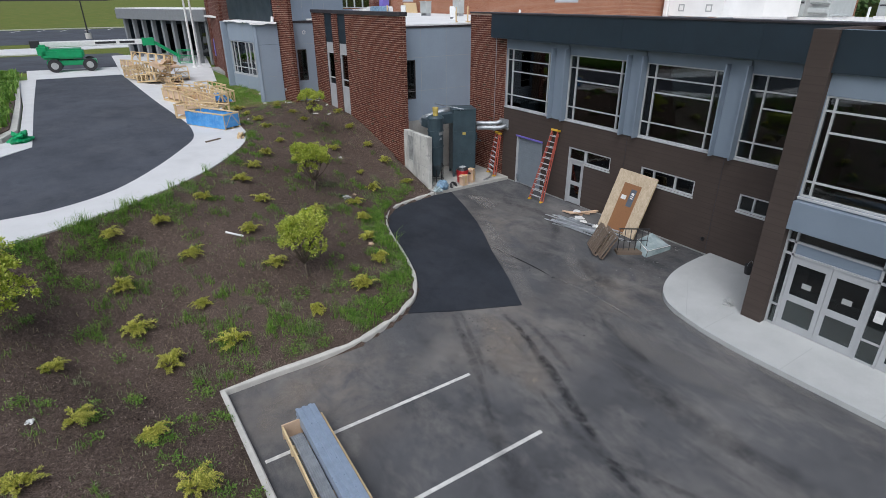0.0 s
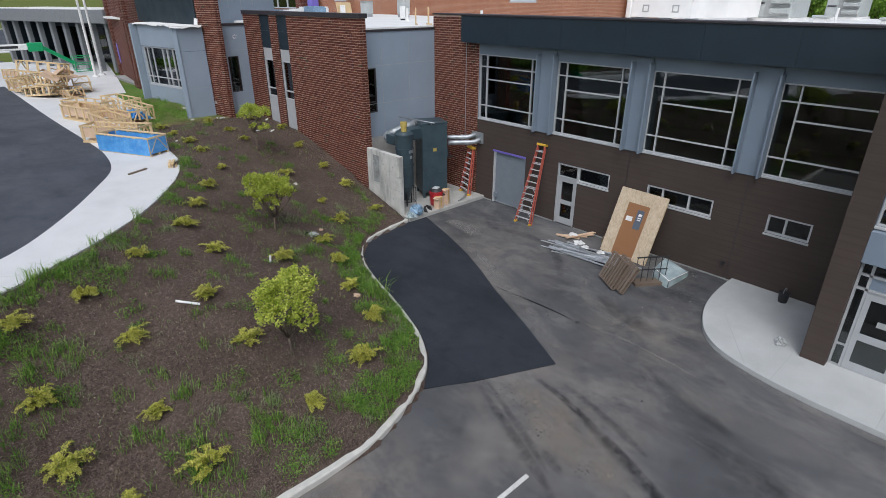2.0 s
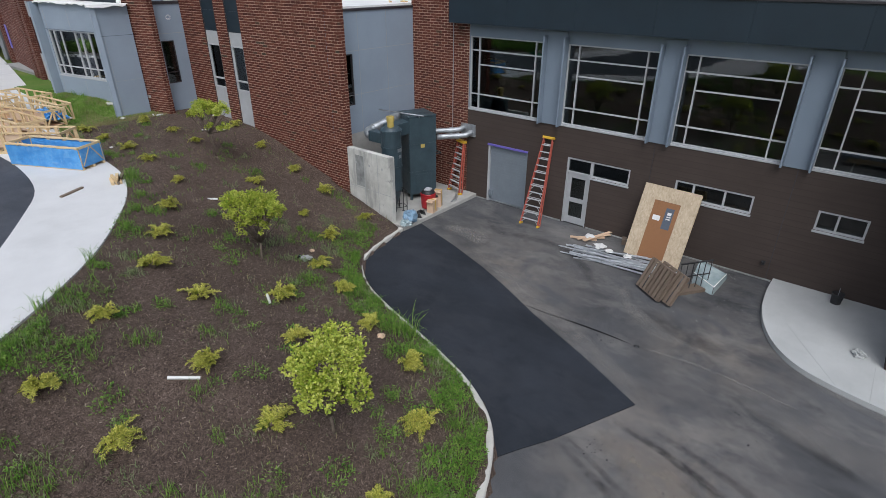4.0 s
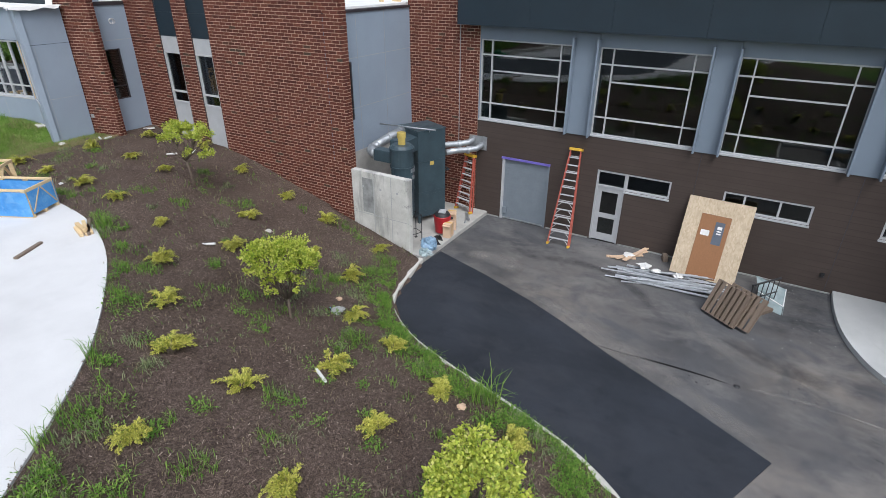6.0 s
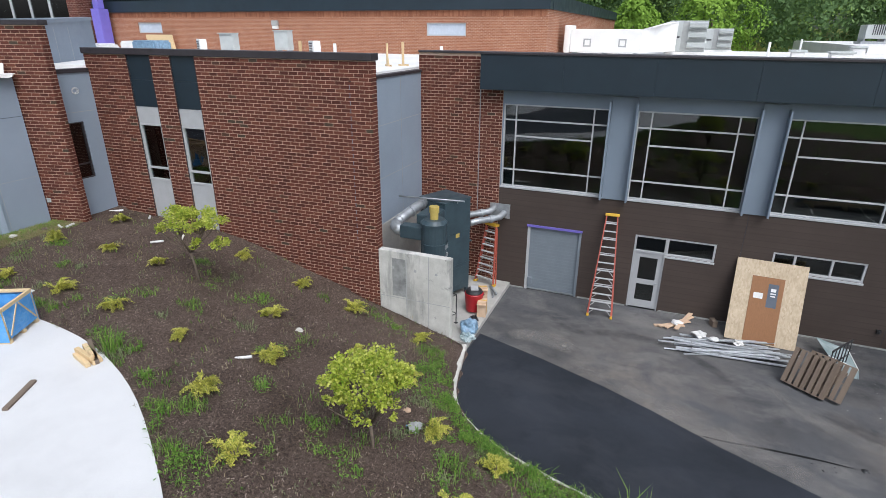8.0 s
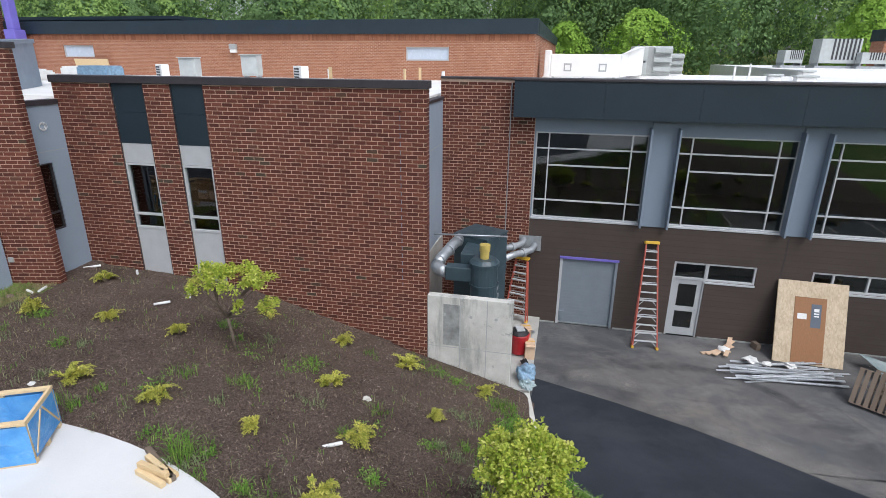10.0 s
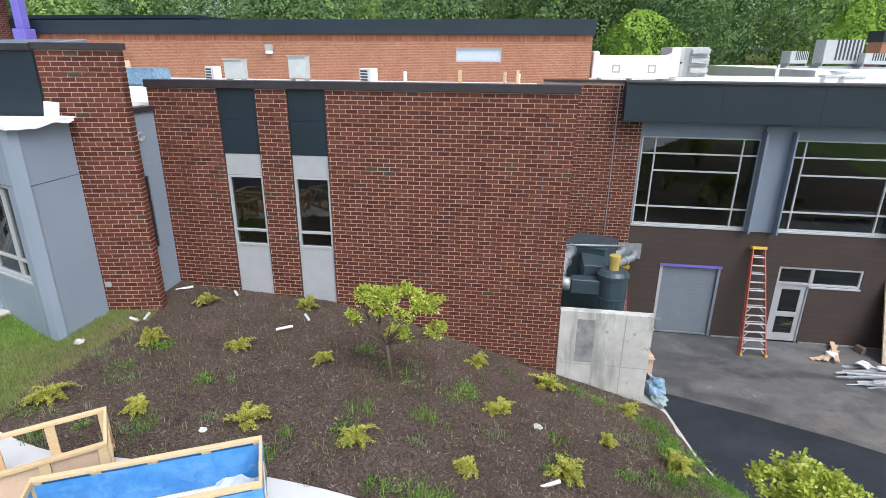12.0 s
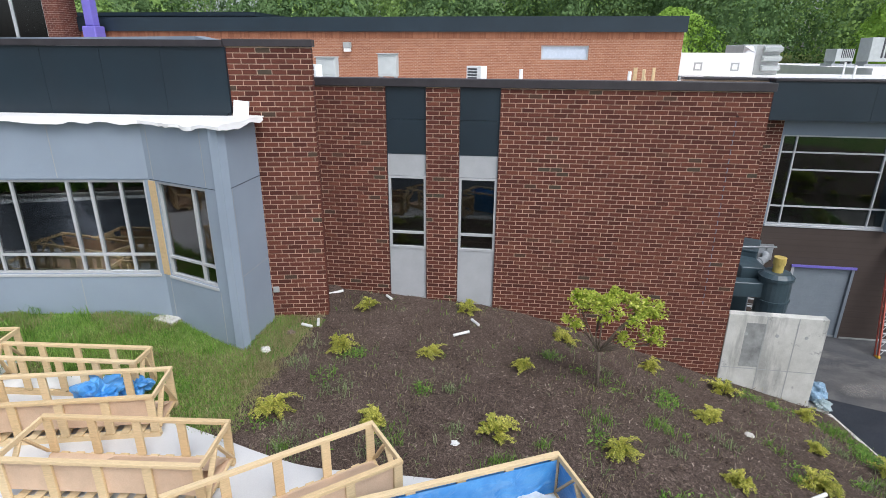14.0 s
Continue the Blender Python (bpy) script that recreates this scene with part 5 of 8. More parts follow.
lean = math.degrees(math.atan2(1.10, 3.4))
step_ladder(pose(17.95, 18.75, 0.0) @ pose(0, 0, 0, 0, 0, WEST) @ pose(0, 0, 0, -lean, 0, 2.5), 3.50, "tall orange step ladder leaning on the brown wall", steps=12)
ux, uz = Vector((-0.27, -0.96, 0)).normalized(), Vector((0.30, -0.10, 2.1)).normalized()
uy = uz.cross(ux).normalized()
stood = Matrix((uy.cross(uz), uy, uz)).transposed().to_4x4()
stood.translation = (18.62, 23.12, 0.17)
step_ladder(stood, 2.3, "orange step ladder leaning beside the duct", w0=0.82, w1=0.42, steps=8)

# dust collector: tall cabinet, drum, hood and ducts
dc = thing("dust_collector", "blue-grey steel dust collector with a drum and ducts", "machine", pose(0, 0, 0.16))
turn = pose(17.45, 24.25, 0, 0, 0, -24)
part("cabinet", soft(boxes((-0.62, -0.62, 0.25, 0.62, 0.62, 3.60)), 0.02), M_MACHINE, dc).matrix_basis = turn
for i, z in enumerate((1.25, 2.45)):
    part("flange", boxes((-0.632, -0.632, z, 0.632, 0.632, z + 0.03)), M_MACHINE, dc).matrix_basis = turn
part("roof_sheet", soft(boxes((-0.64, -0.64, 3.602, 0.64, 0.64, 3.65)), 0.01), M_MACHINE, dc).matrix_basis = turn
for s, t in ((-0.55, -0.55), (0.55, -0.55), (-0.55, 0.55), (0.55, 0.55)):
    part("leg", boxes((s - 0.05, t - 0.05, 0.0, s + 0.05, t + 0.05, 0.249)), M_MACHINE, dc).matrix_basis = turn
for y in (-0.34, 0.14):
    part("access_rail", boxes((0.66, y - 0.02, 0.3, 0.70, y + 0.02, 2.9)), M_MACHINE, dc).matrix_basis = turn
for z in (1.85, 2.6):
    part("access_hoop", boxes((0.70, -0.36, z, 1.0, -0.33, z + 0.04), (0.70, 0.13, z, 1.0, 0.16, z + 0.04), (0.97, -0.33, z, 1.0, 0.13, z + 0.04)), M_MACHINE, dc).matrix_basis = turn
part("warning_label", boxes((-0.1, -0.626, 2.3, 0.08, -0.6215, 2.45)), M_YELLOW, dc, "small yellow warning label").matrix_basis = turn
part("control_box", soft(boxes((0.622, -0.3, 1.9, 0.80, 0.02, 2.3)), 0.01), M_MACHINE, dc).matrix_basis = turn
for z in (0.45, 0.75, 1.05, 1.35, 1.65, 1.95, 2.25, 2.55):
    part("access_rung", boxes((0.622, -0.319, z, 0.68, 0.119, z + 0.035)), M_GALV, dc).matrix_basis = turn
part("access_door", soft(boxes((-0.35, -0.635, 0.5, 0.4, -0.621, 1.15)), 0.004), M_MACHINE, dc).matrix_basis = turn
drum = part("drum", rod(rod(rod(rod(bmesh.new(), (15.46, 23.83, 0.95), (15.46, 23.83, 3.32), 0.40, 24), (15.46, 23.83, 0.25), (15.46, 23.83, 0.95), 0.16, 24, 0.40), (15.46, 23.83, 2.70), (15.46, 23.83, 2.75), 0.43, 24), (15.46, 23.83, 1.9), (15.46, 23.83, 1.95), 0.43, 24), M_MACHINE, dc)
part("drum_lid", rod(rod(bmesh.new(), (15.46, 23.83, 3.321), (15.46, 23.83, 3.40), 0.44, 20), (15.46, 23.83, 3.40), (15.46, 23.83, 3.50), 0.42, 20, 0.33), M_MACHINE, drum)
part("cap", rod(rod(bmesh.new(), (15.46, 23.83, 3.50), (15.46, 23.83, 3.88), 0.13, 16), (15.46, 23.83, 3.72), (15.46, 23.83, 3.91), 0.155, 16), M_YELLOW, drum, "yellow tube cap")
part("latch", boxes((15.40, 23.42, 2.55, 15.62, 23.46, 2.75)), M_GALV, drum)
part("latch", boxes((15.45, 23.40, 2.3, 15.56, 23.45, 2.42)), M_GALV, drum)
for a in (0, 120, 240):
    x, y = 15.5 + 0.34 * math.cos(radians(a)), 23.87 + 0.34 * math.sin(radians(a))
    part("leg", rod(bmesh.new(), (x, y, 0), (x, y, 1.0), 0.03, 8), M_BLACK, dc)
part("hood", soft(boxes((15.8, 23.95, 2.95, 17.0, 24.6, 3.45)), 0.02), M_MACHINE, dc)
part("inlet", soft(boxes((15.28, 24.1, 2.78, 15.66, 24.95, 3.2)), 0.02), M_MACHINE, dc)
part("elbow", tube(bmesh.new(), [(15.47, 24.95, 2.98), (15.49, 25.12, 2.99), (15.56, 25.24, 3.03), (15.70, 25.29, 3.09)], [0.19, 0.19, 0.185, 0.18], 12), M_GALV, dc, "segmented galvanised elbow")
part("duct", tube(bmesh.new(), [(15.70, 25.29, 3.09), (16.1, 25.2, 3.2), (16.6, 25.05, 3.36), (17.1, 24.85, 3.5)], 0.17, 14), M_GALV, dc, "galvanised round duct")
for q in (0.12, 0.5, 0.85):
    a = Vector((15.70, 25.29, 3.09)).lerp(Vector((17.1, 24.85, 3.5)), q)
    part("seam_ring", rod(bmesh.new(), a, a + Vector((0.035, -0.011, 0.01)), 0.185, 14), M_GALV, dc)
for dz, y0 in ((2.62, 23.42), (2.80, 23.80)):
    part("duct", tube(bmesh.new(), [(17.9, y0 + 0.1, dz), (18.35, y0 - 0.15, dz), (18.65, y0 - 0.45, dz), (18.9, y0 - 0.72, dz + 0.03), (19.05, y0 - 0.8, dz + 0.1), (19.19, y0 - 0.8, dz + 0.12)], 0.115, 14), M_GALV, dc, "galvanised round duct")
    part("collar", rod(bmesh.new(), (18.62, y0 - 0.42, dz), (18.70, y0 - 0.5, dz), 0.15, 14), M_GALV, dc)
part("duct_plate", boxes((19.15, 22.40, 2.55, 19.19, 23.16, 3.08)), M_GALV, dc)
part("lifting_rail", tube(bmesh.new(), [(16.6, 25.6, 3.73), (16.88, 23.34, 3.73)], 0.028, 6), M_GALV, dc)
part("lifting_rail", tube(bmesh.new(), [(16.9, 23.6, 3.62), (16.88, 23.6, 3.75)], 0.022, 6), M_GALV, dc)

stand = thing("steel_stand", "small black steel frame stand on the concrete pad", "stand", pose(15.25, 23.35, 0.16, 0, 0, -25))
for x, y in ((-0.3, -0.2), (0.3, -0.2), (-0.3, 0.2), (0.3, 0.2)):
    part("leg", rod(bmesh.new(), (x, y, 0.0), (x, y, 1.05), 0.016, 6), M_BLACK, stand)
    part("foot", boxes((x - 0.05, y - 0.05, 0, x + 0.05, y + 0.05, 0.012)), M_BLACK, stand)
for z in (0.35, 1.03):
    for s in (-1, 1):
        part("cross_bar", rod(bmesh.new(), (-0.3, s * 0.2, z), (0.3, s * 0.2, z), 0.013, 6), M_BLACK, stand)
        part("cross_bar", rod(bmesh.new(), (s * 0.3, -0.2, z), (s * 0.3, 0.2, z), 0.013, 6), M_BLACK, stand)

bucket = thing("shop_vacuum", "red plastic tub vacuum with a black lid", "vacuum", pose(16.45, 22.78, 0.16, 0, 0, 20))
part("tub", soft(rod(bmesh.new(), (0, 0, 0.06), (0, 0, 0.72), 0.27, 16, 0.33), 0.02), M_RED, bucket)
part("lid", soft(rod(bmesh.new(), (0, 0, 0.722), (0, 0, 0.84), 0.31, 16, 0.24), 0.02), M_BLACK, bucket, "black motor lid")
part("filter_box", soft(boxes((-0.16, -0.14, 0.842, 0.14, 0.12, 0.90)), 0.01), M_ALU, bucket, "pale paper filter on the lid")
part("hose_port", rod(bmesh.new(), (0.2, -0.2, 0.5), (0.3, -0.33, 0.5), 0.06, 10), M_BLACK, bucket)
for i, (x, y, w, d, h, r, lab) in enumerate(((16.92, 22.62, 0.26, 0.30, 0.75, 25, "tall open cardboard box on the concrete pad"), (16.3, 22.43, 0.38, 0.30, 0.55, 10, "small brown cardboard box on the concrete pad"), (17.1, 22.9, 0.4, 0.4, 0.45, 35, "brown cardboard box behind the vacuum"))):
    cb = thing("cardboard_box", lab, "box", pose(x, y, 0.16, 0, 0, r))
    part("body", soft(boxes((-w / 2, -d / 2, 0, w / 2, d / 2, h)), 0.008), M_CARD, cb)
    part("flap", boxes((-w / 2 - 0.1, -d / 2, h - 0.06, -w / 2 - 0.004, d / 2, h - 0.05)), M_CARD, cb)
    part("tape", boxes((-0.025, -d / 2 - 0.003, h * 0.2, 0.025, d / 2 + 0.003, h + 0.003)), M_LADDERYEL, cb)
bag = thing("plastic_bag", "crumpled pale blue plastic bag by the pad's edge", "bag", pose(14.95, 22.42, 0.16))


def crumple(bm, r, squash, amount, seed):
    for v in bm.verts:
        d = noise.noise(v.co * (1.6 / r) + Vector((seed, 0, 0))) + 0.5 * noise.noise(v.co * (4.0 / r) + Vector((0, seed, 0)))
        v.co *= 1 + amount * d
        v.co.z *= squash
        v.co.z = max(v.co.z, -r * squash * 0.6)
    return bm


bm = bmesh.new()
bmesh.ops.create_icosphere(bm, subdivisions=4, radius=0.28)
part("sack", crumple(bm, 0.28, 1.1, 0.32, 2.0), M_BLUEWRAP, bag).location = (0, 0, 0.22)
bm = bmesh.new()
bmesh.ops.create_icosphere(bm, subdivisions=4, radius=0.2)
part("loose_film", crumple(bm, 0.2, 0.7, 0.7, 5.0), M_SHEET, bag, "clear crumpled film").location = (-0.32, -0.05, 0.08)
hose = thing("hose_coil", "coiled dark grey hose on the concrete pad", "hose", pose(15.62, 22.55, 0.16, 60, 0, 20))
coil = [(0.2 * math.cos(k * 0.5), 0.2 * math.sin(k * 0.5), 0.03 + 0.004 * k) for k in range(40)]
part("coil", tube(bmesh.new(), coil, 0.028, 7), M_BLACK, hose)
for i in range(4):
    tools = tagged(new("conduit_length", mesh_of("conduit_length", rod(bmesh.new(), (-0.35, 0, 0), (0.35, 0, 0), 0.03, 8), M_GALV)), "short galvanised pipe lying on the pad", "pipe", "pipes on the pad")
    tools.matrix_basis = pose(17.95 + 0.06 * i, 22.55 + 0.05 * (i % 2), 0.19 + 0.055 * (i // 2), 0, 0, 15 + 8 * i)
cond = thing("conduit", "thin white conduit running up the brick wall", "conduit", kind="structure")
part("pipe", rod(bmesh.new(), (FX - 0.02, 23.66, 2.9), (FX - 0.02, 23.66, 8.3), 0.018, 6), M_GALV, cond)
solid("tap", rod(boxes((19.10, 10.55, 0.55, 19.2, 10.66, 0.66)), (19.05, 10.6, 0.6), (19.19, 10.6, 0.6), 0.03, 8), M_BLACK, "small dark hose tap on the brown wall", "tap")

# ---- leaning board with a door in it ----
lb = math.degrees(math.atan2(1.0, 2.38))
board = thing("site_door_panel", "strand board hoarding with a brown door, leaning on the wall", "panel", pose(18.12, 14.86, 0.02) @ pose(0, 0, 0, 0, 0, WEST - 3) @ pose(0, 0, 0, -lb, 0, 0))
part("board", holed(0.0, 1.97, 0.0, 2.62, [(0.50, 1.40, 0.04, 2.12)], 0.0, 0.022), M_OSB, board)
part("top_strip", boxes((0.02, -0.006, 2.2, 1.95, -0.001, 2.61)), M_OSB, board)
dl = part("door_leaf", soft(boxes((0.503, -0.012, 0.045, 1.397, 0.03, 2.115)), 0.004), M_DOORWOOD, board, "brown oak veneer door")
part("vision_panel", boxes((0.98, -0.018, 1.18, 1.26, -0.0125, 1.92)), M_SLATE, dl, "narrow grey vision panel")
part("sticker", boxes((1.06, -0.022, 1.52, 1.20, -0.0185, 1.56), (1.06, -0.022, 1.60, 1.20, -0.0185, 1.64), (1.06, -0.022, 1.68, 1.20, -0.0185, 1.78)), M_WHITEPAINT, dl, "white marks")
part("paper", boxes((0.60, -0.018, 1.42, 0.86, -0.0125, 1.60)), M_WHITEPAINT, dl, "white paper sheet")
part("stud", boxes((0.0, 0.023, 0.0, 0.09, 0.06, 2.6), (1.88, 0.023, 0.0, 1.97, 0.06, 2.6)), M_LUMBER, board)
solid("timber_block", soft(boxes((-0.15, -0.08, 0, 0.15, 0.08, 0.22)), 0.01), M_PALLET, "short upright timber offcut beside the board", "timber", m=pose(18.85, 15.15, 0.0, 0, 0, 20))

# pile of steel studs
rng = random.Random(11)
for i in range(22):
    L, w = rng.uniform(2.3, 3.7), rng.choice((0.032, 0.045, 0.032))
    cx, cy = 17.25 + rng.uniform(-0.5, 0.75), 14.85 + rng.uniform(-0.35, 0.3)
    bm = bmesh.new()
    box(bm, -L / 2, -w, 0, L / 2, w, 0.003)
    box(bm, -L / 2, -w, 0.003, L / 2, -w + 0.003, 0.03)
    box(bm, -L / 2, w - 0.003, 0.003, L / 2, w, 0.03)
    solid("steel_stud", bm, M_STUD, "bright galvanised steel channel in a loose pile", "steel stud", group="steel stud pile", m=pose(cx, cy, 0.008 + 0.033 * (i % 5), rng.uniform(-25, 25), 0, -80 + rng.uniform(-8, 10)))
for i in range(4):
    pl = solid("timber_board", soft(boxes((-0.5 - 0.1 * i, -0.07, 0, 0.5 + 0.1 * i, 0.07, 0.035)), 0.004), M_CARD, "rough timber offcut on the asphalt", "timber", group="timber offcuts", m=pose(18.25 + 0.12 * i, 16.5 - 0.15 * i, 0.004 + 0.037 * i, 0, 0, -70 + 17 * i))
for i, (x, y, s) in enumerate(((17.75, 15.6, 0.2), (17.55, 15.2, 0.15), (17.6, 14.5, 0.14), (18.3, 16.3, 0.16))):
    bm = bmesh.new()
    bmesh.ops.create_icosphere(bm, subdivisions=2, radius=s)
    solid("plastic_wrap", crumple(bm, s, 0.3, 0.9, 3.0 * i), M_WHITEPLASTIC, "crumpled white plastic wrap on the steel pile", "wrap", m=pose(x, y, 0.17, 0, 0, 50 * i))


def pallet(m, label):
    p = thing("pallet", label, "pallet", m, group="stacked pallets")
    for i in range(7):
        part("top_board", soft(boxes((-0.6, -0.5 + i * 0.15, 0.115, 0.6, -0.5 + i * 0.15 + 0.1, 0.137)), 0.003), M_PALLET, p)
    for i in range(3):
        part("stringer", boxes((-0.6 + i * 0.58, -0.5, 0.022, -0.6 + i * 0.58 + 0.04, 0.5, 0.114)), M_PALLET, p)
    for i in range(4):
        part("bottom_board", boxes((-0.6, -0.5 + i * 0.3, 0.0, 0.6, -0.5 + i * 0.3 + 0.1, 0.021)), M_PALLET, p)
    return p


SHORT = Matrix.Diagonal((0.86, 1.08, 1.0, 1))
pallet(tilted((16.02, 12.93, 0.50), (0.36, -0.25, 0.90), (0.57, 0.82, 0.0)) @ SHORT, "weathered wooden pallet leaning on another")
pallet(tilted((15.98, 12.56, 0.50), (0.40, -0.27, 0.88), (0.54, 0.84, 0.0)) @ SHORT, "weathered wooden pallet leaning behind another")
cart = thing("steel_rack", "black steel railing section on a wooden base", "rack", pose(16.95, 12.1, 0, 0, 0, -36))
for x in (-0.55, -0.33, -0.11, 0.11, 0.33, 0.55):
    part("baluster", rod(bmesh.new(), (x, 0, 0.12), (x, 0.0, 1.0), 0.014, 6), M_BLACK, cart)
part("top_rail", beam(bmesh.new(), (-0.58, 0, 1.02), (0.58, 0, 1.02), 0.04, 0.04), M_BLACK, cart)
part("mid_rail", beam(bmesh.new(), (-0.58, 0, 0.55), (0.58, 0, 0.55), 0.03, 0.03), M_BLACK, cart)
part("base", boxes((-0.6, -0.2, 0.0, 0.6, 0.2, 0.11)), M_PALLET, cart)
cover = thing("clear_cover", "folded milky clear plastic cover lying by the wall", "plastic cover")


def plate(a, b, c, d, t=0.012):
    """A flat four-cornered sheet t thick."""
    a, b, c, d = (Vector(p) for p in (a, b, c, d))
    n = (b - a).cross(d - a).normalized() * t
    bm = bmesh.new()
    v = [bm.verts.new(p) for p in (a, b, c, d, a + n, b + n, c + n, d + n)]
    for f in ((3, 2, 1, 0), (4, 5, 6, 7), (0, 1, 5, 4), (1, 2, 6, 5), (2, 3, 7, 6), (3, 0, 4, 7)):
        bm.faces.new([v[k] for k in f])
    return bm


part("top_sheet", plate((17.42, 12.22, 0.40), (17.16, 11.52, 0.24), (18.46, 11.46, 0.16), (18.46, 12.34, 0.40)), M_SHEET, cover)
part("side_sheet", plate((17.40, 12.22, 0.40), (17.32, 12.20, 0.01), (17.04, 11.50, 0.01), (17.14, 11.52, 0.24)), M_SHEET, cover)
part("side_sheet", plate((17.15, 11.50, 0.24), (17.05, 11.48, 0.01), (18.46, 11.42, 0.01), (18.47, 11.44, 0.15)), M_SHEET, cover)
part("edge_strip", beam(beam(bmesh.new(), (17.14, 11.51, 0.255), (18.47, 11.45, 0.175), 0.02, 0.015), (17.14, 11.51, 0.255), (17.41, 12.23, 0.42), 0.02, 0.015), M_WHITEPLASTIC, cover)
# low black disc added to stand for the spot where cracks meet
solid("drain_plug", soft(rod(bmesh.new(), (0, 0, 0), (0, 0, 0.04), 0.09, 9, 0.04), 0.01), M_BLACK, "dark spot where cracks meet in the asphalt", "debris", m=pose(12.95, 12.3, 0.0))
bk = thing("bucket", "small black bucket on the entrance pavement", "bucket", pose(18.7, 8.42, 0.15))
part("pail", rod(bmesh.new(), (0, 0, 0), (0, 0, 0.34), 0.13, 14, 0.17), M_BLACK, bk)
part("handle", tube(bmesh.new(), [(0.17 * math.cos(a), 0, 0.34 + 0.15 * math.sin(a)) for a in [k * math.pi / 10 for k in range(11)]], 0.008, 5), M_GALV, bk)
bm = bmesh.new()
bmesh.ops.create_icosphere(bm, subdivisions=3, radius=0.13)
solid("plastic_wrap", crumple(bm, 0.13, 0.75, 0.9, 8.0), M_STEELGREY, "crumpled grey plastic bag on the pavement", "bag", m=pose(16.05, 7.6, 0.21))

# bundle of steel deck sheets in the parking bay, in a timber trough
bundle = thing("deck_bundle", "blue-grey steel deck sheets lying in a timber trough", "steel sheets", pose(2.62, 7.75, 0, 0, 0, 87.5))


def ribbed(x0, x1, y0, y1, ribs, rise, z):
    bm = bmesh.new()
    step = (y1 - y0) / ribs
    prof = []
    for k in range(ribs):
        o = y0 + k * step
        prof += [(o, 0.0), (o + step * 0.45, 0.0), (o + step * 0.5, rise), (o + step * 0.95, rise)]
    prof.append((y1, 0.0))
    a = [bm.verts.new((x0, y, z + h)) for y, h in prof]
    b = [bm.verts.new((x1, y, z + h)) for y, h in prof]
    c = [bm.verts.new((x0, y, z + h - 0.006)) for y, h in prof]
    d = [bm.verts.new((x1, y, z + h - 0.006)) for y, h in prof]
    n = len(prof)
    for k in range(n - 1):
        bm.faces.new((a[k], b[k], b[k + 1], a[k + 1]))
        bm.faces.new((c[k + 1], d[k + 1], d[k], c[k]))
        bm.faces.new((b[k], d[k], d[k + 1], b[k + 1]))
        bm.faces.new((c[k], a[k], a[k + 1], c[k + 1]))
    bm.faces.new((a[0], c[0], d[0], b[0]))
    bm.faces.new((b[-1], d[-1], c[-1], a[-1]))
    return bm


for i in range(7):
    part("deck_sheet", ribbed(-2.0 + 0.02 * (i % 2), 2.42 - 0.04 * (i % 3), -0.40 + 0.008 * (i % 3), 0.06, 3, 0.03, 0.24 + 0.042 * i), M_DECK, bundle)
for i in range(3):
    part("deck_sheet", ribbed(-2.1, 1.9 - 0.1 * i, 0.09, 0.36, 6, 0.02, 0.24 + 0.03 * i), M_GALV, bundle)
for x in (-1.6, 0.0, 1.6):
    part("bearer", soft(boxes((x - 0.05, -0.46, 0.0, x + 0.05, 0.46, 0.225)), 0.006), M_LUMBER, bundle)
for y in (-0.47, 0.43):
    part("side_board", soft(boxes((-2.2, y, 0.226, 2.12, y + 0.04, 0.42)), 0.004), M_LUMBER, bundle)
part("end_board", soft(boxes((2.125, -0.05, 0.03, 2.16, 0.47, 0.44)), 0.004), M_CARD, bundle)

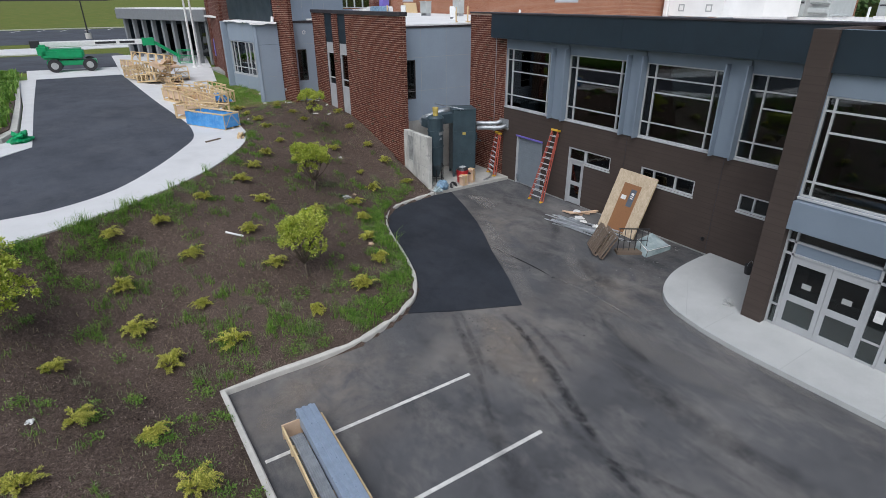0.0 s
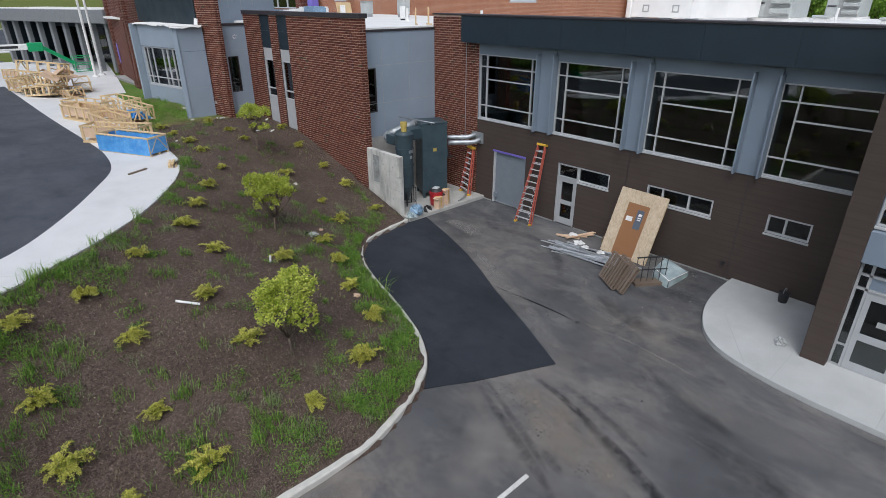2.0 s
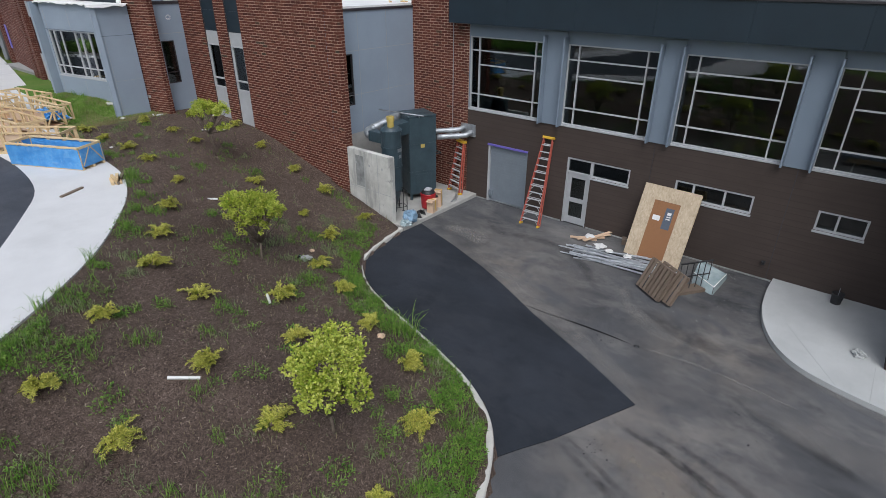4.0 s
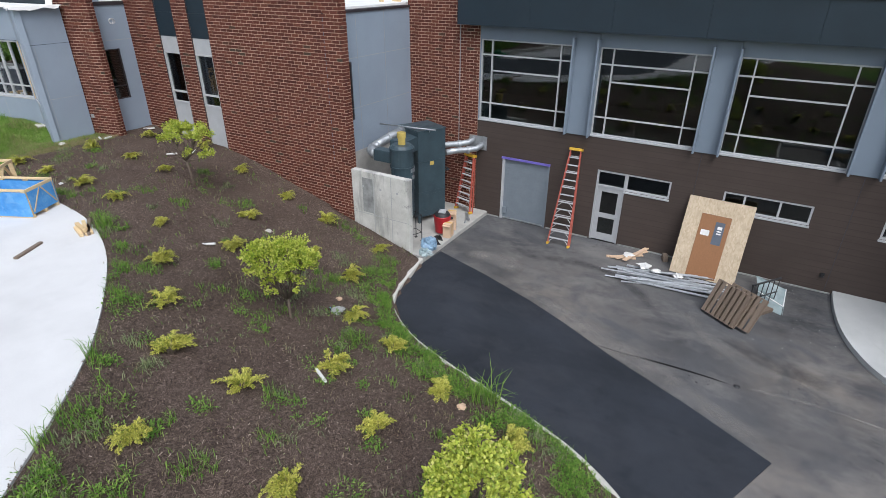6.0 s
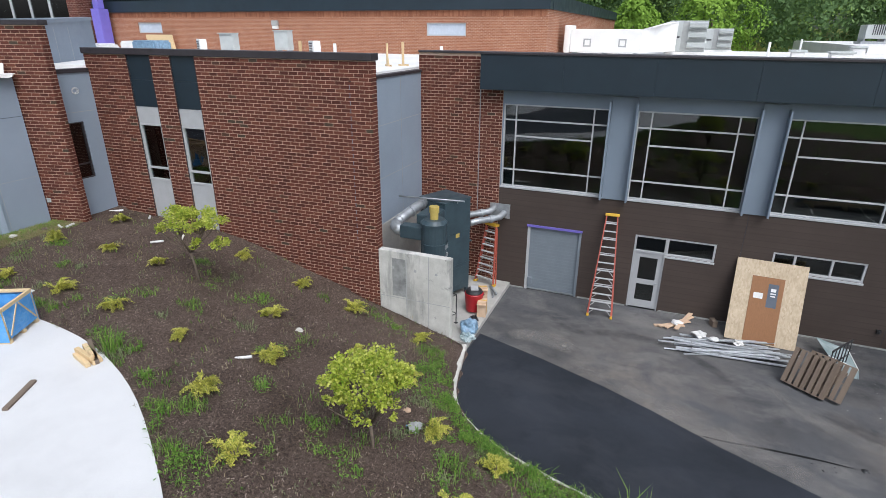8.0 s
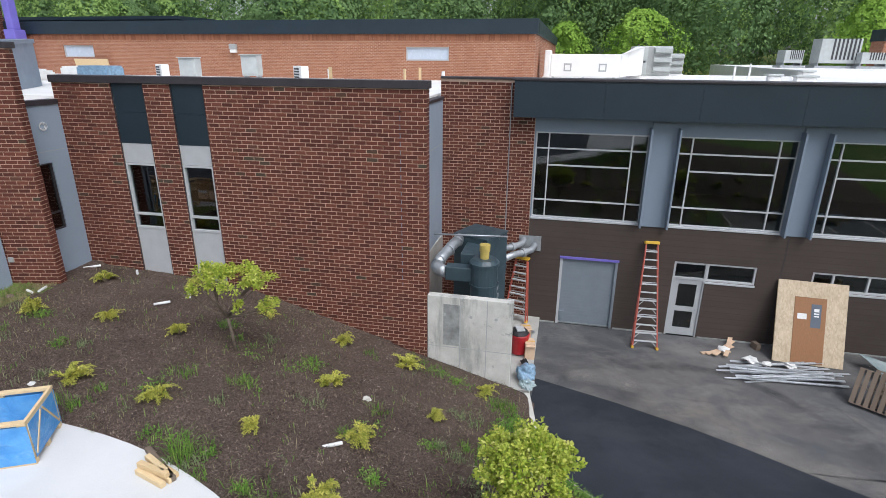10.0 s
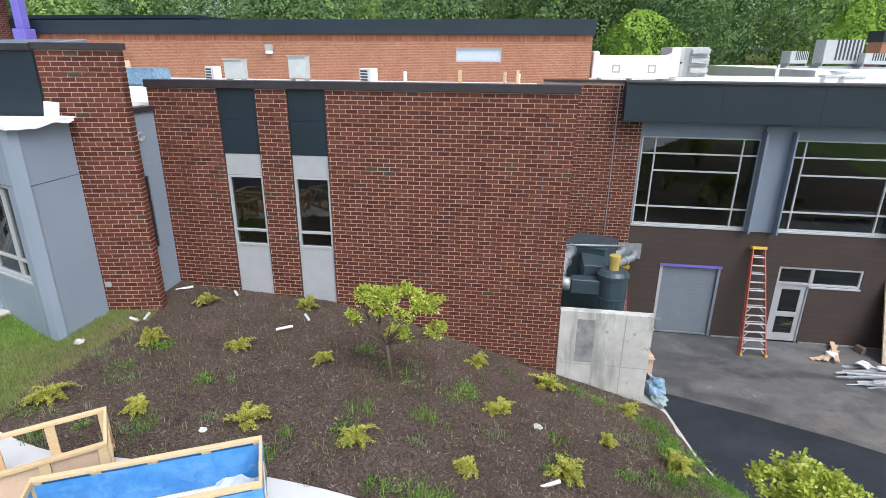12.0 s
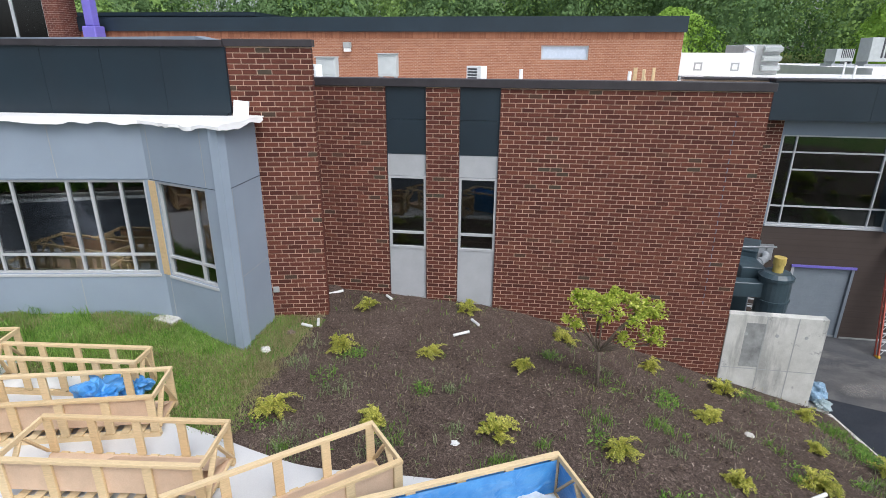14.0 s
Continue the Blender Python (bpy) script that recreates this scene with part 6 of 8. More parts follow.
# ---- crates on the upper walk ----
def crate(m, label, sides, length=2.95, depth=1.0, height=0.78, group="timber crates"):
    """An open timber crate: skid, posts, rails, panel sides. Own x along its length."""
    c = thing("timber_crate", label, "crate", m, group=group)
    t = 0.045
    for y in (0.05, depth / 2, depth - 0.05):
        part("skid", boxes((0, y - 0.045, 0, length, y + 0.045, 0.09)), M_LUMBER, c)
    for i in range(int(length / 0.24)):
        part("deck_board", boxes((0.02 + i * 0.24, 0.0, 0.091, 0.02 + i * 0.24 + 0.13, depth, 0.112)), M_LUMBER, c)
    n = 4
    for i in range(n + 1):
        x = 0.07 + i * (length - 0.14) / n
        for y in (t / 2, depth - t / 2):
            part("post", soft(boxes((x - 0.065, y - t / 2, 0.113, x + 0.065, y + t / 2, height - 0.036)), 0.004), M_LUMBER, c)
    for y in (t / 2, depth - t / 2):
        part("rail", soft(boxes((0, y - t / 2 - 0.02, height - 0.035, length, y + t / 2 + 0.02, height + 0.02)), 0.004), M_LUMBER, c)
    for x in (t / 2, length - t / 2):
        part("end_rail", soft(boxes((x - t / 2, t + 0.023, height - 0.07, x + t / 2, depth - t - 0.023, height + 0.018)), 0.004), M_LUMBER, c)
        for ya, yb in ((t + 0.03, depth / 2 - 0.03), (depth - t - 0.03, depth / 2 + 0.03)):
            part("end_brace", beam(bmesh.new(), (x, ya, 0.16), (x, yb, height - 0.075), 0.03, 0.08, (1, 0, 0)), M_LUMBER, c)
    if sides:
        for y in ((0.049, depth - 0.053) if sides is M_TARP else (depth - 0.053,)):
            part("side_sheet", boxes((0.05, y, 0.13 if sides is M_TARP else 0.24, length - 0.05, y + 0.004, height - 0.08)), sides, c)
        if sides is M_TARP:
            for x in (-0.004, length):
                part("end_sheet", boxes((x, 0.05, 0.1, x + 0.004, depth - 0.05, height - 0.06)), sides, c)
            for y in (-0.012, depth + 0.008):
                part("outer_sheet", boxes((0.0, y, 0.04, length, y + 0.004, height - 0.06)), sides, c, "blue plastic film")
    if sides is M_CARD:
        part("liner", boxes((0.06, 0.06, 0.113, length - 0.06, depth * 0.72, 0.122)), M_CARD, c)
        flap = tilted((0.1, 0.10, 0.124), (1, 0, 0), (0, 0.75, 0.35))
        bm = bmesh.new()
        box(bm, 0.0, 0.0, 0.0, length * 0.6, 0.55, 0.006, flap)
        part("loose_card", bm, M_CARD, c, "loose cardboard leaning in the crate")
    else:
        part("liner", boxes((0.06, 0.06, 0.113, length - 0.06, depth - 0.06, 0.122)), M_WHITEPLASTIC, c)
    return c


def crate_pose(corner, along_dir, z=3.0, tilt=0.0):
    """corner: the plan place of the south-east top corner; the crate runs off along along_dir, and its depth goes west."""
    a = math.degrees(math.atan2(along_dir[1], along_dir[0]))
    return pose(corner[0], corner[1], z, 0, 0, a) @ pose(0, 0, 0, tilt, 0, 0)


crate(crate_pose((7.20, 29.97), (-0.45, 0.893)), "open timber crate wrapped in blue plastic film", M_TARP)
crate(crate_pose((7.45, 32.75), (-0.64, 0.768)), "open timber crate lined with cardboard sheet", M_CARD)
crate(crate_pose((7.12, 34.9), (-0.11, 0.99)), "open timber crate with cardboard sides", M_CARD)
crate(crate_pose((8.36, 36.69), (-0.26, 0.966)), "open timber crate, empty but for cardboard", M_CARD, depth=0.9)
crate(crate_pose((8.95, 37.5), (-0.10, 0.995), 3.0), "empty open timber crate beside another", None, depth=0.55)
crate(crate_pose((9.22, 40.63), (-0.2, 0.98)), "empty open timber crate near the lawn", None)
crate(crate_pose((7.1, 39.0), (-0.3, 0.95), 3.0), "open timber crate with cardboard sides", M_CARD)
crate(crate_pose((7.9, 41.0), (-0.5, 0.87), 3.0), "open timber crate with cardboard sides", M_CARD)
rng = random.Random(21)
for i, (x, y, z, a) in enumerate(((7.9, 48.6, 3.0, 100), (6.9, 50.2, 3.0, 118), (7.6, 51.6, 3.0, 95), (6.4, 53.6, 3.0, 125), (7.2, 49.6, 3.6, 112), (6.6, 52.0, 3.65, 128), (6.5, 55.6, 3.0, 100), (8.8, 51.0, 3.0, 82), (7.7, 50.9, 4.15, 140), (5.9, 54.6, 3.6, 105))):
    crate(pose(x, y, z + 0.12, rng.uniform(-12, 12), rng.uniform(-9, 9), a), "timber crate in a loose heap with cardboard", None if i % 3 else M_CARD, rng.uniform(2.0, 2.9), rng.uniform(0.8, 1.1), rng.uniform(0.55, 0.8), group="heap of crates")
for i in range(9):
    w = rng.uniform(0.7, 1.6)
    solid("cardboard_sheet", boxes((-w / 2, -0.5, 0, w / 2, 0.5, 0.02)), M_CARD, "loose cardboard sheet thrown on the crates", "cardboard", group="loose cardboard", m=pose(6.9 + rng.uniform(-0.9, 0.9), 49.5 + i * 0.7, 4.0 + rng.uniform(-0.2, 0.5), rng.uniform(-35, 35), rng.uniform(-35, 35), rng.uniform(0, 180)))
bm = bmesh.new()
bmesh.ops.create_icosphere(bm, subdivisions=4, radius=0.36)
solid("tarp_bundle", crumple(bm, 0.36, 0.7, 0.9, 4.0), M_TARP, "crumpled blue tarp inside a crate", "tarp", m=pose(8.0, 37.95, 3.28))
bm = bmesh.new()
bmesh.ops.create_icosphere(bm, subdivisions=3, radius=0.2)
solid("tarp_bundle", crumple(bm, 0.2, 0.8, 0.8, 7.0), M_TARP, "crumpled blue tarp inside a crate", "tarp", m=pose(8.42, 37.5, 3.25))
solid("splash_block", soft(boxes((-0.28, -0.15, 0, 0.28, 0.15, 0.12)), 0.02), M_KERB, "concrete splash block at the foot of the bay", "splash block", m=pose(10.94, 38.62, 3.20, 0, 0, 80))
bm = bmesh.new()
bmesh.ops.create_icosphere(bm, subdivisions=3, radius=0.45)
solid("plastic_film", crumple(bm, 0.45, 0.25, 0.7, 9.0), M_WHITEPLASTIC, "crumpled clear film inside the blue crate", "film", m=pose(6.55, 30.2, 3.2))
for (x, y, r, L) in ((5.25, 27.55, 28, 0.85),):
    solid("timber_board", soft(boxes((-L / 2, -0.05, 0, L / 2, 0.05, 0.05)), 0.005), M_PALLET, "short grey timber offcut lying on the concrete walk", "timber", group="offcuts on the walk", m=pose(x, y, 3.002, 0, 0, r))

for x, y, z, r, L in ((6.42, 27.55, 3.002, 74, 0.62), (6.53, 27.52, 3.002, 76, 0.66), (6.64, 27.48, 3.002, 72, 0.6), (6.50, 27.55, 3.094, 79, 0.6), (6.61, 27.58, 3.094, 66, 0.55), (6.72, 27.62, 3.002, 60, 1.0)):
    solid("timber_board", soft(boxes((-L / 2, -0.045, 0, L / 2, 0.045, 0.09)), 0.006), M_LUMBER if L < 0.9 else M_PALLET, "short pine offcut in a small stack on the walk", "timber", group="offcuts on the walk", m=pose(x, y, z, 0, 0, r))

# ---- boom lift ----
lift = thing("boom_lift", "green and white boom lift with its boom lowered", "boom lift", pose(1.15, 64.8, 3.0, 0, 0, -4))
part("chassis", soft(boxes((-2.0, -0.8, 0.55, 2.0, 0.8, 1.0)), 0.06, 2), M_GREENPAINT, lift)
part("turntable", rod(bmesh.new(), (-0.6, 0, 1.0), (-0.6, 0, 1.12), 0.7, 20), M_BLACK, lift)
part("turret", soft(boxes((-2.3, -1.0, 1.13, 1.1, 1.0, 2.0)), 0.15, 2), M_GREENPAINT, lift)
part("counterweight", soft(boxes((-2.5, -1.0, 1.3, -1.6, 1.0, 2.4)), 0.2, 2), M_GREENPAINT, lift)
for x in (-1.4, 1.4):
    for y in (-1.05, 1.05):
        w = part("wheel", rod(bmesh.new(), (x, y - 0.19, 0.58), (x, y + 0.19, 0.58), 0.58, 24), M_TYRE, lift)
        part("rim", rod(bmesh.new(), (x, y - 0.205, 0.58), (x, y + 0.205, 0.58), 0.30, 16), M_STEELGREY, w)
part("boom", soft(boxes((-2.2, -0.25, 2.15, 6.2, 0.25, 2.62)), 0.04), M_WHITEPAINT, lift, "white boom")
for i in (0, 1):
    part("lettering", boxes((2.2 + i * 2.05, -0.262, 2.30, 3.95 + i * 1.6, -0.256, 2.50)), M_BLACK, lift, "black bar of lettering")
part("boom_rear", soft(boxes((-2.95, -0.3, 2.1, -2.202, 0.3, 2.75)), 0.05), M_BLACK, lift)
part("boom_head", soft(boxes((6.2, -0.3, 2.0, 7.3, 0.3, 2.7)), 0.05), M_GREENPAINT, lift)
part("jib", beam(bmesh.new(), (7.2, 0, 2.3), (9.4, 0.3, 0.8), 0.3, 0.3), M_GREENPAINT, lift)
bmr = bmesh.new()
for x in (9.2, 10.6):
    for y in (-0.9, 0.9):
        rod(bmr, (x, y, 0.2), (x, y, 1.4), 0.04, 6)
for z in (0.25, 0.8, 1.4):
    rod(bmr, (9.2, -0.9, z), (10.6, -0.9, z), 0.035, 6)
    rod(bmr, (9.2, 0.9, z), (10.6, 0.9, z), 0.035, 6)
    rod(bmr, (9.2, -0.9, z), (9.2, 0.9, z), 0.035, 6)
part("basket", bmr, M_GREENPAINT, lift)

# ---- entrance porch of the far wing ----
PA, PB = (7.6, 79.0), (13.4, 62.2)
porch_m = along(PA, PB, 3.0)
PL = math.dist(PA, PB)
porch = thing("porch", "grey porch with square columns and a deep flat roof", "porch", porch_m)
part("roof_slab", soft(boxes((-0.5, -0.6, 4.1, PL + 0.4, 5.0, 5.2)), 0.05), M_PORCH, porch)
part("roof_top", boxes((-0.4, -0.5, 5.202, PL + 0.3, 5.0, 5.28)), M_MEMBRANE, porch)
for i in range(9):
    x = 0.3 + i * (PL - 0.6) / 8
    part("column", soft(boxes((x - 0.2, -0.2, 0, x + 0.2, 0.2, 4.098)), 0.02), M_PORCH, porch)
part("back_wall", boxes((-0.5, 4.6, 0, PL + 0.4, 4.9, 4.098)), M_FASCIA, porch)
part("end_wall", boxes((-0.5, 0.5, 0, -0.25, 4.598, 4.098)), M_FASCIA, porch)
for i in range(7):
    x = 0.8 + i * 2.4
    part("dark_opening", boxes((x, 4.55, 0.1, x + 1.6, 4.598, 3.4)), M_GLASS, porch)
BA, BB = (13.45, 62.0), (11.35, 44.3)
link_m = along(BA, BB, 3.0)
LL = math.dist(BA, BB)
solid("wall_link", boxes((0.0, 0.0, -0.3, LL, 0.3, 6.2), (LL - 9, -0.25, -0.3, LL - 8, -0.003, 9.0), (LL - 7.4, -0.25, -0.3, LL - 6.6, -0.003, 9.0), (0.1, -0.2, -0.3, 1.1, -0.003, 6.1)), M_DARKBRICK, "dark red brick wall beside the porch", "wall", "structure", m=link_m)
link_holes = [(a, a + 0.55, 0.6, 4.2) for a in (LL - 6.2, LL - 4.6, LL - 2.6, LL - 1.4)]
for a, b, c, d in link_holes:
    g = thing("trim", "tall pale window strip in brick", "window", link_m @ pose(a, -0.03, 0), kind="structure")
    part("pane", boxes((0.06, 0.0, c + 1.0, 0.49, 0.02, d - 0.6)), M_GLASS, g)
    part("pale_panel", boxes((0, -0.005, c - 0.8, 0.55, 0.02, c + 0.95), (0, -0.005, d - 0.55, 0.55, 0.02, d + 0.3)), M_LIGHTPANEL, g)
solid("banner", boxes((0, 0, 0, 0.7, 0.03, 1.6)), M_PURPLE, "purple cloth banner on the brick wall", "banner", m=link_m @ pose(1.2, -0.06, 1.0))
for x, y in ((11.05, 60.4), (11.75, 61.4)):
    fp = thing("flagpole", "tall white flagpole in front of the porch", "flagpole", pose(x, y, 3.0), group="flagpoles")
    part("pole", rod(bmesh.new(), (0, 0, 0.15), (0, 0, 14), 0.11, 12, 0.06), M_WHITEPAINT, fp)
    part("base", rod(bmesh.new(), (0, 0, 0), (0, 0, 0.16), 0.3, 14, 0.2), M_WHITEPAINT, fp)

# ---- distance to the north ----
solid("road", slab([(-90, 104), (24, 109), (30, 150), (32, 158), (-120, 162)], 2.7, 3.02), M_ROAD, "far asphalt car park", "road", "structure")
for i in range(12):
    solid("parking_line", boxes((-0.16, -3.6, 0, 0.16, 3.6, 0.012)), M_LINE, "white painted line of the far car park", "road marking", "structure", m=pose(-28 + i * 4.4, 153 + i * 0.1, 3.022, 0, 0, -12))
solid("kerb", boxes((-120, 162, 2.8, 34, 162.3, 3.17)), M_KERB, "pale kerb behind the far car park", "kerb", "structure")
solid("pavement", slab([(-60, 92), (-1, 88), (3, 93), (22, 96), (22, 99), (-60, 98)], 2.75, 3.03), M_PAVE, "white concrete path by the far drive", "pavement", "structure")
lamp = thing("street_lamp", "dark slender street lamp on a concrete base", "street lamp", pose(5.4, 118, 3.0))
part("base", rod(bmesh.new(), (0, 0, 0), (0, 0, 0.95), 0.5, 14), M_KERB, lamp)
part("pole", rod(bmesh.new(), (0, 0, 0.96), (0, 0, 10), 0.12, 10, 0.08), M_BLACK, lamp)
part("head", soft(boxes((-0.2, -0.9, 10.0, 0.2, 0.3, 10.2)), 0.04), M_BLACK, lamp)
solid("pavement", slab([(-1.9, 31.0), (-1.95, 44), (-1.9, 59.0), (-3.3, 59.0), (-2.75, 50), (-2.5, 44), (-2.45, 35), (-3.0, 32.6), (-9, 30.4), (-60, 29), (-60, 25.1), (-8, 27.6), (-3.2, 29.4)], 2.7, 3.0), M_PAVE, "white concrete walk between drive and island", "pavement", "structure")
# left planting island with its kerb
ISLE = [(-3.1, 33.0), (-2.55, 35.0), (-2.6, 44), (-2.95, 56), (-3.6, 63.0), (-9, 64), (-60, 62), (-60, 30), (-9, 31)]
solid("kerb", slab(ISLE, 2.75, 3.14), M_KERB, "pale concrete kerb round the planting island", "kerb", "structure")
solid("ground", slab([(-3.4, 33.6), (-2.85, 35.2), (-2.9, 44), (-3.25, 56), (-3.9, 62.6), (-9, 63.6), (-59, 61.6), (-59, 30.5), (-9, 31.5)], 2.9, 3.2), M_MULCH, "mulched planting island beside the drive", "ground", "structure")

bm = bmesh.new()
bmesh.ops.create_icosphere(bm, subdivisions=4, radius=0.42)
solid("tarp_bundle", crumple(bm, 0.42, 0.6, 0.9, 12.0), M_GREENPAINT, "crumpled green tarp on the white walk", "tarp", m=pose(-2.35, 32.5, 3.15))

# ---- roof equipment ----
def roof_box(x, y, w, h, label, z=7.9):
    b = thing("roof_cabinet", label, "cabinet", pose(x, y, z, 0, 0, WEST))
    part("body", soft(boxes((-w / 2, -0.25, 0.2, w / 2, 0.25, 0.2 + h)), 0.02), M_UNIT, b)
    part("door", soft(boxes((-w / 2 + 0.05, -0.27, 0.3, w / 2 - 0.05, -0.252, 0.1 + h)), 0.008), M_UNIT, b)
    part("rain_hood", boxes((-w / 2 - 0.03, -0.33, 0.2 + h, w / 2 + 0.03, 0.27, 0.24 + h)), M_UNIT, b)
    for s in (-1, 1):
        part("leg", boxes((s * w * 0.4 - 0.04, -0.2, 0, s * w * 0.4 + 0.04, 0.2, 0.198)), M_GALV, b)
    return b


roof_box(26.2, 37.05, 0.85, 0.95, "grey steel cabinet on the flat roof")
roof_box(24.75, 39.4, 0.85, 0.80, "grey steel cabinet on the flat roof")


def condenser(x, y, z, s, label, turn=WEST):
    c = thing("condenser", label, "air conditioner", pose(x, y, z, 0, 0, turn))
    part("case", soft(boxes((-0.45 * s, -0.18 * s, 0.08, 0.45 * s, 0.18 * s, 0.08 + 0.75 * s)), 0.02), M_WHITEPAINT, c)
    for i in range(5):
        part("grille_slat", boxes((-0.36 * s, -0.19 * s, (0.2 + 0.12 * i) * s, 0.2 * s, -0.182 * s, (0.27 + 0.12 * i) * s)), M_DARKVENT, c, "dark grille slat")
    part("foot", boxes((-0.4 * s, -0.15 * s, 0, -0.3 * s, 0.15 * s, 0.079), (0.3 * s, -0.15 * s, 0, 0.4 * s, 0.15 * s, 0.079)), M_BLACK, c)
    return c


condenser(22.65, 32.70, 7.9, 0.9, "small white condenser unit on the flat roof", WEST - 40)
condenser(22.65, 39.25, 7.9, 0.9, "small white condenser unit on the flat roof", WEST - 35)
for x, y, h in ((21.64, 31.0, 0.68), (23.5, 26.9, 0.6)):
    vp = thing("vent_pipe", "short white vent pipe on the flat roof", "vent", pose(x, y, 7.9), group="roof vents")
    part("pipe", rod(bmesh.new(), (0, 0, 0), (0, 0, h), 0.07, 10), M_WHITEPLASTIC, vp)
    part("boot", rod(bmesh.new(), (0, 0, 0), (0, 0, 0.12), 0.18, 10, 0.08), M_MEMBRANE, vp)
wl_ = thing("wall_light", "small grey bulkhead light on orange brick", "wall light", pose(OX - 0.02, 39.95, 9.15))
part("housing", soft(boxes((-0.22, -0.2, 0.18, 0.015, 0.2, 0.46)), 0.03), M_STEELGREY, wl_)
part("lens", soft(boxes((-0.20, -0.18, 0.0, 0.01, 0.18, 0.178)), 0.03), M_WHITEPLASTIC, wl_)
rng = random.Random(5)
for i in range(9):
    w = rng.uniform(0.8, 2.2)
    solid("wrapped_package", soft(boxes((-w / 2, -0.5, 0, w / 2, 0.5, rng.uniform(0.35, 0.8))), 0.08, 2), M_WHITEPLASTIC if i % 3 else M_BLUEWRAP, "roofing sheet package wrapped in pale plastic film", "package", group="wrapped roofing packages", m=pose(17.5 + rng.uniform(-1.5, 6), 41.8 + i * 0.75, 7.9, 0, 0, rng.uniform(0, 90)))
solid("plywood_sheet", boxes((-1.13, -0.03, 0, 1.13, 0.03, 0.87)), M_LUMBER, "plywood sheet standing on the flat roof", "plywood", m=pose(29.1, 48.95, 7.9, -10, 0, 90))
# white duct and air handler
duct = thing("roof_duct", "large white insulated duct with square hatches", "duct", pose(32.2, 23.45, 8.06, 0, 0, WEST))
for x in (0.6, 2.2, 3.8):
    part("support", boxes((x - 0.05, 0.1, -0.2, x + 0.05, 1.5, 0.018)), M_GALV, duct)
part("trunk", soft(boxes((0.45, 0, 0.02, 4.05, 1.6, 1.17)), 0.04), M_MEMBRANE, duct)
part("flange", soft(boxes((0.12, -0.10, -0.02, 0.44, 1.7, 1.36)), 0.05), M_MEMBRANE, duct)
bm = bmesh.new()
vs = [bm.verts.new(p) for p in ((4.052, 0.0, 0.02), (4.052, 1.6, 0.02), (4.052, 1.6, 1.17), (4.052, 0.0, 1.17), (5.18, 5.18, 0.0), (5.7, 5.2, 0.0), (5.7, 5.2, 1.6), (5.18, 5.18, 1.6))]
for f in ((3, 2, 1, 0), (4, 5, 6, 7), (0, 1, 5, 4), (1, 2, 6, 5), (2, 3, 7, 6), (3, 0, 4, 7)):
    bm.faces.new([vs[k] for k in f])
bmesh.ops.recalc_face_normals(bm, faces=bm.faces)
part("transition", bm, M_MEMBRANE, duct)
for x in (1.35, 3.15):
    part("hatch", boxes((x - 0.2, -0.02, 0.30, x + 0.2, -0.002, 0.37), (x - 0.2, -0.02, 0.63, x + 0.2, -0.002, 0.70), (x - 0.2, -0.02, 0.371, x - 0.13, -0.002, 0.629), (x + 0.13, -0.02, 0.371, x + 0.2, -0.002, 0.629)), M_STEELGREY, duct)
def air_handler(m, label):
    """A rooftop air handler: a dark filter bank and three stacked rain hoods on its west face."""
    unit = thing("air_handler", label, "air handler", m)
    part("body", soft(boxes((-0.65, 0, 0.15, 1.45, 3.2, 1.53)), 0.03), M_UNIT, unit)
    part("curb", boxes((-0.75, -0.05, 0, 1.55, 3.3, 0.149)), M_MEMBRANE, unit)
    part("access_panel", soft(boxes((-0.6, -0.03, 0.22, 0.05, -0.002, 0.74), (-0.6, -0.03, 0.86, 0.05, -0.002, 1.48)), 0.008), M_UNIT, unit)
    part("louvre", boxes((-0.55, -0.06, 0.76, 0.0, -0.003, 0.84)), M_DARKVENT, unit, "dark louvre slot")
    part("filter_bank", boxes((0.1, -0.02, 0.2, 1.4, -0.003, 1.5)), M_STEELGREY, unit, "shaded grey filter bank")
    for i in range(3):
        bm = bmesh.new()
        z = 0.22 + i * 0.43
        vs = [bm.verts.new(p) for p in ((0.45, -0.022, z + 0.40), (1.43, -0.022, z + 0.40), (1.43, -0.42, z + 0.32), (0.45, -0.42, z + 0.32), (0.45, -0.36, z + 0.16), (1.43, -0.36, z + 0.16), (0.45, -0.022, z + 0.10), (1.43, -0.022, z + 0.10))]
        for f in ((0, 1, 2, 3), (3, 2, 5, 4), (4, 5, 7, 6), (0, 3, 4, 6), (1, 7, 5, 2)):
            bm.faces.new([vs[k] for k in f])
        bmesh.ops.recalc_face_normals(bm, faces=bm.faces)
        part("louvre_hood", bm, M_UNIT, unit)
    return unit


air_handler(pose(37.5, 17.6, 7.86, 0, 0, WEST) @ Matrix.Diagonal((1, 1, 1.22, 1)), "pale grey rooftop air handler with stacked rain hoods")
air_handler(pose(44.0, 15.6, 7.86, 0, 0, WEST) @ Matrix.Diagonal((0.88, 0.8, 0.97, 1)), "lower grey rooftop air handler with stacked rain hoods")


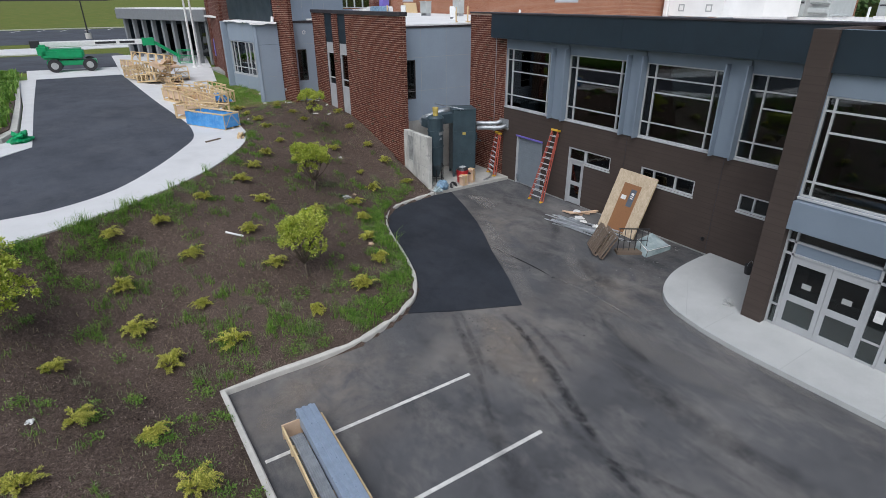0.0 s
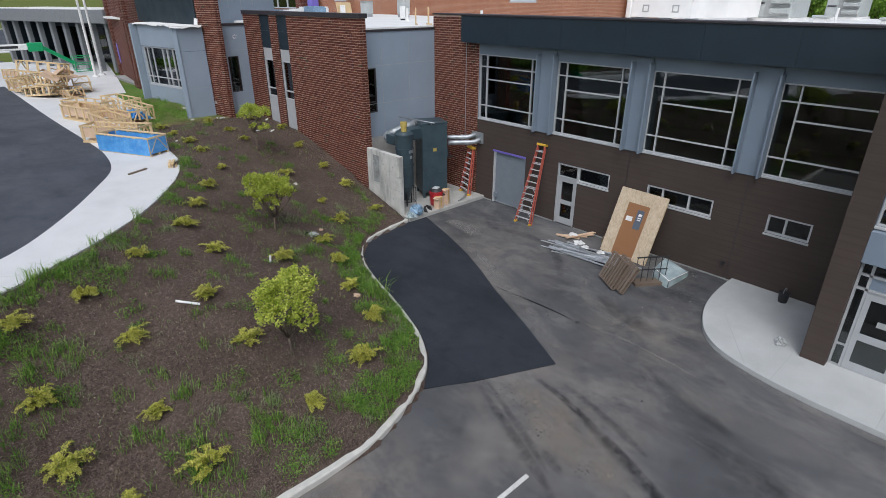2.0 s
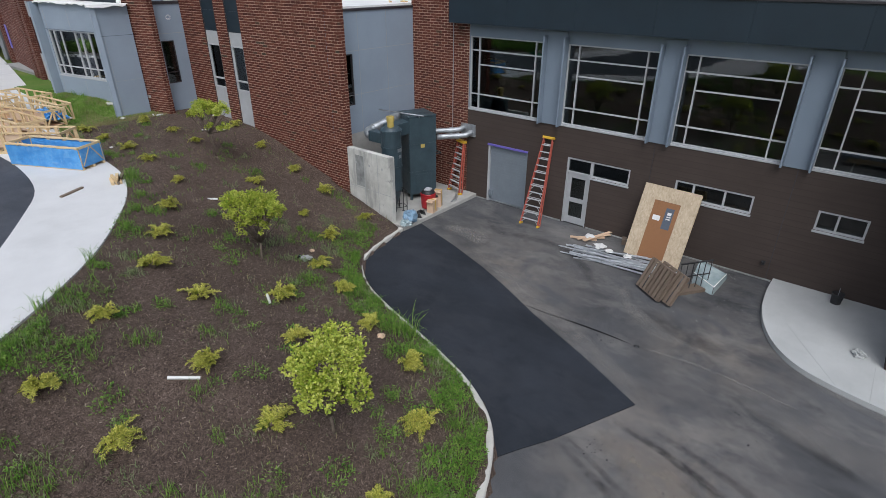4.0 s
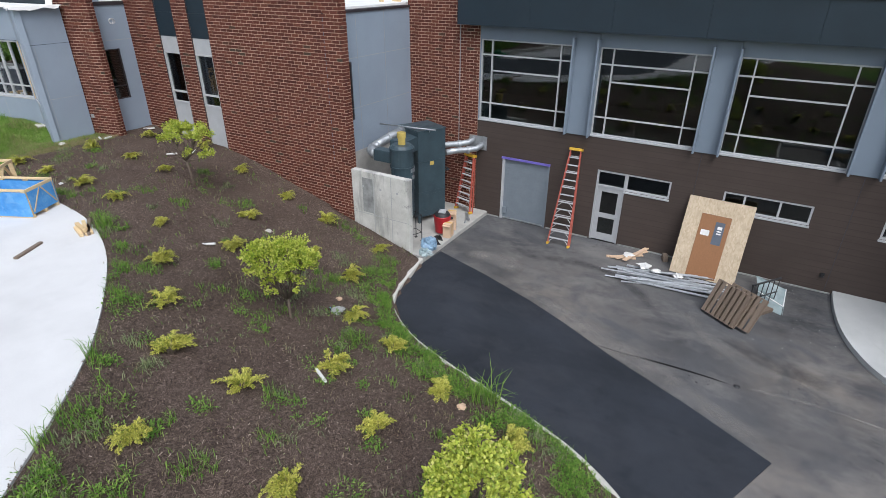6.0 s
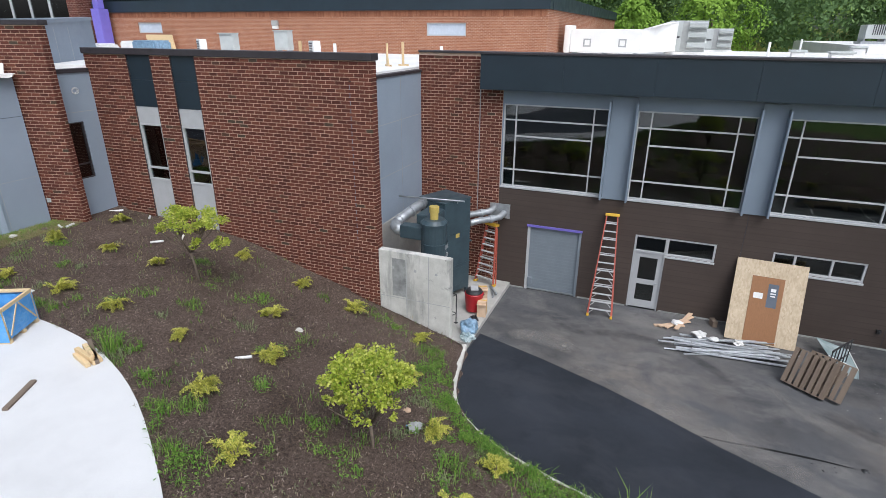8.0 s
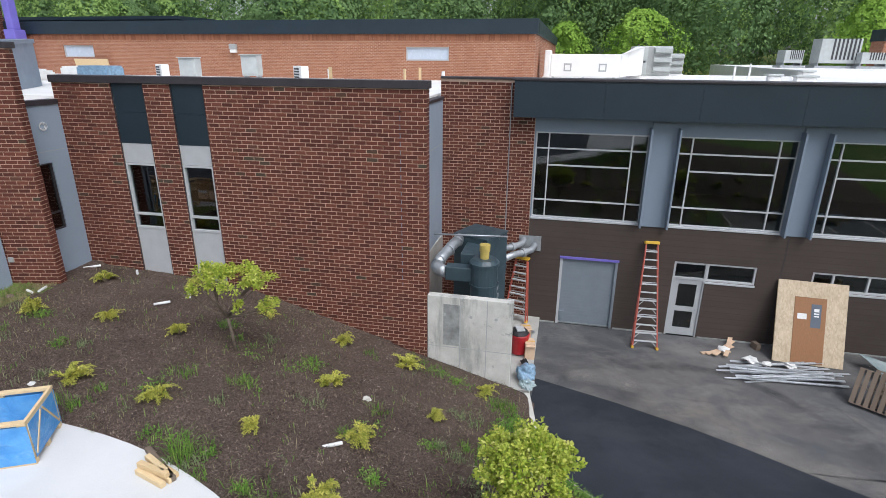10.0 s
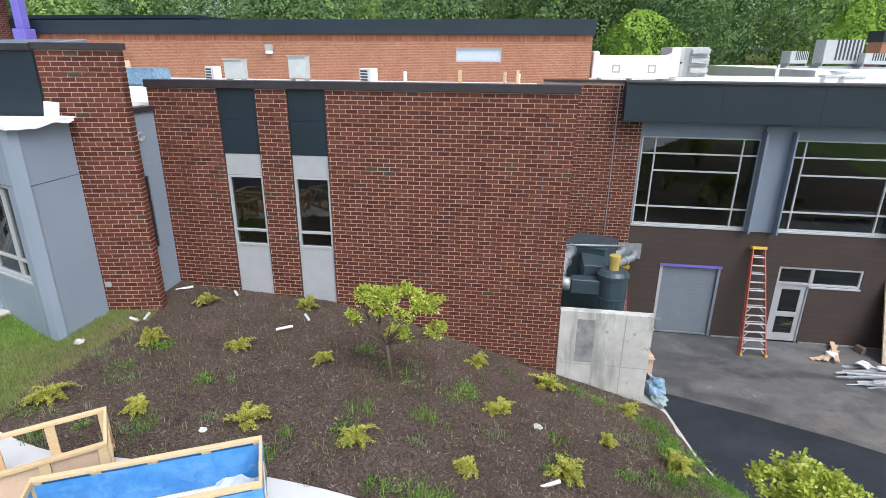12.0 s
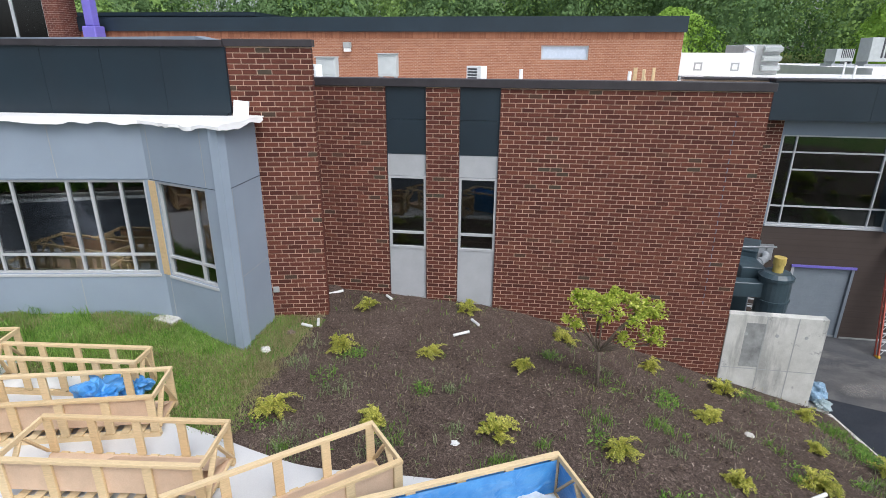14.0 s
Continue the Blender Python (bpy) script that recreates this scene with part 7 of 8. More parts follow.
def big_unit(x, y, w, h, label):
    u = thing("rooftop_unit", label, "air conditioner", pose(x, y, 8.3, 0, 0, WEST))
    part("case", soft(boxes((-w / 2, 0, 0.4, w / 2, 2.0, 0.4 + h)), 0.03), M_UNIT, u)
    for i in range(7):
        xx = -w * 0.2 + i * w * 0.1
        part("louvre", boxes((xx, -0.02, 0.7, xx + w * 0.05, -0.003, 0.4 + h)), M_DARKVENT, u)
    part("stand", boxes((-w / 2, 0.1, 0.2, -w / 2 + 0.1, 1.9, 0.399), (w / 2 - 0.1, 0.1, 0.2, w / 2, 1.9, 0.399), (-w / 2 - 0.2, 0.0, 0, w / 2 + 0.2, 2, 0.199)), M_GALV, u)
    return u


big_unit(57.0, -0.4, 3.1, 2.0, "large grey rooftop condenser with upright louvres")
big_unit(57.0, 3.1, 1.5, 1.05, "grey rooftop condenser with dark louvres")
big_unit(56.0, -2.7, 2.0, 0.9, "low grey rooftop unit beside the brick block")
for x, y, w, d, h in ((30.5, 12.6, 0.5, 0.5, 0.45), (33.0, 10.4, 0.9, 0.6, 0.35), (38.0, 8.6, 0.6, 0.6, 0.5), (29.0, 4.0, 0.5, 0.4, 0.4)):
    rv = thing("roof_vent", "small white curbed vent on the flat roof", "vent", pose(x, y, 7.86), group="curbed vents")
    part("curb", soft(boxes((-d / 2, -w / 2, 0, d / 2, w / 2, h)), 0.03), M_MEMBRANE, rv)
    part("cap", soft(boxes((-d / 2 - 0.08, -w / 2 - 0.08, h + 0.002, d / 2 + 0.08, w / 2 + 0.08, h + 0.1)), 0.02), M_UNIT, rv)
for x, y, h in ((35.0, 13.2, 0.8), (41.0, 10.8, 0.9), (27.0, 8.0, 0.6)):
    vp = thing("vent_pipe", "short white vent pipe on the flat roof", "vent", pose(x, y, 7.86), group="roof vents")
    part("pipe", rod(bmesh.new(), (0, 0, 0), (0, 0, h), 0.06, 10), M_WHITEPLASTIC, vp)
    part("boot", rod(bmesh.new(), (0, 0, 0), (0, 0, 0.12), 0.18, 10, 0.08), M_MEMBRANE, vp)
# glazed upper storey with its purple frame, far left
brace = thing("purple_frame", "purple painted steel frame of an upper entrance", "steel frame", pose(28.75, 53.65, 7.9))
part("column", soft(boxes((-0.24, -0.24, 2.43, 0.24, 0.24, 6.6)), 0.03), M_PURPLE, brace)
part("foot", soft(boxes((-0.38, -0.38, 0, 0.38, 0.38, 2.428)), 0.04), M_PURPLE, brace)
part("beam", soft(boxes((-0.22, 0.241, 4.1, 0.22, 12, 4.7)), 0.03), M_PURPLE, brace)
solid("wall_upper_storey", boxes((28.2, 55.0, 7.9, 29.4, 55.9, 13.5)), M_DARKBRICK, "dark red brick pier of the upper storey", "wall", "structure")
glazed("window_18", "tall dark window wall of the upper storey", pose(28.4, 66.0, 8.2, 0, 0, WEST), 10.0, 5.0, (2.0, 4.0, 6.0, 8.0), (), 0.1, 0.2)

# ---- plants ----
def leaf_quad(verts, faces, c, d, up, length, width, fold=0.25):
    """A folded leaf: two quads along d."""
    d = d.normalized()
    s = d.cross(up)
    if s.length < 1e-3:
        s = d.cross(Vector((1, 0.2, 0)))
    s.normalize()
    n = s.cross(d)
    i = len(verts)
    verts += [c, c + d * length * 0.55 + s * width * 0.5 + n * fold * width, c + d * length, c + d * length * 0.55 - s * width * 0.5 + n * fold * width, c + d * length * 0.5]
    faces += [(i, i + 1, i + 2, i + 4), (i, i + 4, i + 2, i + 3)]


def rand_dir(rng):
    while True:
        v = Vector((rng.uniform(-1, 1), rng.uniform(-1, 1), rng.uniform(-1, 1)))
        if 0.05 < v.length < 1:
            return v.normalized()


def young_tree(m, seed, lobes, label, leaf=0.068, fork=0.45):
    """A small ornamental tree: a trunk that forks low, bare spreading limbs, and leaf clusters in uneven lobes.
    lobes: (x, y, z, reach, height, clusters), from the foot."""
    rng = random.Random(seed)
    t = thing("young_tree", label, "tree", m, group="young trees")
    lean = Vector((rng.uniform(-0.1, 0.1), rng.uniform(-0.1, 0.1), 0))
    top = lean + Vector((0, 0, fork))
    part("trunk", tube(bmesh.new(), [(0, 0, -0.15), lean * 0.4 + Vector((0, 0, fork * 0.5)), top], [0.042, 0.034, 0.030], 8), M_BARK, t)
    limbs = bmesh.new()
    verts, faces = [], []
    for lx, ly, lz, reach, height, clusters in lobes:
        heart = Vector((lx, ly, lz))
        stems = []
        for k in range(max(2, clusters // 16)):
            a = k * 2.4 + rng.uniform(-0.4, 0.4)
            tip = heart + Vector((math.cos(a) * reach * 0.5, math.sin(a) * reach * 0.5, -height * 0.3))
            mid = top.lerp(tip, 0.5) + Vector((math.cos(a), math.sin(a), -0.4)) * 0.07
            tube(limbs, [top - Vector((0, 0, 0.06)), mid, tip], [0.022, 0.014, 0.008], 6)
            stems.append((mid, tip))
        for k in range(clusters):
            d = rand_dir(rng)
            if d.z < -0.2:
                d.z *= -0.5
            r = rng.uniform(0.45, 1.0) ** 0.6
            lump = 0.85 + 0.45 * noise.noise(d * 2.1 + Vector((seed, lz, 0)))
            c = heart + Vector((d.x * reach, d.y * reach, d.z * height)) * r * lump
            if k % 2 == 0:
                mid, tip = min(stems, key=lambda st: (st[1] - c).length)
                tube(limbs, [mid.lerp(tip, rng.random()), (tip + c) / 2, c], [0.008, 0.005, 0.003], 4)
            spread = rng.uniform(0.08, 0.15)
            for _ in range(rng.randint(28, 40)):
                o = rand_dir(rng) * spread * rng.random() ** 0.45
                out = d * 0.7 + rand_dir(rng) * 0.8 + Vector((0, 0, 0.1))
                leaf_quad(verts, faces, c + o, out, Vector((0, 0, 1)) + rand_dir(rng) * 0.6, leaf * rng.uniform(0.65, 1.3), leaf * rng.uniform(0.6, 0.95), 0.18)
    part("branching", limbs, M_BARK, t)
    raw("crown", verts, faces, M_TREELEAF, t)
    return t


for x, y, seed, fk, lab, lobes in (
        (10.80, 28.93, 1, 0.95, "young lime-green tree with an open flat crown in mulch",
         ((0.0, -0.15, 1.82, 0.80, 0.30, 60), (0.0, 0.42, 1.90, 0.42, 0.26, 18), (0.1, -0.80, 1.84, 0.38, 0.26, 16), (0.0, -0.98, 1.22, 0.27, 0.28, 9), (-0.25, -0.42, 1.28, 0.20, 0.10, 4), (-0.3, 0.62, 1.58, 0.26, 0.14, 6))),
        (7.95, 21.95, 2, 0.5, "young lime-green tree with a dense round crown",
         ((0.0, 0.0, 1.60, 0.86, 0.52, 145), (-0.35, 0.2, 1.9, 0.4, 0.22, 16), (0.45, -0.4, 1.35, 0.4, 0.3, 16), (-0.15, -0.2, 1.12, 0.55, 0.2, 16), (-0.5, 0.45, 1.3, 0.3, 0.2, 9))),
        (5.05, 15.4, 3, 0.52, "young lime-green tree with a dense round crown",
         ((0.0, 0.0, 1.62, 0.84, 0.62, 150), (0.4, 0.3, 1.9, 0.4, 0.28, 16), (-0.45, -0.3, 1.4, 0.42, 0.3, 16), (0.2, -0.35, 1.08, 0.45, 0.2, 14), (-0.3, 0.4, 1.15, 0.35, 0.2, 10))),
        (-2.6, 14.9, 4, 0.5, "young lime-green tree near the upper walk",
         ((0.0, 0.0, 1.7, 1.0, 0.75, 150), (0.4, -0.4, 1.3, 0.7, 0.4, 40), (0.2, 0.4, 2.1, 0.5, 0.3, 20), (0.1, -0.6, 0.95, 0.5, 0.2, 16)))):
    young_tree(pose(x, y, hill(x, y)), seed, lobes, lab, fork=fk)


def juniper_meshes(seed, reach, height):
    """A low golden juniper: feathery sprays arching out from one root and drooping at their tips."""
    rng = random.Random(seed)
    verts, faces = [], []
    stems = bmesh.new()
    up = Vector((0, 0, 1))
    heading = rng.uniform(0, 6.283)
    for k in range(25):
        a = heading + rng.gauss(0, 1.0) if k % 3 else rng.uniform(0, 6.283)
        rr = reach * rng.uniform(0.45, 1.15) * (1.0 if k % 3 else 0.62)
        hh = height * rng.uniform(0.25, 1.1)
        tip = Vector((math.cos(a) * rr, math.sin(a) * rr, hh * rng.uniform(0.45, 0.9)))
        ctrl = Vector((tip.x * 0.5, tip.y * 0.5, hh * 1.35))
        pts = [Vector((0, 0, -0.03)) * (1 - q) ** 2 + ctrl * 2 * q * (1 - q) + tip * q * q for q in (0, 0.25, 0.5, 0.75, 1.0)]
        tube(stems, pts, [0.011, 0.009, 0.007, 0.005, 0.002], 4)
        n = 15
        for i in range(3, n + 1):
            q = i / n
            p = ctrl * 2 * q * (1 - q) + tip * q * q
            d = (ctrl * (2 - 4 * q) + tip * 2 * q).normalized()
            side_dir = d.cross(up).normalized()
            for side in (-1, 1):
                length = rng.uniform(0.05, 0.12) * (1.2 - 0.65 * q)
                spray = (d * 0.9 + side_dir * side * rng.uniform(0.6, 1.1) + up * rng.uniform(-0.15, 0.35)).normalized()
                for f in (0.25, 0.6, 1.0):
                    base = p + spray * length * f * 0.7
                    for _ in range(2):
                        leaf_quad(verts, faces, base, spray + rand_dir(rng) * 0.75, up, length * rng.uniform(0.4, 0.7), length * 0.27, 0.1)
            leaf_quad(verts, faces, p, d + rand_dir(rng) * 0.3, up, 0.06, 0.016, 0.1)
    return stems, verts, faces


KINDS = []
for seed, reach, height in ((1, 0.45, 0.29), (2, 0.50, 0.26), (3, 0.40, 0.34), (4, 0.52, 0.28), (5, 0.38, 0.27), (6, 0.47, 0.31), (7, 0.44, 0.25), (8, 0.42, 0.35), (9, 0.49, 0.24)):
    stems, jv, jf = juniper_meshes(seed, reach, height)
    sm = mesh_of("stem", stems, M_BARK)
    fm = bpy.data.meshes.new("foliage")
    fm.from_pydata(jv, [], jf)
    fm.materials.append(M_JUNIPER)
    KINDS.append((sm, fm))
SHRUBS = [(0.25, 9.0), (-2.35, 10.1), (-0.19, 10.9), (-1.46, 11.8), (0.55, 13.6), (2.24, 13.7), (-1.8, 13.75), (4.6, 13.85), (6.6, 14.45), (0.0, 15.0), (1.9, 15.4), (7.85, 16.05), (4.2, 16.2), (0.0, 16.6), (2.05, 17.65), (8.45, 17.9), (6.25, 18.05), (4.2, 18.2), (0.05, 18.5), (1.6, 19.1), (9.05, 19.75), (7.2, 20.05), (3.25, 20.4), (5.25, 20.4), (9.55, 21.4), (4.9, 21.85), (11.1, 22.8), (5.85, 23.3), (13.4, 23.45), (11.2, 24.3), (7.0, 25.15), (9.25, 25.35), (13.15, 25.5), (10.8, 26.6), (8.3, 26.95), (13.2, 27.35), (8.3, 28.9), (13.1, 29.5), (10.85, 30.4), (8.3, 30.95), (13.5, 31.95), (10.95, 32.5), (8.4, 32.95), (12.85, 34.35), (10.7, 34.4), (8.5, 34.9)]
rng = random.Random(17)
for k, (x, y) in enumerate(SHRUBS):
    sm, fm = KINDS[(k * 5 + 3) % 9]
    s = rng.uniform(0.78, 1.1) * (1.0 if y < 23 else 0.88)
    j = thing("juniper_shrub", "low golden juniper spreading over dark mulch", "shrub", pose(x, y, hill(x, y) + 0.01, 0, 0, rng.uniform(0, 360)) @ Matrix.Diagonal((s, s, s * rng.uniform(0.85, 1.15), 1)), group="juniper shrubs")
    for nm, me in (("stem", sm), ("foliage", fm)):
        o = new(nm, me)
        o.parent = j


def blades(name, spots, material, label, h=(0.12, 0.3), per=14, spread=0.12, width=0.012):
    rng = random.Random(len(spots))
    verts, faces = [], []
    for x, y, z, k in spots:
        for _ in range(int(per * k)):
            a, r = rng.uniform(0, 6.283), spread * rng.random() ** 0.5
            bx, by = x + math.cos(a) * r, y + math.sin(a) * r
            L = rng.uniform(*h) * (0.7 + 0.5 * k)
            d = rng.uniform(0, 6.283)
            bend = rng.uniform(0.25, 1.0) * L
            ux, uy = math.cos(d), math.sin(d)
            wx, wy = -uy * width, ux * width
            i = len(verts)
            verts += [(bx - wx, by - wy, z - 0.02), (bx + wx, by + wy, z - 0.02), (bx + ux * bend * 0.35 + wx * 0.8, by + uy * bend * 0.35 + wy * 0.8, z + L * 0.6), (bx + ux * bend * 0.35 - wx * 0.8, by + uy * bend * 0.35 - wy * 0.8, z + L * 0.6), (bx + ux * bend, by + uy * bend, z + L * (0.95 - 0.3 * bend / L))]
            faces += [(i, i + 1, i + 2, i + 3), (i + 3, i + 2, i + 4)]
    return tagged(raw(name, verts, faces, material), label, "grass", kind="stuff")


def weeds(name, spots, material, label, per=14, spread=0.16, size=(0.04, 0.085), tall=0.14):
    """Low broad-leaved weeds: small leaves at many heights."""
    rng = random.Random(len(spots) + 5)
    verts, faces = [], []
    for x, y, z, k in spots:
        for _ in range(int(per * k)):
            a, r = rng.uniform(0, 6.283), spread * rng.random() ** 0.5
            c = Vector((x + math.cos(a) * r, y + math.sin(a) * r, z + rng.uniform(0.0, tall) * (1 - 0.5 * r / spread)))
            d = Vector((math.cos(a + rng.uniform(-1, 1)), math.sin(a + rng.uniform(-1, 1)), rng.uniform(-0.1, 0.6)))
            L = rng.uniform(*size)
            leaf_quad(verts, faces, c, d, Vector((0, 0, 1)), L, L * rng.uniform(0.3, 0.55))
    return tagged(raw(name, verts, faces, material), label, "weeds", kind="stuff")


def bed(x, y):
    return y < 35.4 and not (inside(LOT, x, y) or inside(PLAZA_AREA, x, y)) and dist(KERB, x, y) > 0.18


def scatter_weeds():
    """Patches of weeds: thick at the bed's edges, loose within it."""
    rng = random.Random(31)
    lush, loose, grey, dry = [], [], [], []
    centres = []
    for _ in range(4200):
        x, y = rng.uniform(-9, 14.2), rng.uniform(4, 35.2)
        if not bed(x, y):
            continue
        a, b = dist(KERB, x, y), dist(PLAZA, x, y)
        kerbside = math.exp(-a / 1.0) * (1.0 if y > 12.4 and x > 3.0 else 0.30)
        walkside = math.exp(-b / (1.1 if y < 20.5 else 0.6)) * (0.9 if y < 20.5 else 0.42 if y < 29 else 0.25)
        within = 0.15 if y < 24 else 0.075
        if rng.random() < 1.1 * kerbside + 1.1 * walkside + within:
            centres.append((x, y, max(kerbside, walkside)))
    for x, y, edge in centres:
        r = rng.uniform(0.12, 0.36) * (1 + 0.5 * edge)
        kind = rng.random()
        thick = rng.uniform(0.35, 1.0) * (0.75 + 0.5 * edge)
        for _ in range(int(26 * r / 0.25 * thick)):
            t, d = rng.uniform(0, 6.283), r * rng.random() ** 0.6
            px, py = x + math.cos(t) * d, y + math.sin(t) * d
            if not bed(px, py):
                continue
            spot = (px, py, ground_z(px, py), rng.uniform(0.5, 1.1) * (1.15 - 0.5 * d / r))
            (lush if kind < 0.42 + 0.25 * edge else loose if kind < 0.78 else grey).append(spot)
    for _ in range(9000):
        x, y = rng.uniform(-9, 14.2), rng.uniform(4, 35.2)
        if bed(x, y) and noise.noise(Vector((x * 0.7, y * 0.7, 2.0))) > -0.15:
            (dry if rng.random() < 0.45 else grey if rng.random() < 0.6 else loose).append((x, y, ground_z(x, y), rng.uniform(0.2, 0.6)))
    # a nearly closed ribbon of weeds behind the curved kerb and beside the upper walk
    for line, side, y0, y1, wide, n in ((KERB_LINE, 1, 12.3, 21.6, 1.0, 1700), (PLAZA_LINE, -1, 13.0, 20.5, 1.1, 1500), (PLAZA_LINE, -1, 20.5, 28.5, 0.7, 260)):
        segs = [(a, b) for a, b in zip(line, line[1:]) if y0 <= a[1] <= y1 and a[0] > -10]
        for _ in range(n):
            a, b = segs[rng.randrange(len(segs))]
            q, off = rng.random(), 0.2 + wide * rng.random() ** 1.5
            dx, dy = b[0] - a[0], b[1] - a[1]
            m = math.hypot(dx, dy)
            px, py = a[0] + dx * q - side * dy / m * off, a[1] + dy * q + side * dx / m * off
            if bed(px, py) and noise.noise(Vector((px * 1.3, py * 1.3, 5.0))) > 0.02:
                (lush if rng.random() < 0.72 else loose).append((px, py, ground_z(px, py), rng.uniform(0.5, 1.15)))
    return lush, loose, grey, dry


lush_g, loose_g, grey_g, dry_g = scatter_weeds()
weeds("weeds", lush_g, M_GRASSBLADE, "lush low leafy weeds along the bed's edges", 9, 0.09, (0.035, 0.085), 0.15)
blades("grass", lush_g[::2], M_GRASSBLADE, "green grass among the weeds", (0.08, 0.22), 7, 0.10, 0.0055)
blades("grass", loose_g, M_GRASSBLADE, "loose tufts of grass scattered in mulch", (0.07, 0.22), 8, 0.09, 0.0055)
blades("grass", grey_g, M_GREYWEED, "thin grey-green weeds scattered in mulch", (0.06, 0.2), 7, 0.10, 0.007)
weeds("weeds", grey_g[::2], M_GREYWEED, "grey-green leafy weeds scattered in mulch", 8, 0.10, (0.02, 0.05), 0.12)
blades("grass", dry_g, M_STRAW, "dry straw-coloured weeds scattered in mulch", (0.06, 0.2), 8, 0.16, 0.004)
rng = random.Random(41)
lawn_spots = []
for _ in range(8200):
    x, y = rng.uniform(7.0, 12.2), rng.uniform(35.3, 44)
    if inside(PLAZA_AREA, x, y) or inside([V0, V1, V2, V3, (12.5, 36.4), (12.5, 45)], x, y):
        continue
    green = noise.noise(Vector((x * 0.8, y * 0.8, 7)))
    lawn_spots.append((x, y, ground_z(x, y), rng.uniform(0.5, 0.9) * (1.0 if x > 9.5 or y > 37 else 0.8)))
blades("grass", [p for p in lawn_spots if p[1] > 35.95 or p[0] < 8.6], M_LAWNBLADE, "uncut lawn grass in front of the grey bay", (0.04, 0.14), 12, 0.13, 0.005)
blades("grass", [p for p in lawn_spots if p[1] < 36.5 + 0.1 * (12 - p[0]) or noise.noise(Vector((p[0] * 1.1, p[1] * 1.1, 3))) > 0.12], M_STRAW, "dry pale grass mixed into the lawn", (0.04, 0.13), 13, 0.13, 0.005)
blades("grass", [(9.6 + 0.9 * math.sin(k * 2.1), 38.4 + 0.45 * k, ground_z(9.6 + 0.9 * math.sin(k * 2.1), 38.4 + 0.45 * k), 1.1) for k in range(14)], M_GRASSBLADE, "taller tufts of grass in the lawn", (0.2, 0.38), 26, 0.22, 0.007)
# clumps of grass and weeds gathered round the junipers and down the slope
rng = random.Random(61)
tufts = []
for x, y, reach, n in ((0.18, 17.37, 0.45, 20), (0.77, 17.7, 0.5, 24), (-0.25, 16.16, 0.55, 22), (2.37, 15.55, 0.35, 15), (2.36, 14.35, 0.5, 24), (1.97, 13.67, 0.45, 22),
                       (3.67, 13.97, 0.5, 24), (3.26, 13.53, 0.4, 16), (3.97, 13.5, 0.45, 16), (5.52, 13.6, 0.45, 18), (6.5, 13.42, 0.5, 24), (7.37, 14.14, 0.5, 22),
                       (9.28, 17.86, 0.4, 14), (9.37, 19.83, 0.45, 16), (8.54, 20.47, 0.4, 14), (1.38, 14.99, 0.3, 10), (-0.62, 15.12, 0.4, 14), (2.47, 13.28, 0.4, 14), (5.94, 13.05, 0.4, 14)):
    for _ in range(n):
        px, py = rng.gauss(x, reach * 0.55), rng.gauss(y, reach * 0.55)
        if bed(px, py):
            tufts.append((px, py, hill(px, py), rng.uniform(0.5, 1.3)))
blades("grass", tufts, M_GRASSBLADE, "clumps of fresh grass on the mulch slope", (0.10, 0.30), 10, 0.10, 0.006)
weeds("weeds", tufts[::3], M_GRASSBLADE, "low leafy weeds on the mulch slope", 7, 0.09, (0.03, 0.07), 0.12)
# tall arching grass clump by the kerb
clump = [(8.95, 17.0, hill(8.95, 17.0), 2.2), (8.8, 17.25, hill(8.8, 17.25), 1.6), (9.35, 18.9, hill(9.35, 18.9), 0.8)]
blades("grass", clump, M_GRASSBLADE, "tall arching grass clump by the kerb", (0.32, 0.55), 14, 0.2, 0.010)
rng = random.Random(88)
hanging = []
for _ in range(46):
    k = rng.randrange(len(PLAZA_LINE) - 1)
    (ax, ay), (bx, by) = PLAZA_LINE[k], PLAZA_LINE[k + 1]
    if not 15.5 < ay < 27.5:
        continue
    q, off = rng.random(), rng.uniform(0.1, 0.3)
    dx, dy = bx - ax, by - ay
    m = math.hypot(dx, dy)
    x, y = ax + dx * q + dy / m * off, ay + dy * q - dx / m * off
    hanging += [(x + rng.uniform(-0.12, 0.12), y + rng.uniform(-0.12, 0.12), 2.96, rng.uniform(0.7, 1.3)) for _ in range(3)]
blades("grass", hanging, M_GRASSBLADE, "long grass tufts hanging over the concrete walk", (0.22, 0.46), 12, 0.12, 0.006)


def chips():
    rng = random.Random(77)
    verts, faces = [], []
    for _ in range(150000):
        x, y = rng.uniform(-6, 14.2), rng.uniform(7, 35.3)
        if not bed(x, y):
            continue
        z = hill(x, y) + 0.012 + rng.uniform(0, 0.03)
        a, L, w, t = rng.uniform(0, 6.283), rng.uniform(0.010, 0.038), rng.uniform(0.0035, 0.010), rng.uniform(-0.02, 0.025)
        c, q = math.cos(a), math.sin(a)
        i = len(verts)
        verts += [(x - c * L - q * w, y - q * L + c * w, z), (x - c * L + q * w, y - q * L - c * w, z + 0.004), (x + c * L + q * w, y + q * L - c * w, z + t), (x + c * L - q * w, y + q * L + c * w, z + t)]
        faces.append((i, i + 1, i + 2, i + 3))
    return tagged(raw("mulch", verts, faces, M_CHIP), "loose shredded bark chips on the slope", "mulch", kind="stuff")


chips()

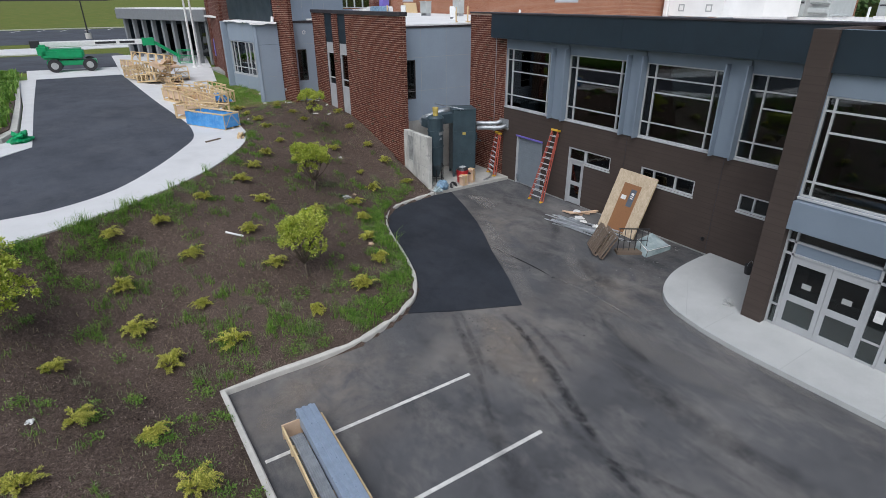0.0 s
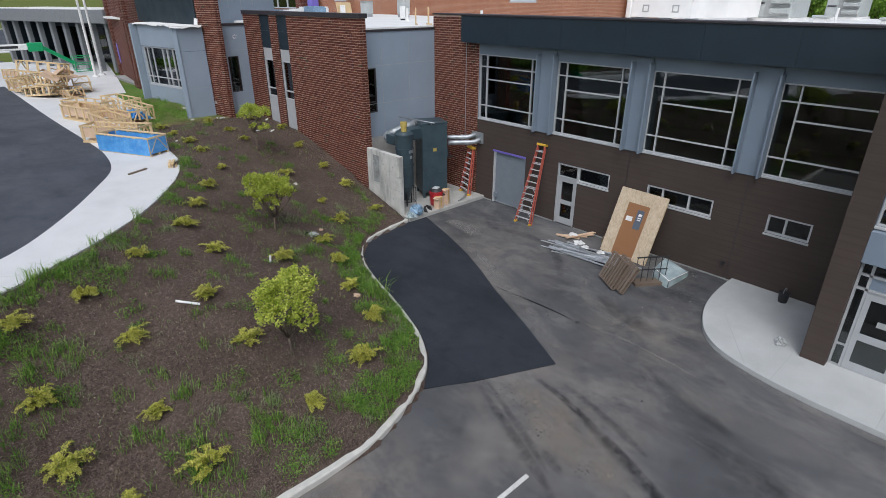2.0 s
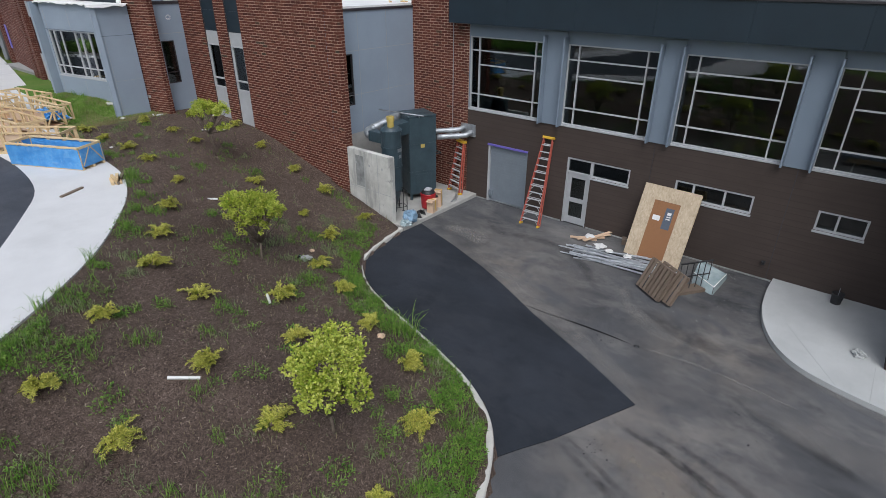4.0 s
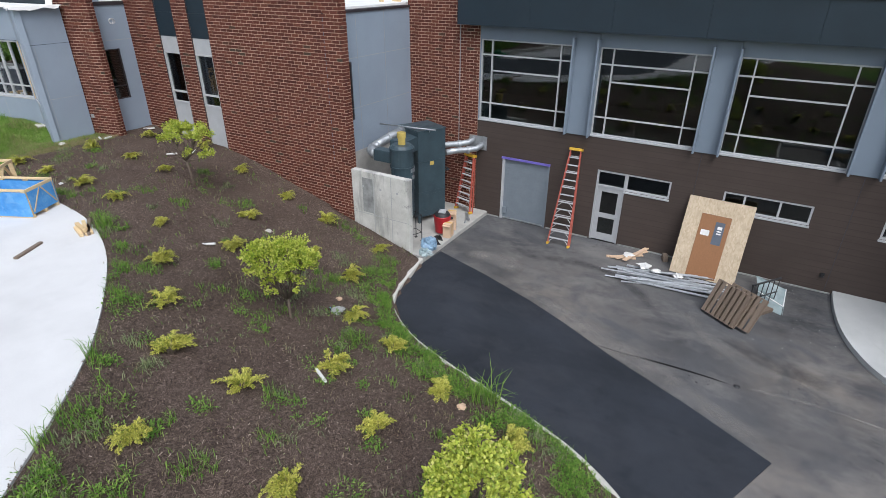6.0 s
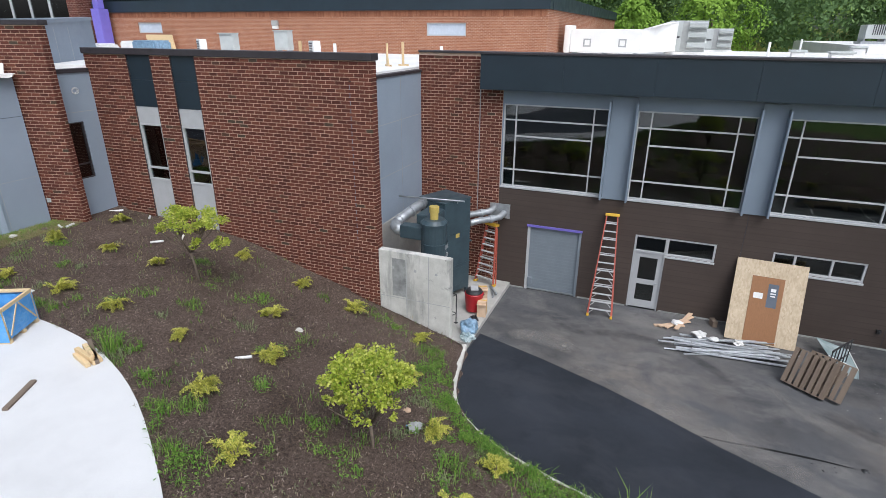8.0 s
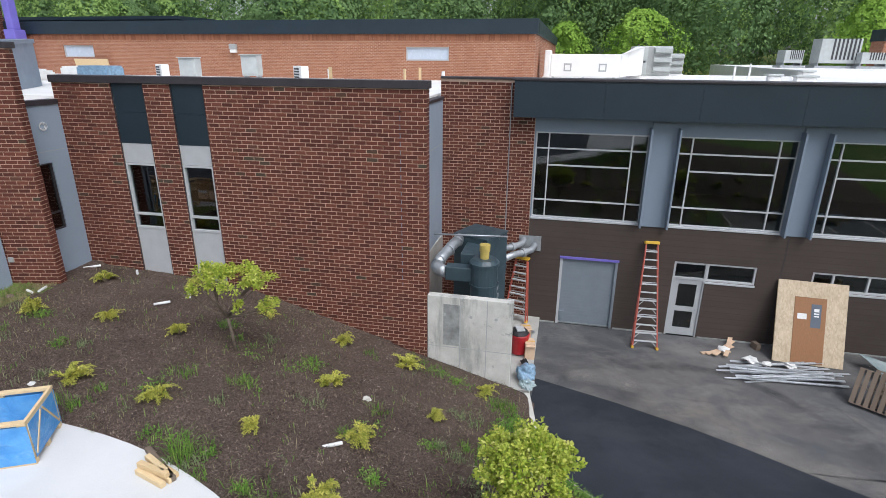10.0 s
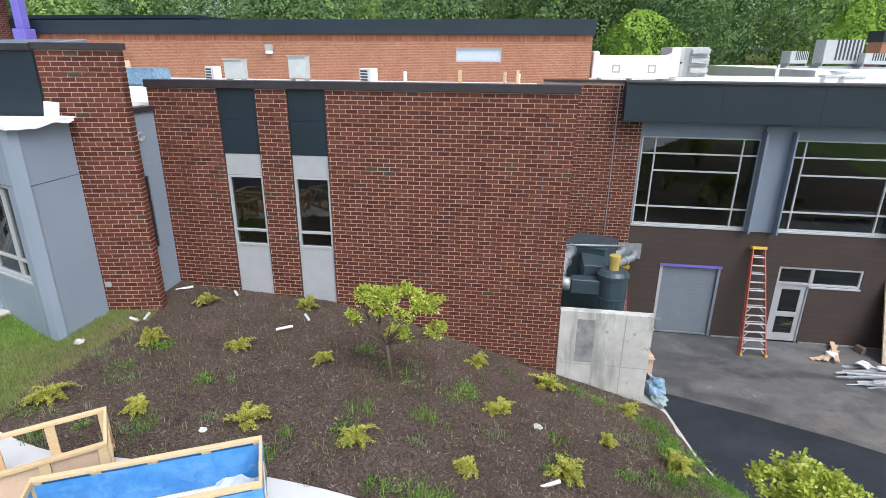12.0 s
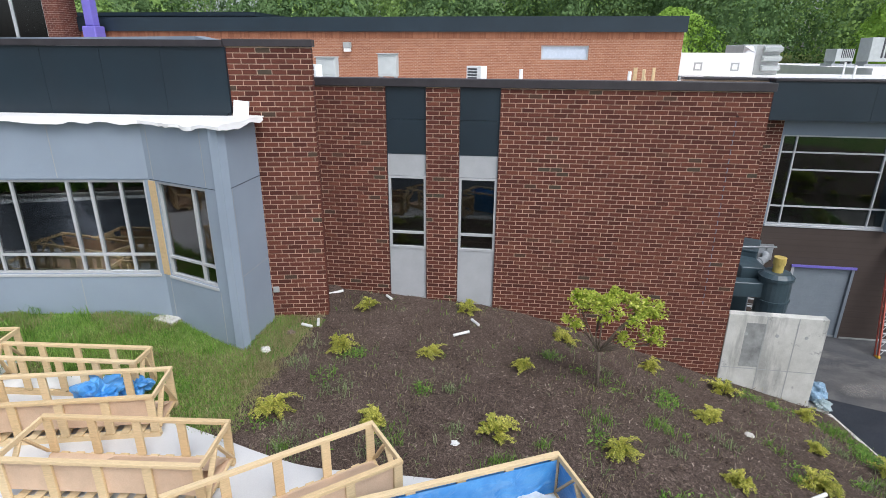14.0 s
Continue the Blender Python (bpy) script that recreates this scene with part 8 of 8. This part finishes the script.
# litter in the bed
def pipe_bit(x, y, L, r, turn, label, tip):
    bm = rod(bmesh.new(), (-L / 2, 0, 0), (L / 2, 0, 0), r, 10)
    return solid("pipe_offcut", bm, M_WHITEPLASTIC, label, "pipe", group="white pipe offcuts", m=pose(x, y, hill(x, y) + r + 0.015, 0, tip, turn))


for x, y, L, turn in ((6.74, 19.89, 0.5, 64), (3.6, 18.12, 0.6, -32), (8.62, 25.64, 0.45, -63), (12.13, 31.93, 0.40, -64), (12.89, 31.67, 0.34, 37), (13.76, 34.08, 0.26, 43), (13.63, 35.54, 0.45, -50), (11.75, 35.3, 0.35, 20), (11.55, 35.5, 0.3, 70)):
    pipe_bit(x, y, L, 0.035, turn, "white plastic pipe offcut lying on mulch", 15 if L > 0.55 else rng.uniform(-6, 6))
for i, (x, y, s, mat) in enumerate(((8.05, 31.55, 0.055, M_WHITEPLASTIC), (10.88, 25.78, 0.085, M_KERB), (-2.2, 11.9, 0.07, M_WHITEPLASTIC), (9.3, 21.7, 0.15, M_STEELGREY), (9.9, 22.15, 0.08, M_CARD), (11.2, 35.75, 0.08, M_PALLET), (8.3, 17.4, 0.1, M_CARD), (10.35, 35.95, 0.1, M_KERB))):
    bm = bmesh.new()
    bmesh.ops.create_icosphere(bm, subdivisions=3, radius=s)
    solid("litter", crumple(bm, s, 0.5, 0.75, 2.0 * i + 1), mat, "small crumpled scrap lying on mulch", "litter", group="litter in the bed", m=pose(x, y, hill(x, y) + s * 0.4))
bottle = thing("bottle", "clear plastic bottle lying on mulch", "bottle", pose(9.05, 21.75, hill(9.05, 21.75) + 0.05, 0, 90, 30))
part("body", rod(rod(bmesh.new(), (0, 0, -0.12), (0, 0, 0.08), 0.04, 10), (0, 0, 0.08), (0, 0, 0.14), 0.04, 10, 0.015), M_CLEAR, bottle)
part("cap", rod(bmesh.new(), (0, 0, 0.14), (0, 0, 0.165), 0.017, 8), M_TARP, bottle)

# groundcover in the planting island
cover = []
rng = random.Random(9)
for _ in range(2600):
    x, y = rng.uniform(-14, -3.2), rng.uniform(33.5, 62)
    if int(y / 1.3) % 2 or noise.noise(Vector((x, y, 0))) > 0.1:
        cover.append((x, y, 3.2, rng.uniform(0.7, 1.2)))
blades("groundcover", cover, M_GRASSBLADE, "rows of dark green groundcover in the island", (0.3, 0.6), 16, 0.4, 0.05)


# ---- timber stubs on the roof, and a coil of wire on the grey panel ----
def timber_stub(x, y, top, turn, brace):
    """A short upright of pale lumber, with a slanting brace at its foot where it has one."""
    st = thing("timber_stub", "short upright of pale lumber on the flat roof", "post", pose(x, y, 7.87, 0, 0, turn), group="timber stubs on the roof")
    part("upright", soft(boxes((-0.045, -0.02, 0.0, 0.045, 0.02, top - 7.87)), 0.004), M_LUMBER, st)
    part("foot", soft(boxes((-0.2, -0.06, 0.0, 0.2, -0.022, 0.09)), 0.004), M_LUMBER, st)
    if brace:
        part("brace", rod(bmesh.new(), (-0.2, 0.05, 0.03), (-0.05, 0.045, 0.62), 0.022, 4), M_LUMBER, st)


timber_stub(15.26, 28.14, 8.80, 100, True)
timber_stub(19.60, 26.82, 8.72, 95, False)
timber_stub(19.11, 27.21, 8.68, 60, True)


def wire_coil():
    bm = bmesh.new()
    for k in range(3):
        r = 0.075 + 0.024 * k
        ring = [(0.012 * k + r * math.cos(a * 0.3927), -0.012 - 0.006 * k, 0.9 * r * math.sin(a * 0.3927)) for a in range(17)]
        tube(bm, ring, [0.007] * 17, 5)
    return solid("wire_coil", bm, M_WHITEPLASTIC, "small coil of pale wire hung on the grey siding", "coil", m=pose(13.36, 35.895, 7.19))


wire_coil()

# ---- woods behind the school ----
def scrap(verts, faces, c, out, size, rng):
    """One small clump of leaves: a crooked quad that faces roughly outwards."""
    n = (out + rand_dir(rng) * 0.55).normalized()
    d = n.cross(rand_dir(rng)).normalized() * size
    e = n.cross(d) * rng.uniform(0.55, 0.95)
    i = len(verts)
    verts += [c - d, c + e, c + d * rng.uniform(0.5, 1.1), c - e * rng.uniform(0.5, 1.1)]
    faces.append((i, i + 1, i + 2, i + 3))


def crown_points(rng, H, R, n, conifer, seed):
    """Places on an uneven crown, with the way outwards."""
    for _ in range(n):
        h = rng.random()
        a = rng.uniform(0, 6.283)
        if conifer:
            r = R * (1.05 - h) * rng.uniform(0.6, 1.0) * (0.8 + 0.3 * math.sin(h * 40))
            z = H * (0.1 + 0.9 * h)
            out = Vector((math.cos(a), math.sin(a), 0.35))
        else:
            r = R * math.sin(math.pi * min(1, 0.14 + h * 0.85)) ** 0.6 * rng.uniform(0.78, 1.03)
            z = H * (0.15 + 0.85 * h)
            out = Vector((math.cos(a), math.sin(a), 2.2 * (h - 0.42)))
        lump = 1 + 0.55 * noise.noise(Vector((math.cos(a) * 1.9, math.sin(a) * 1.9, h * 5 + seed)))
        bulge = noise.noise(Vector((math.cos(a) * 3.6, math.sin(a) * 3.6, h * 9 + seed)))
        out.z += 1.9 * noise.noise(Vector((math.cos(a) * 3.6, math.sin(a) * 3.6, h * 9 + seed + 0.35)))
        r *= lump * (1 + 0.28 * bulge)
        yield Vector((math.cos(a) * r, math.sin(a) * r, z + 0.6 * lump)), out.normalized()


def far_woods():
    rng = random.Random(52)
    for dark in (True, False):
        verts, faces = [], []
        for k in range(215 if dark else 105):
            y = rng.uniform(-95, 175)
            row = rng.random() ** 0.8
            x = 78 + row * 72 + max(0, (y - 80)) * 0.12
            H = rng.uniform(9, 14) + row * 10 + (3.5 if y < 30 else 0)
            if abs(y - 64 - 0.26 * x) < 4.5:
                H *= 0.5
            conifer = dark and rng.random() < 0.3
            R = H * (rng.uniform(0.18, 0.23) if conifer else rng.uniform(0.28, 0.40))
            base = Vector((x, y, far_rise(x, y)))
            for c, out in crown_points(rng, H, R, 2600 if row < 0.45 else 1300 if row < 0.7 else 850, conifer, k * 1.7):
                scrap(verts, faces, base + c, out, rng.uniform(0.15, 0.34) if row < 0.45 else rng.uniform(0.24, 0.46), rng)
        tagged(raw("woods", verts, faces, M_WOODS if dark else M_WOODS_MID), "dense green woods on the hill behind" if dark else "lighter broadleaf trees among the woods", "woods", kind="stuff")


far_woods()


def far_tree(x, y, H, R, seed, label):
    rng = random.Random(seed)
    t = thing("tree", label, "tree", pose(x, y, far_rise(x, y)))
    verts, faces = [], []
    for c, out in crown_points(rng, H, R, 6500, False, seed):
        scrap(verts, faces, c, out, rng.uniform(0.11, 0.24), rng)
    part("trunk", tube(bmesh.new(), [(0, 0, -0.3), (0.1, 0, H * 0.3), (0, 0.1, H * 0.7)], [0.35, 0.28, 0.1], 8), M_BARK, t)
    raw("crown", verts, faces, M_WOODS_LIGHT, t)
    return t


far_tree(72, 14.5, 10.5, 4.6, 3, "bright green rounded tree before darker woods")
far_tree(74, -9.5, 11.5, 3.4, 5, "bright green upright tree before darker woods")
far_tree(73, -14.0, 9.5, 3.0, 6, "bright green upright tree before darker woods")
far_tree(76, 23.0, 9.0, 3.2, 8, "bright green rounded tree before darker woods")

# ---- brick pieces ----
lay_bricks(corner, brick_rows(0.0, fu(22.85) - 0.003, 0.0, 8.40))
lay_bricks(wall_long, brick_rows(0.0, LONG_L, 0.4, 8.40, WALL_HOLES, floor_at=bank), lambda s, e, z: 4.7 < s < 8.2 and 4.3 < z < 7.35)
lay_bricks(pier, brick_rows(0.0, PIER_W, 2.6, 9.20))
end_m = long_wall @ pose(LONG_L, 0, 0, 0, 0, 90)
wall_end_brick = solid("wall_brick_end", boxes((0.0125, 0.012, 0.2, 0.33, 0.40, 8.399)), M_MORTAR, "brick end of the long wall", "wall", "structure", m=end_m)
lay_bricks(wall_end_brick, brick_rows(0.006, 0.34, 0.4, 8.40, shift=1))
side_m = pier_m @ pose(PIER_W, 0, 0, 0, 0, 90)
pier_side = solid("wall_pier_side", boxes((0.0125, 0.012, 2.4, 0.265, 0.3, 9.199)), M_MORTAR, "brick side of the pier", "wall", "structure", m=side_m)
lay_bricks(pier_side, brick_rows(0.006, 0.28, 2.6, 9.20, shift=1))
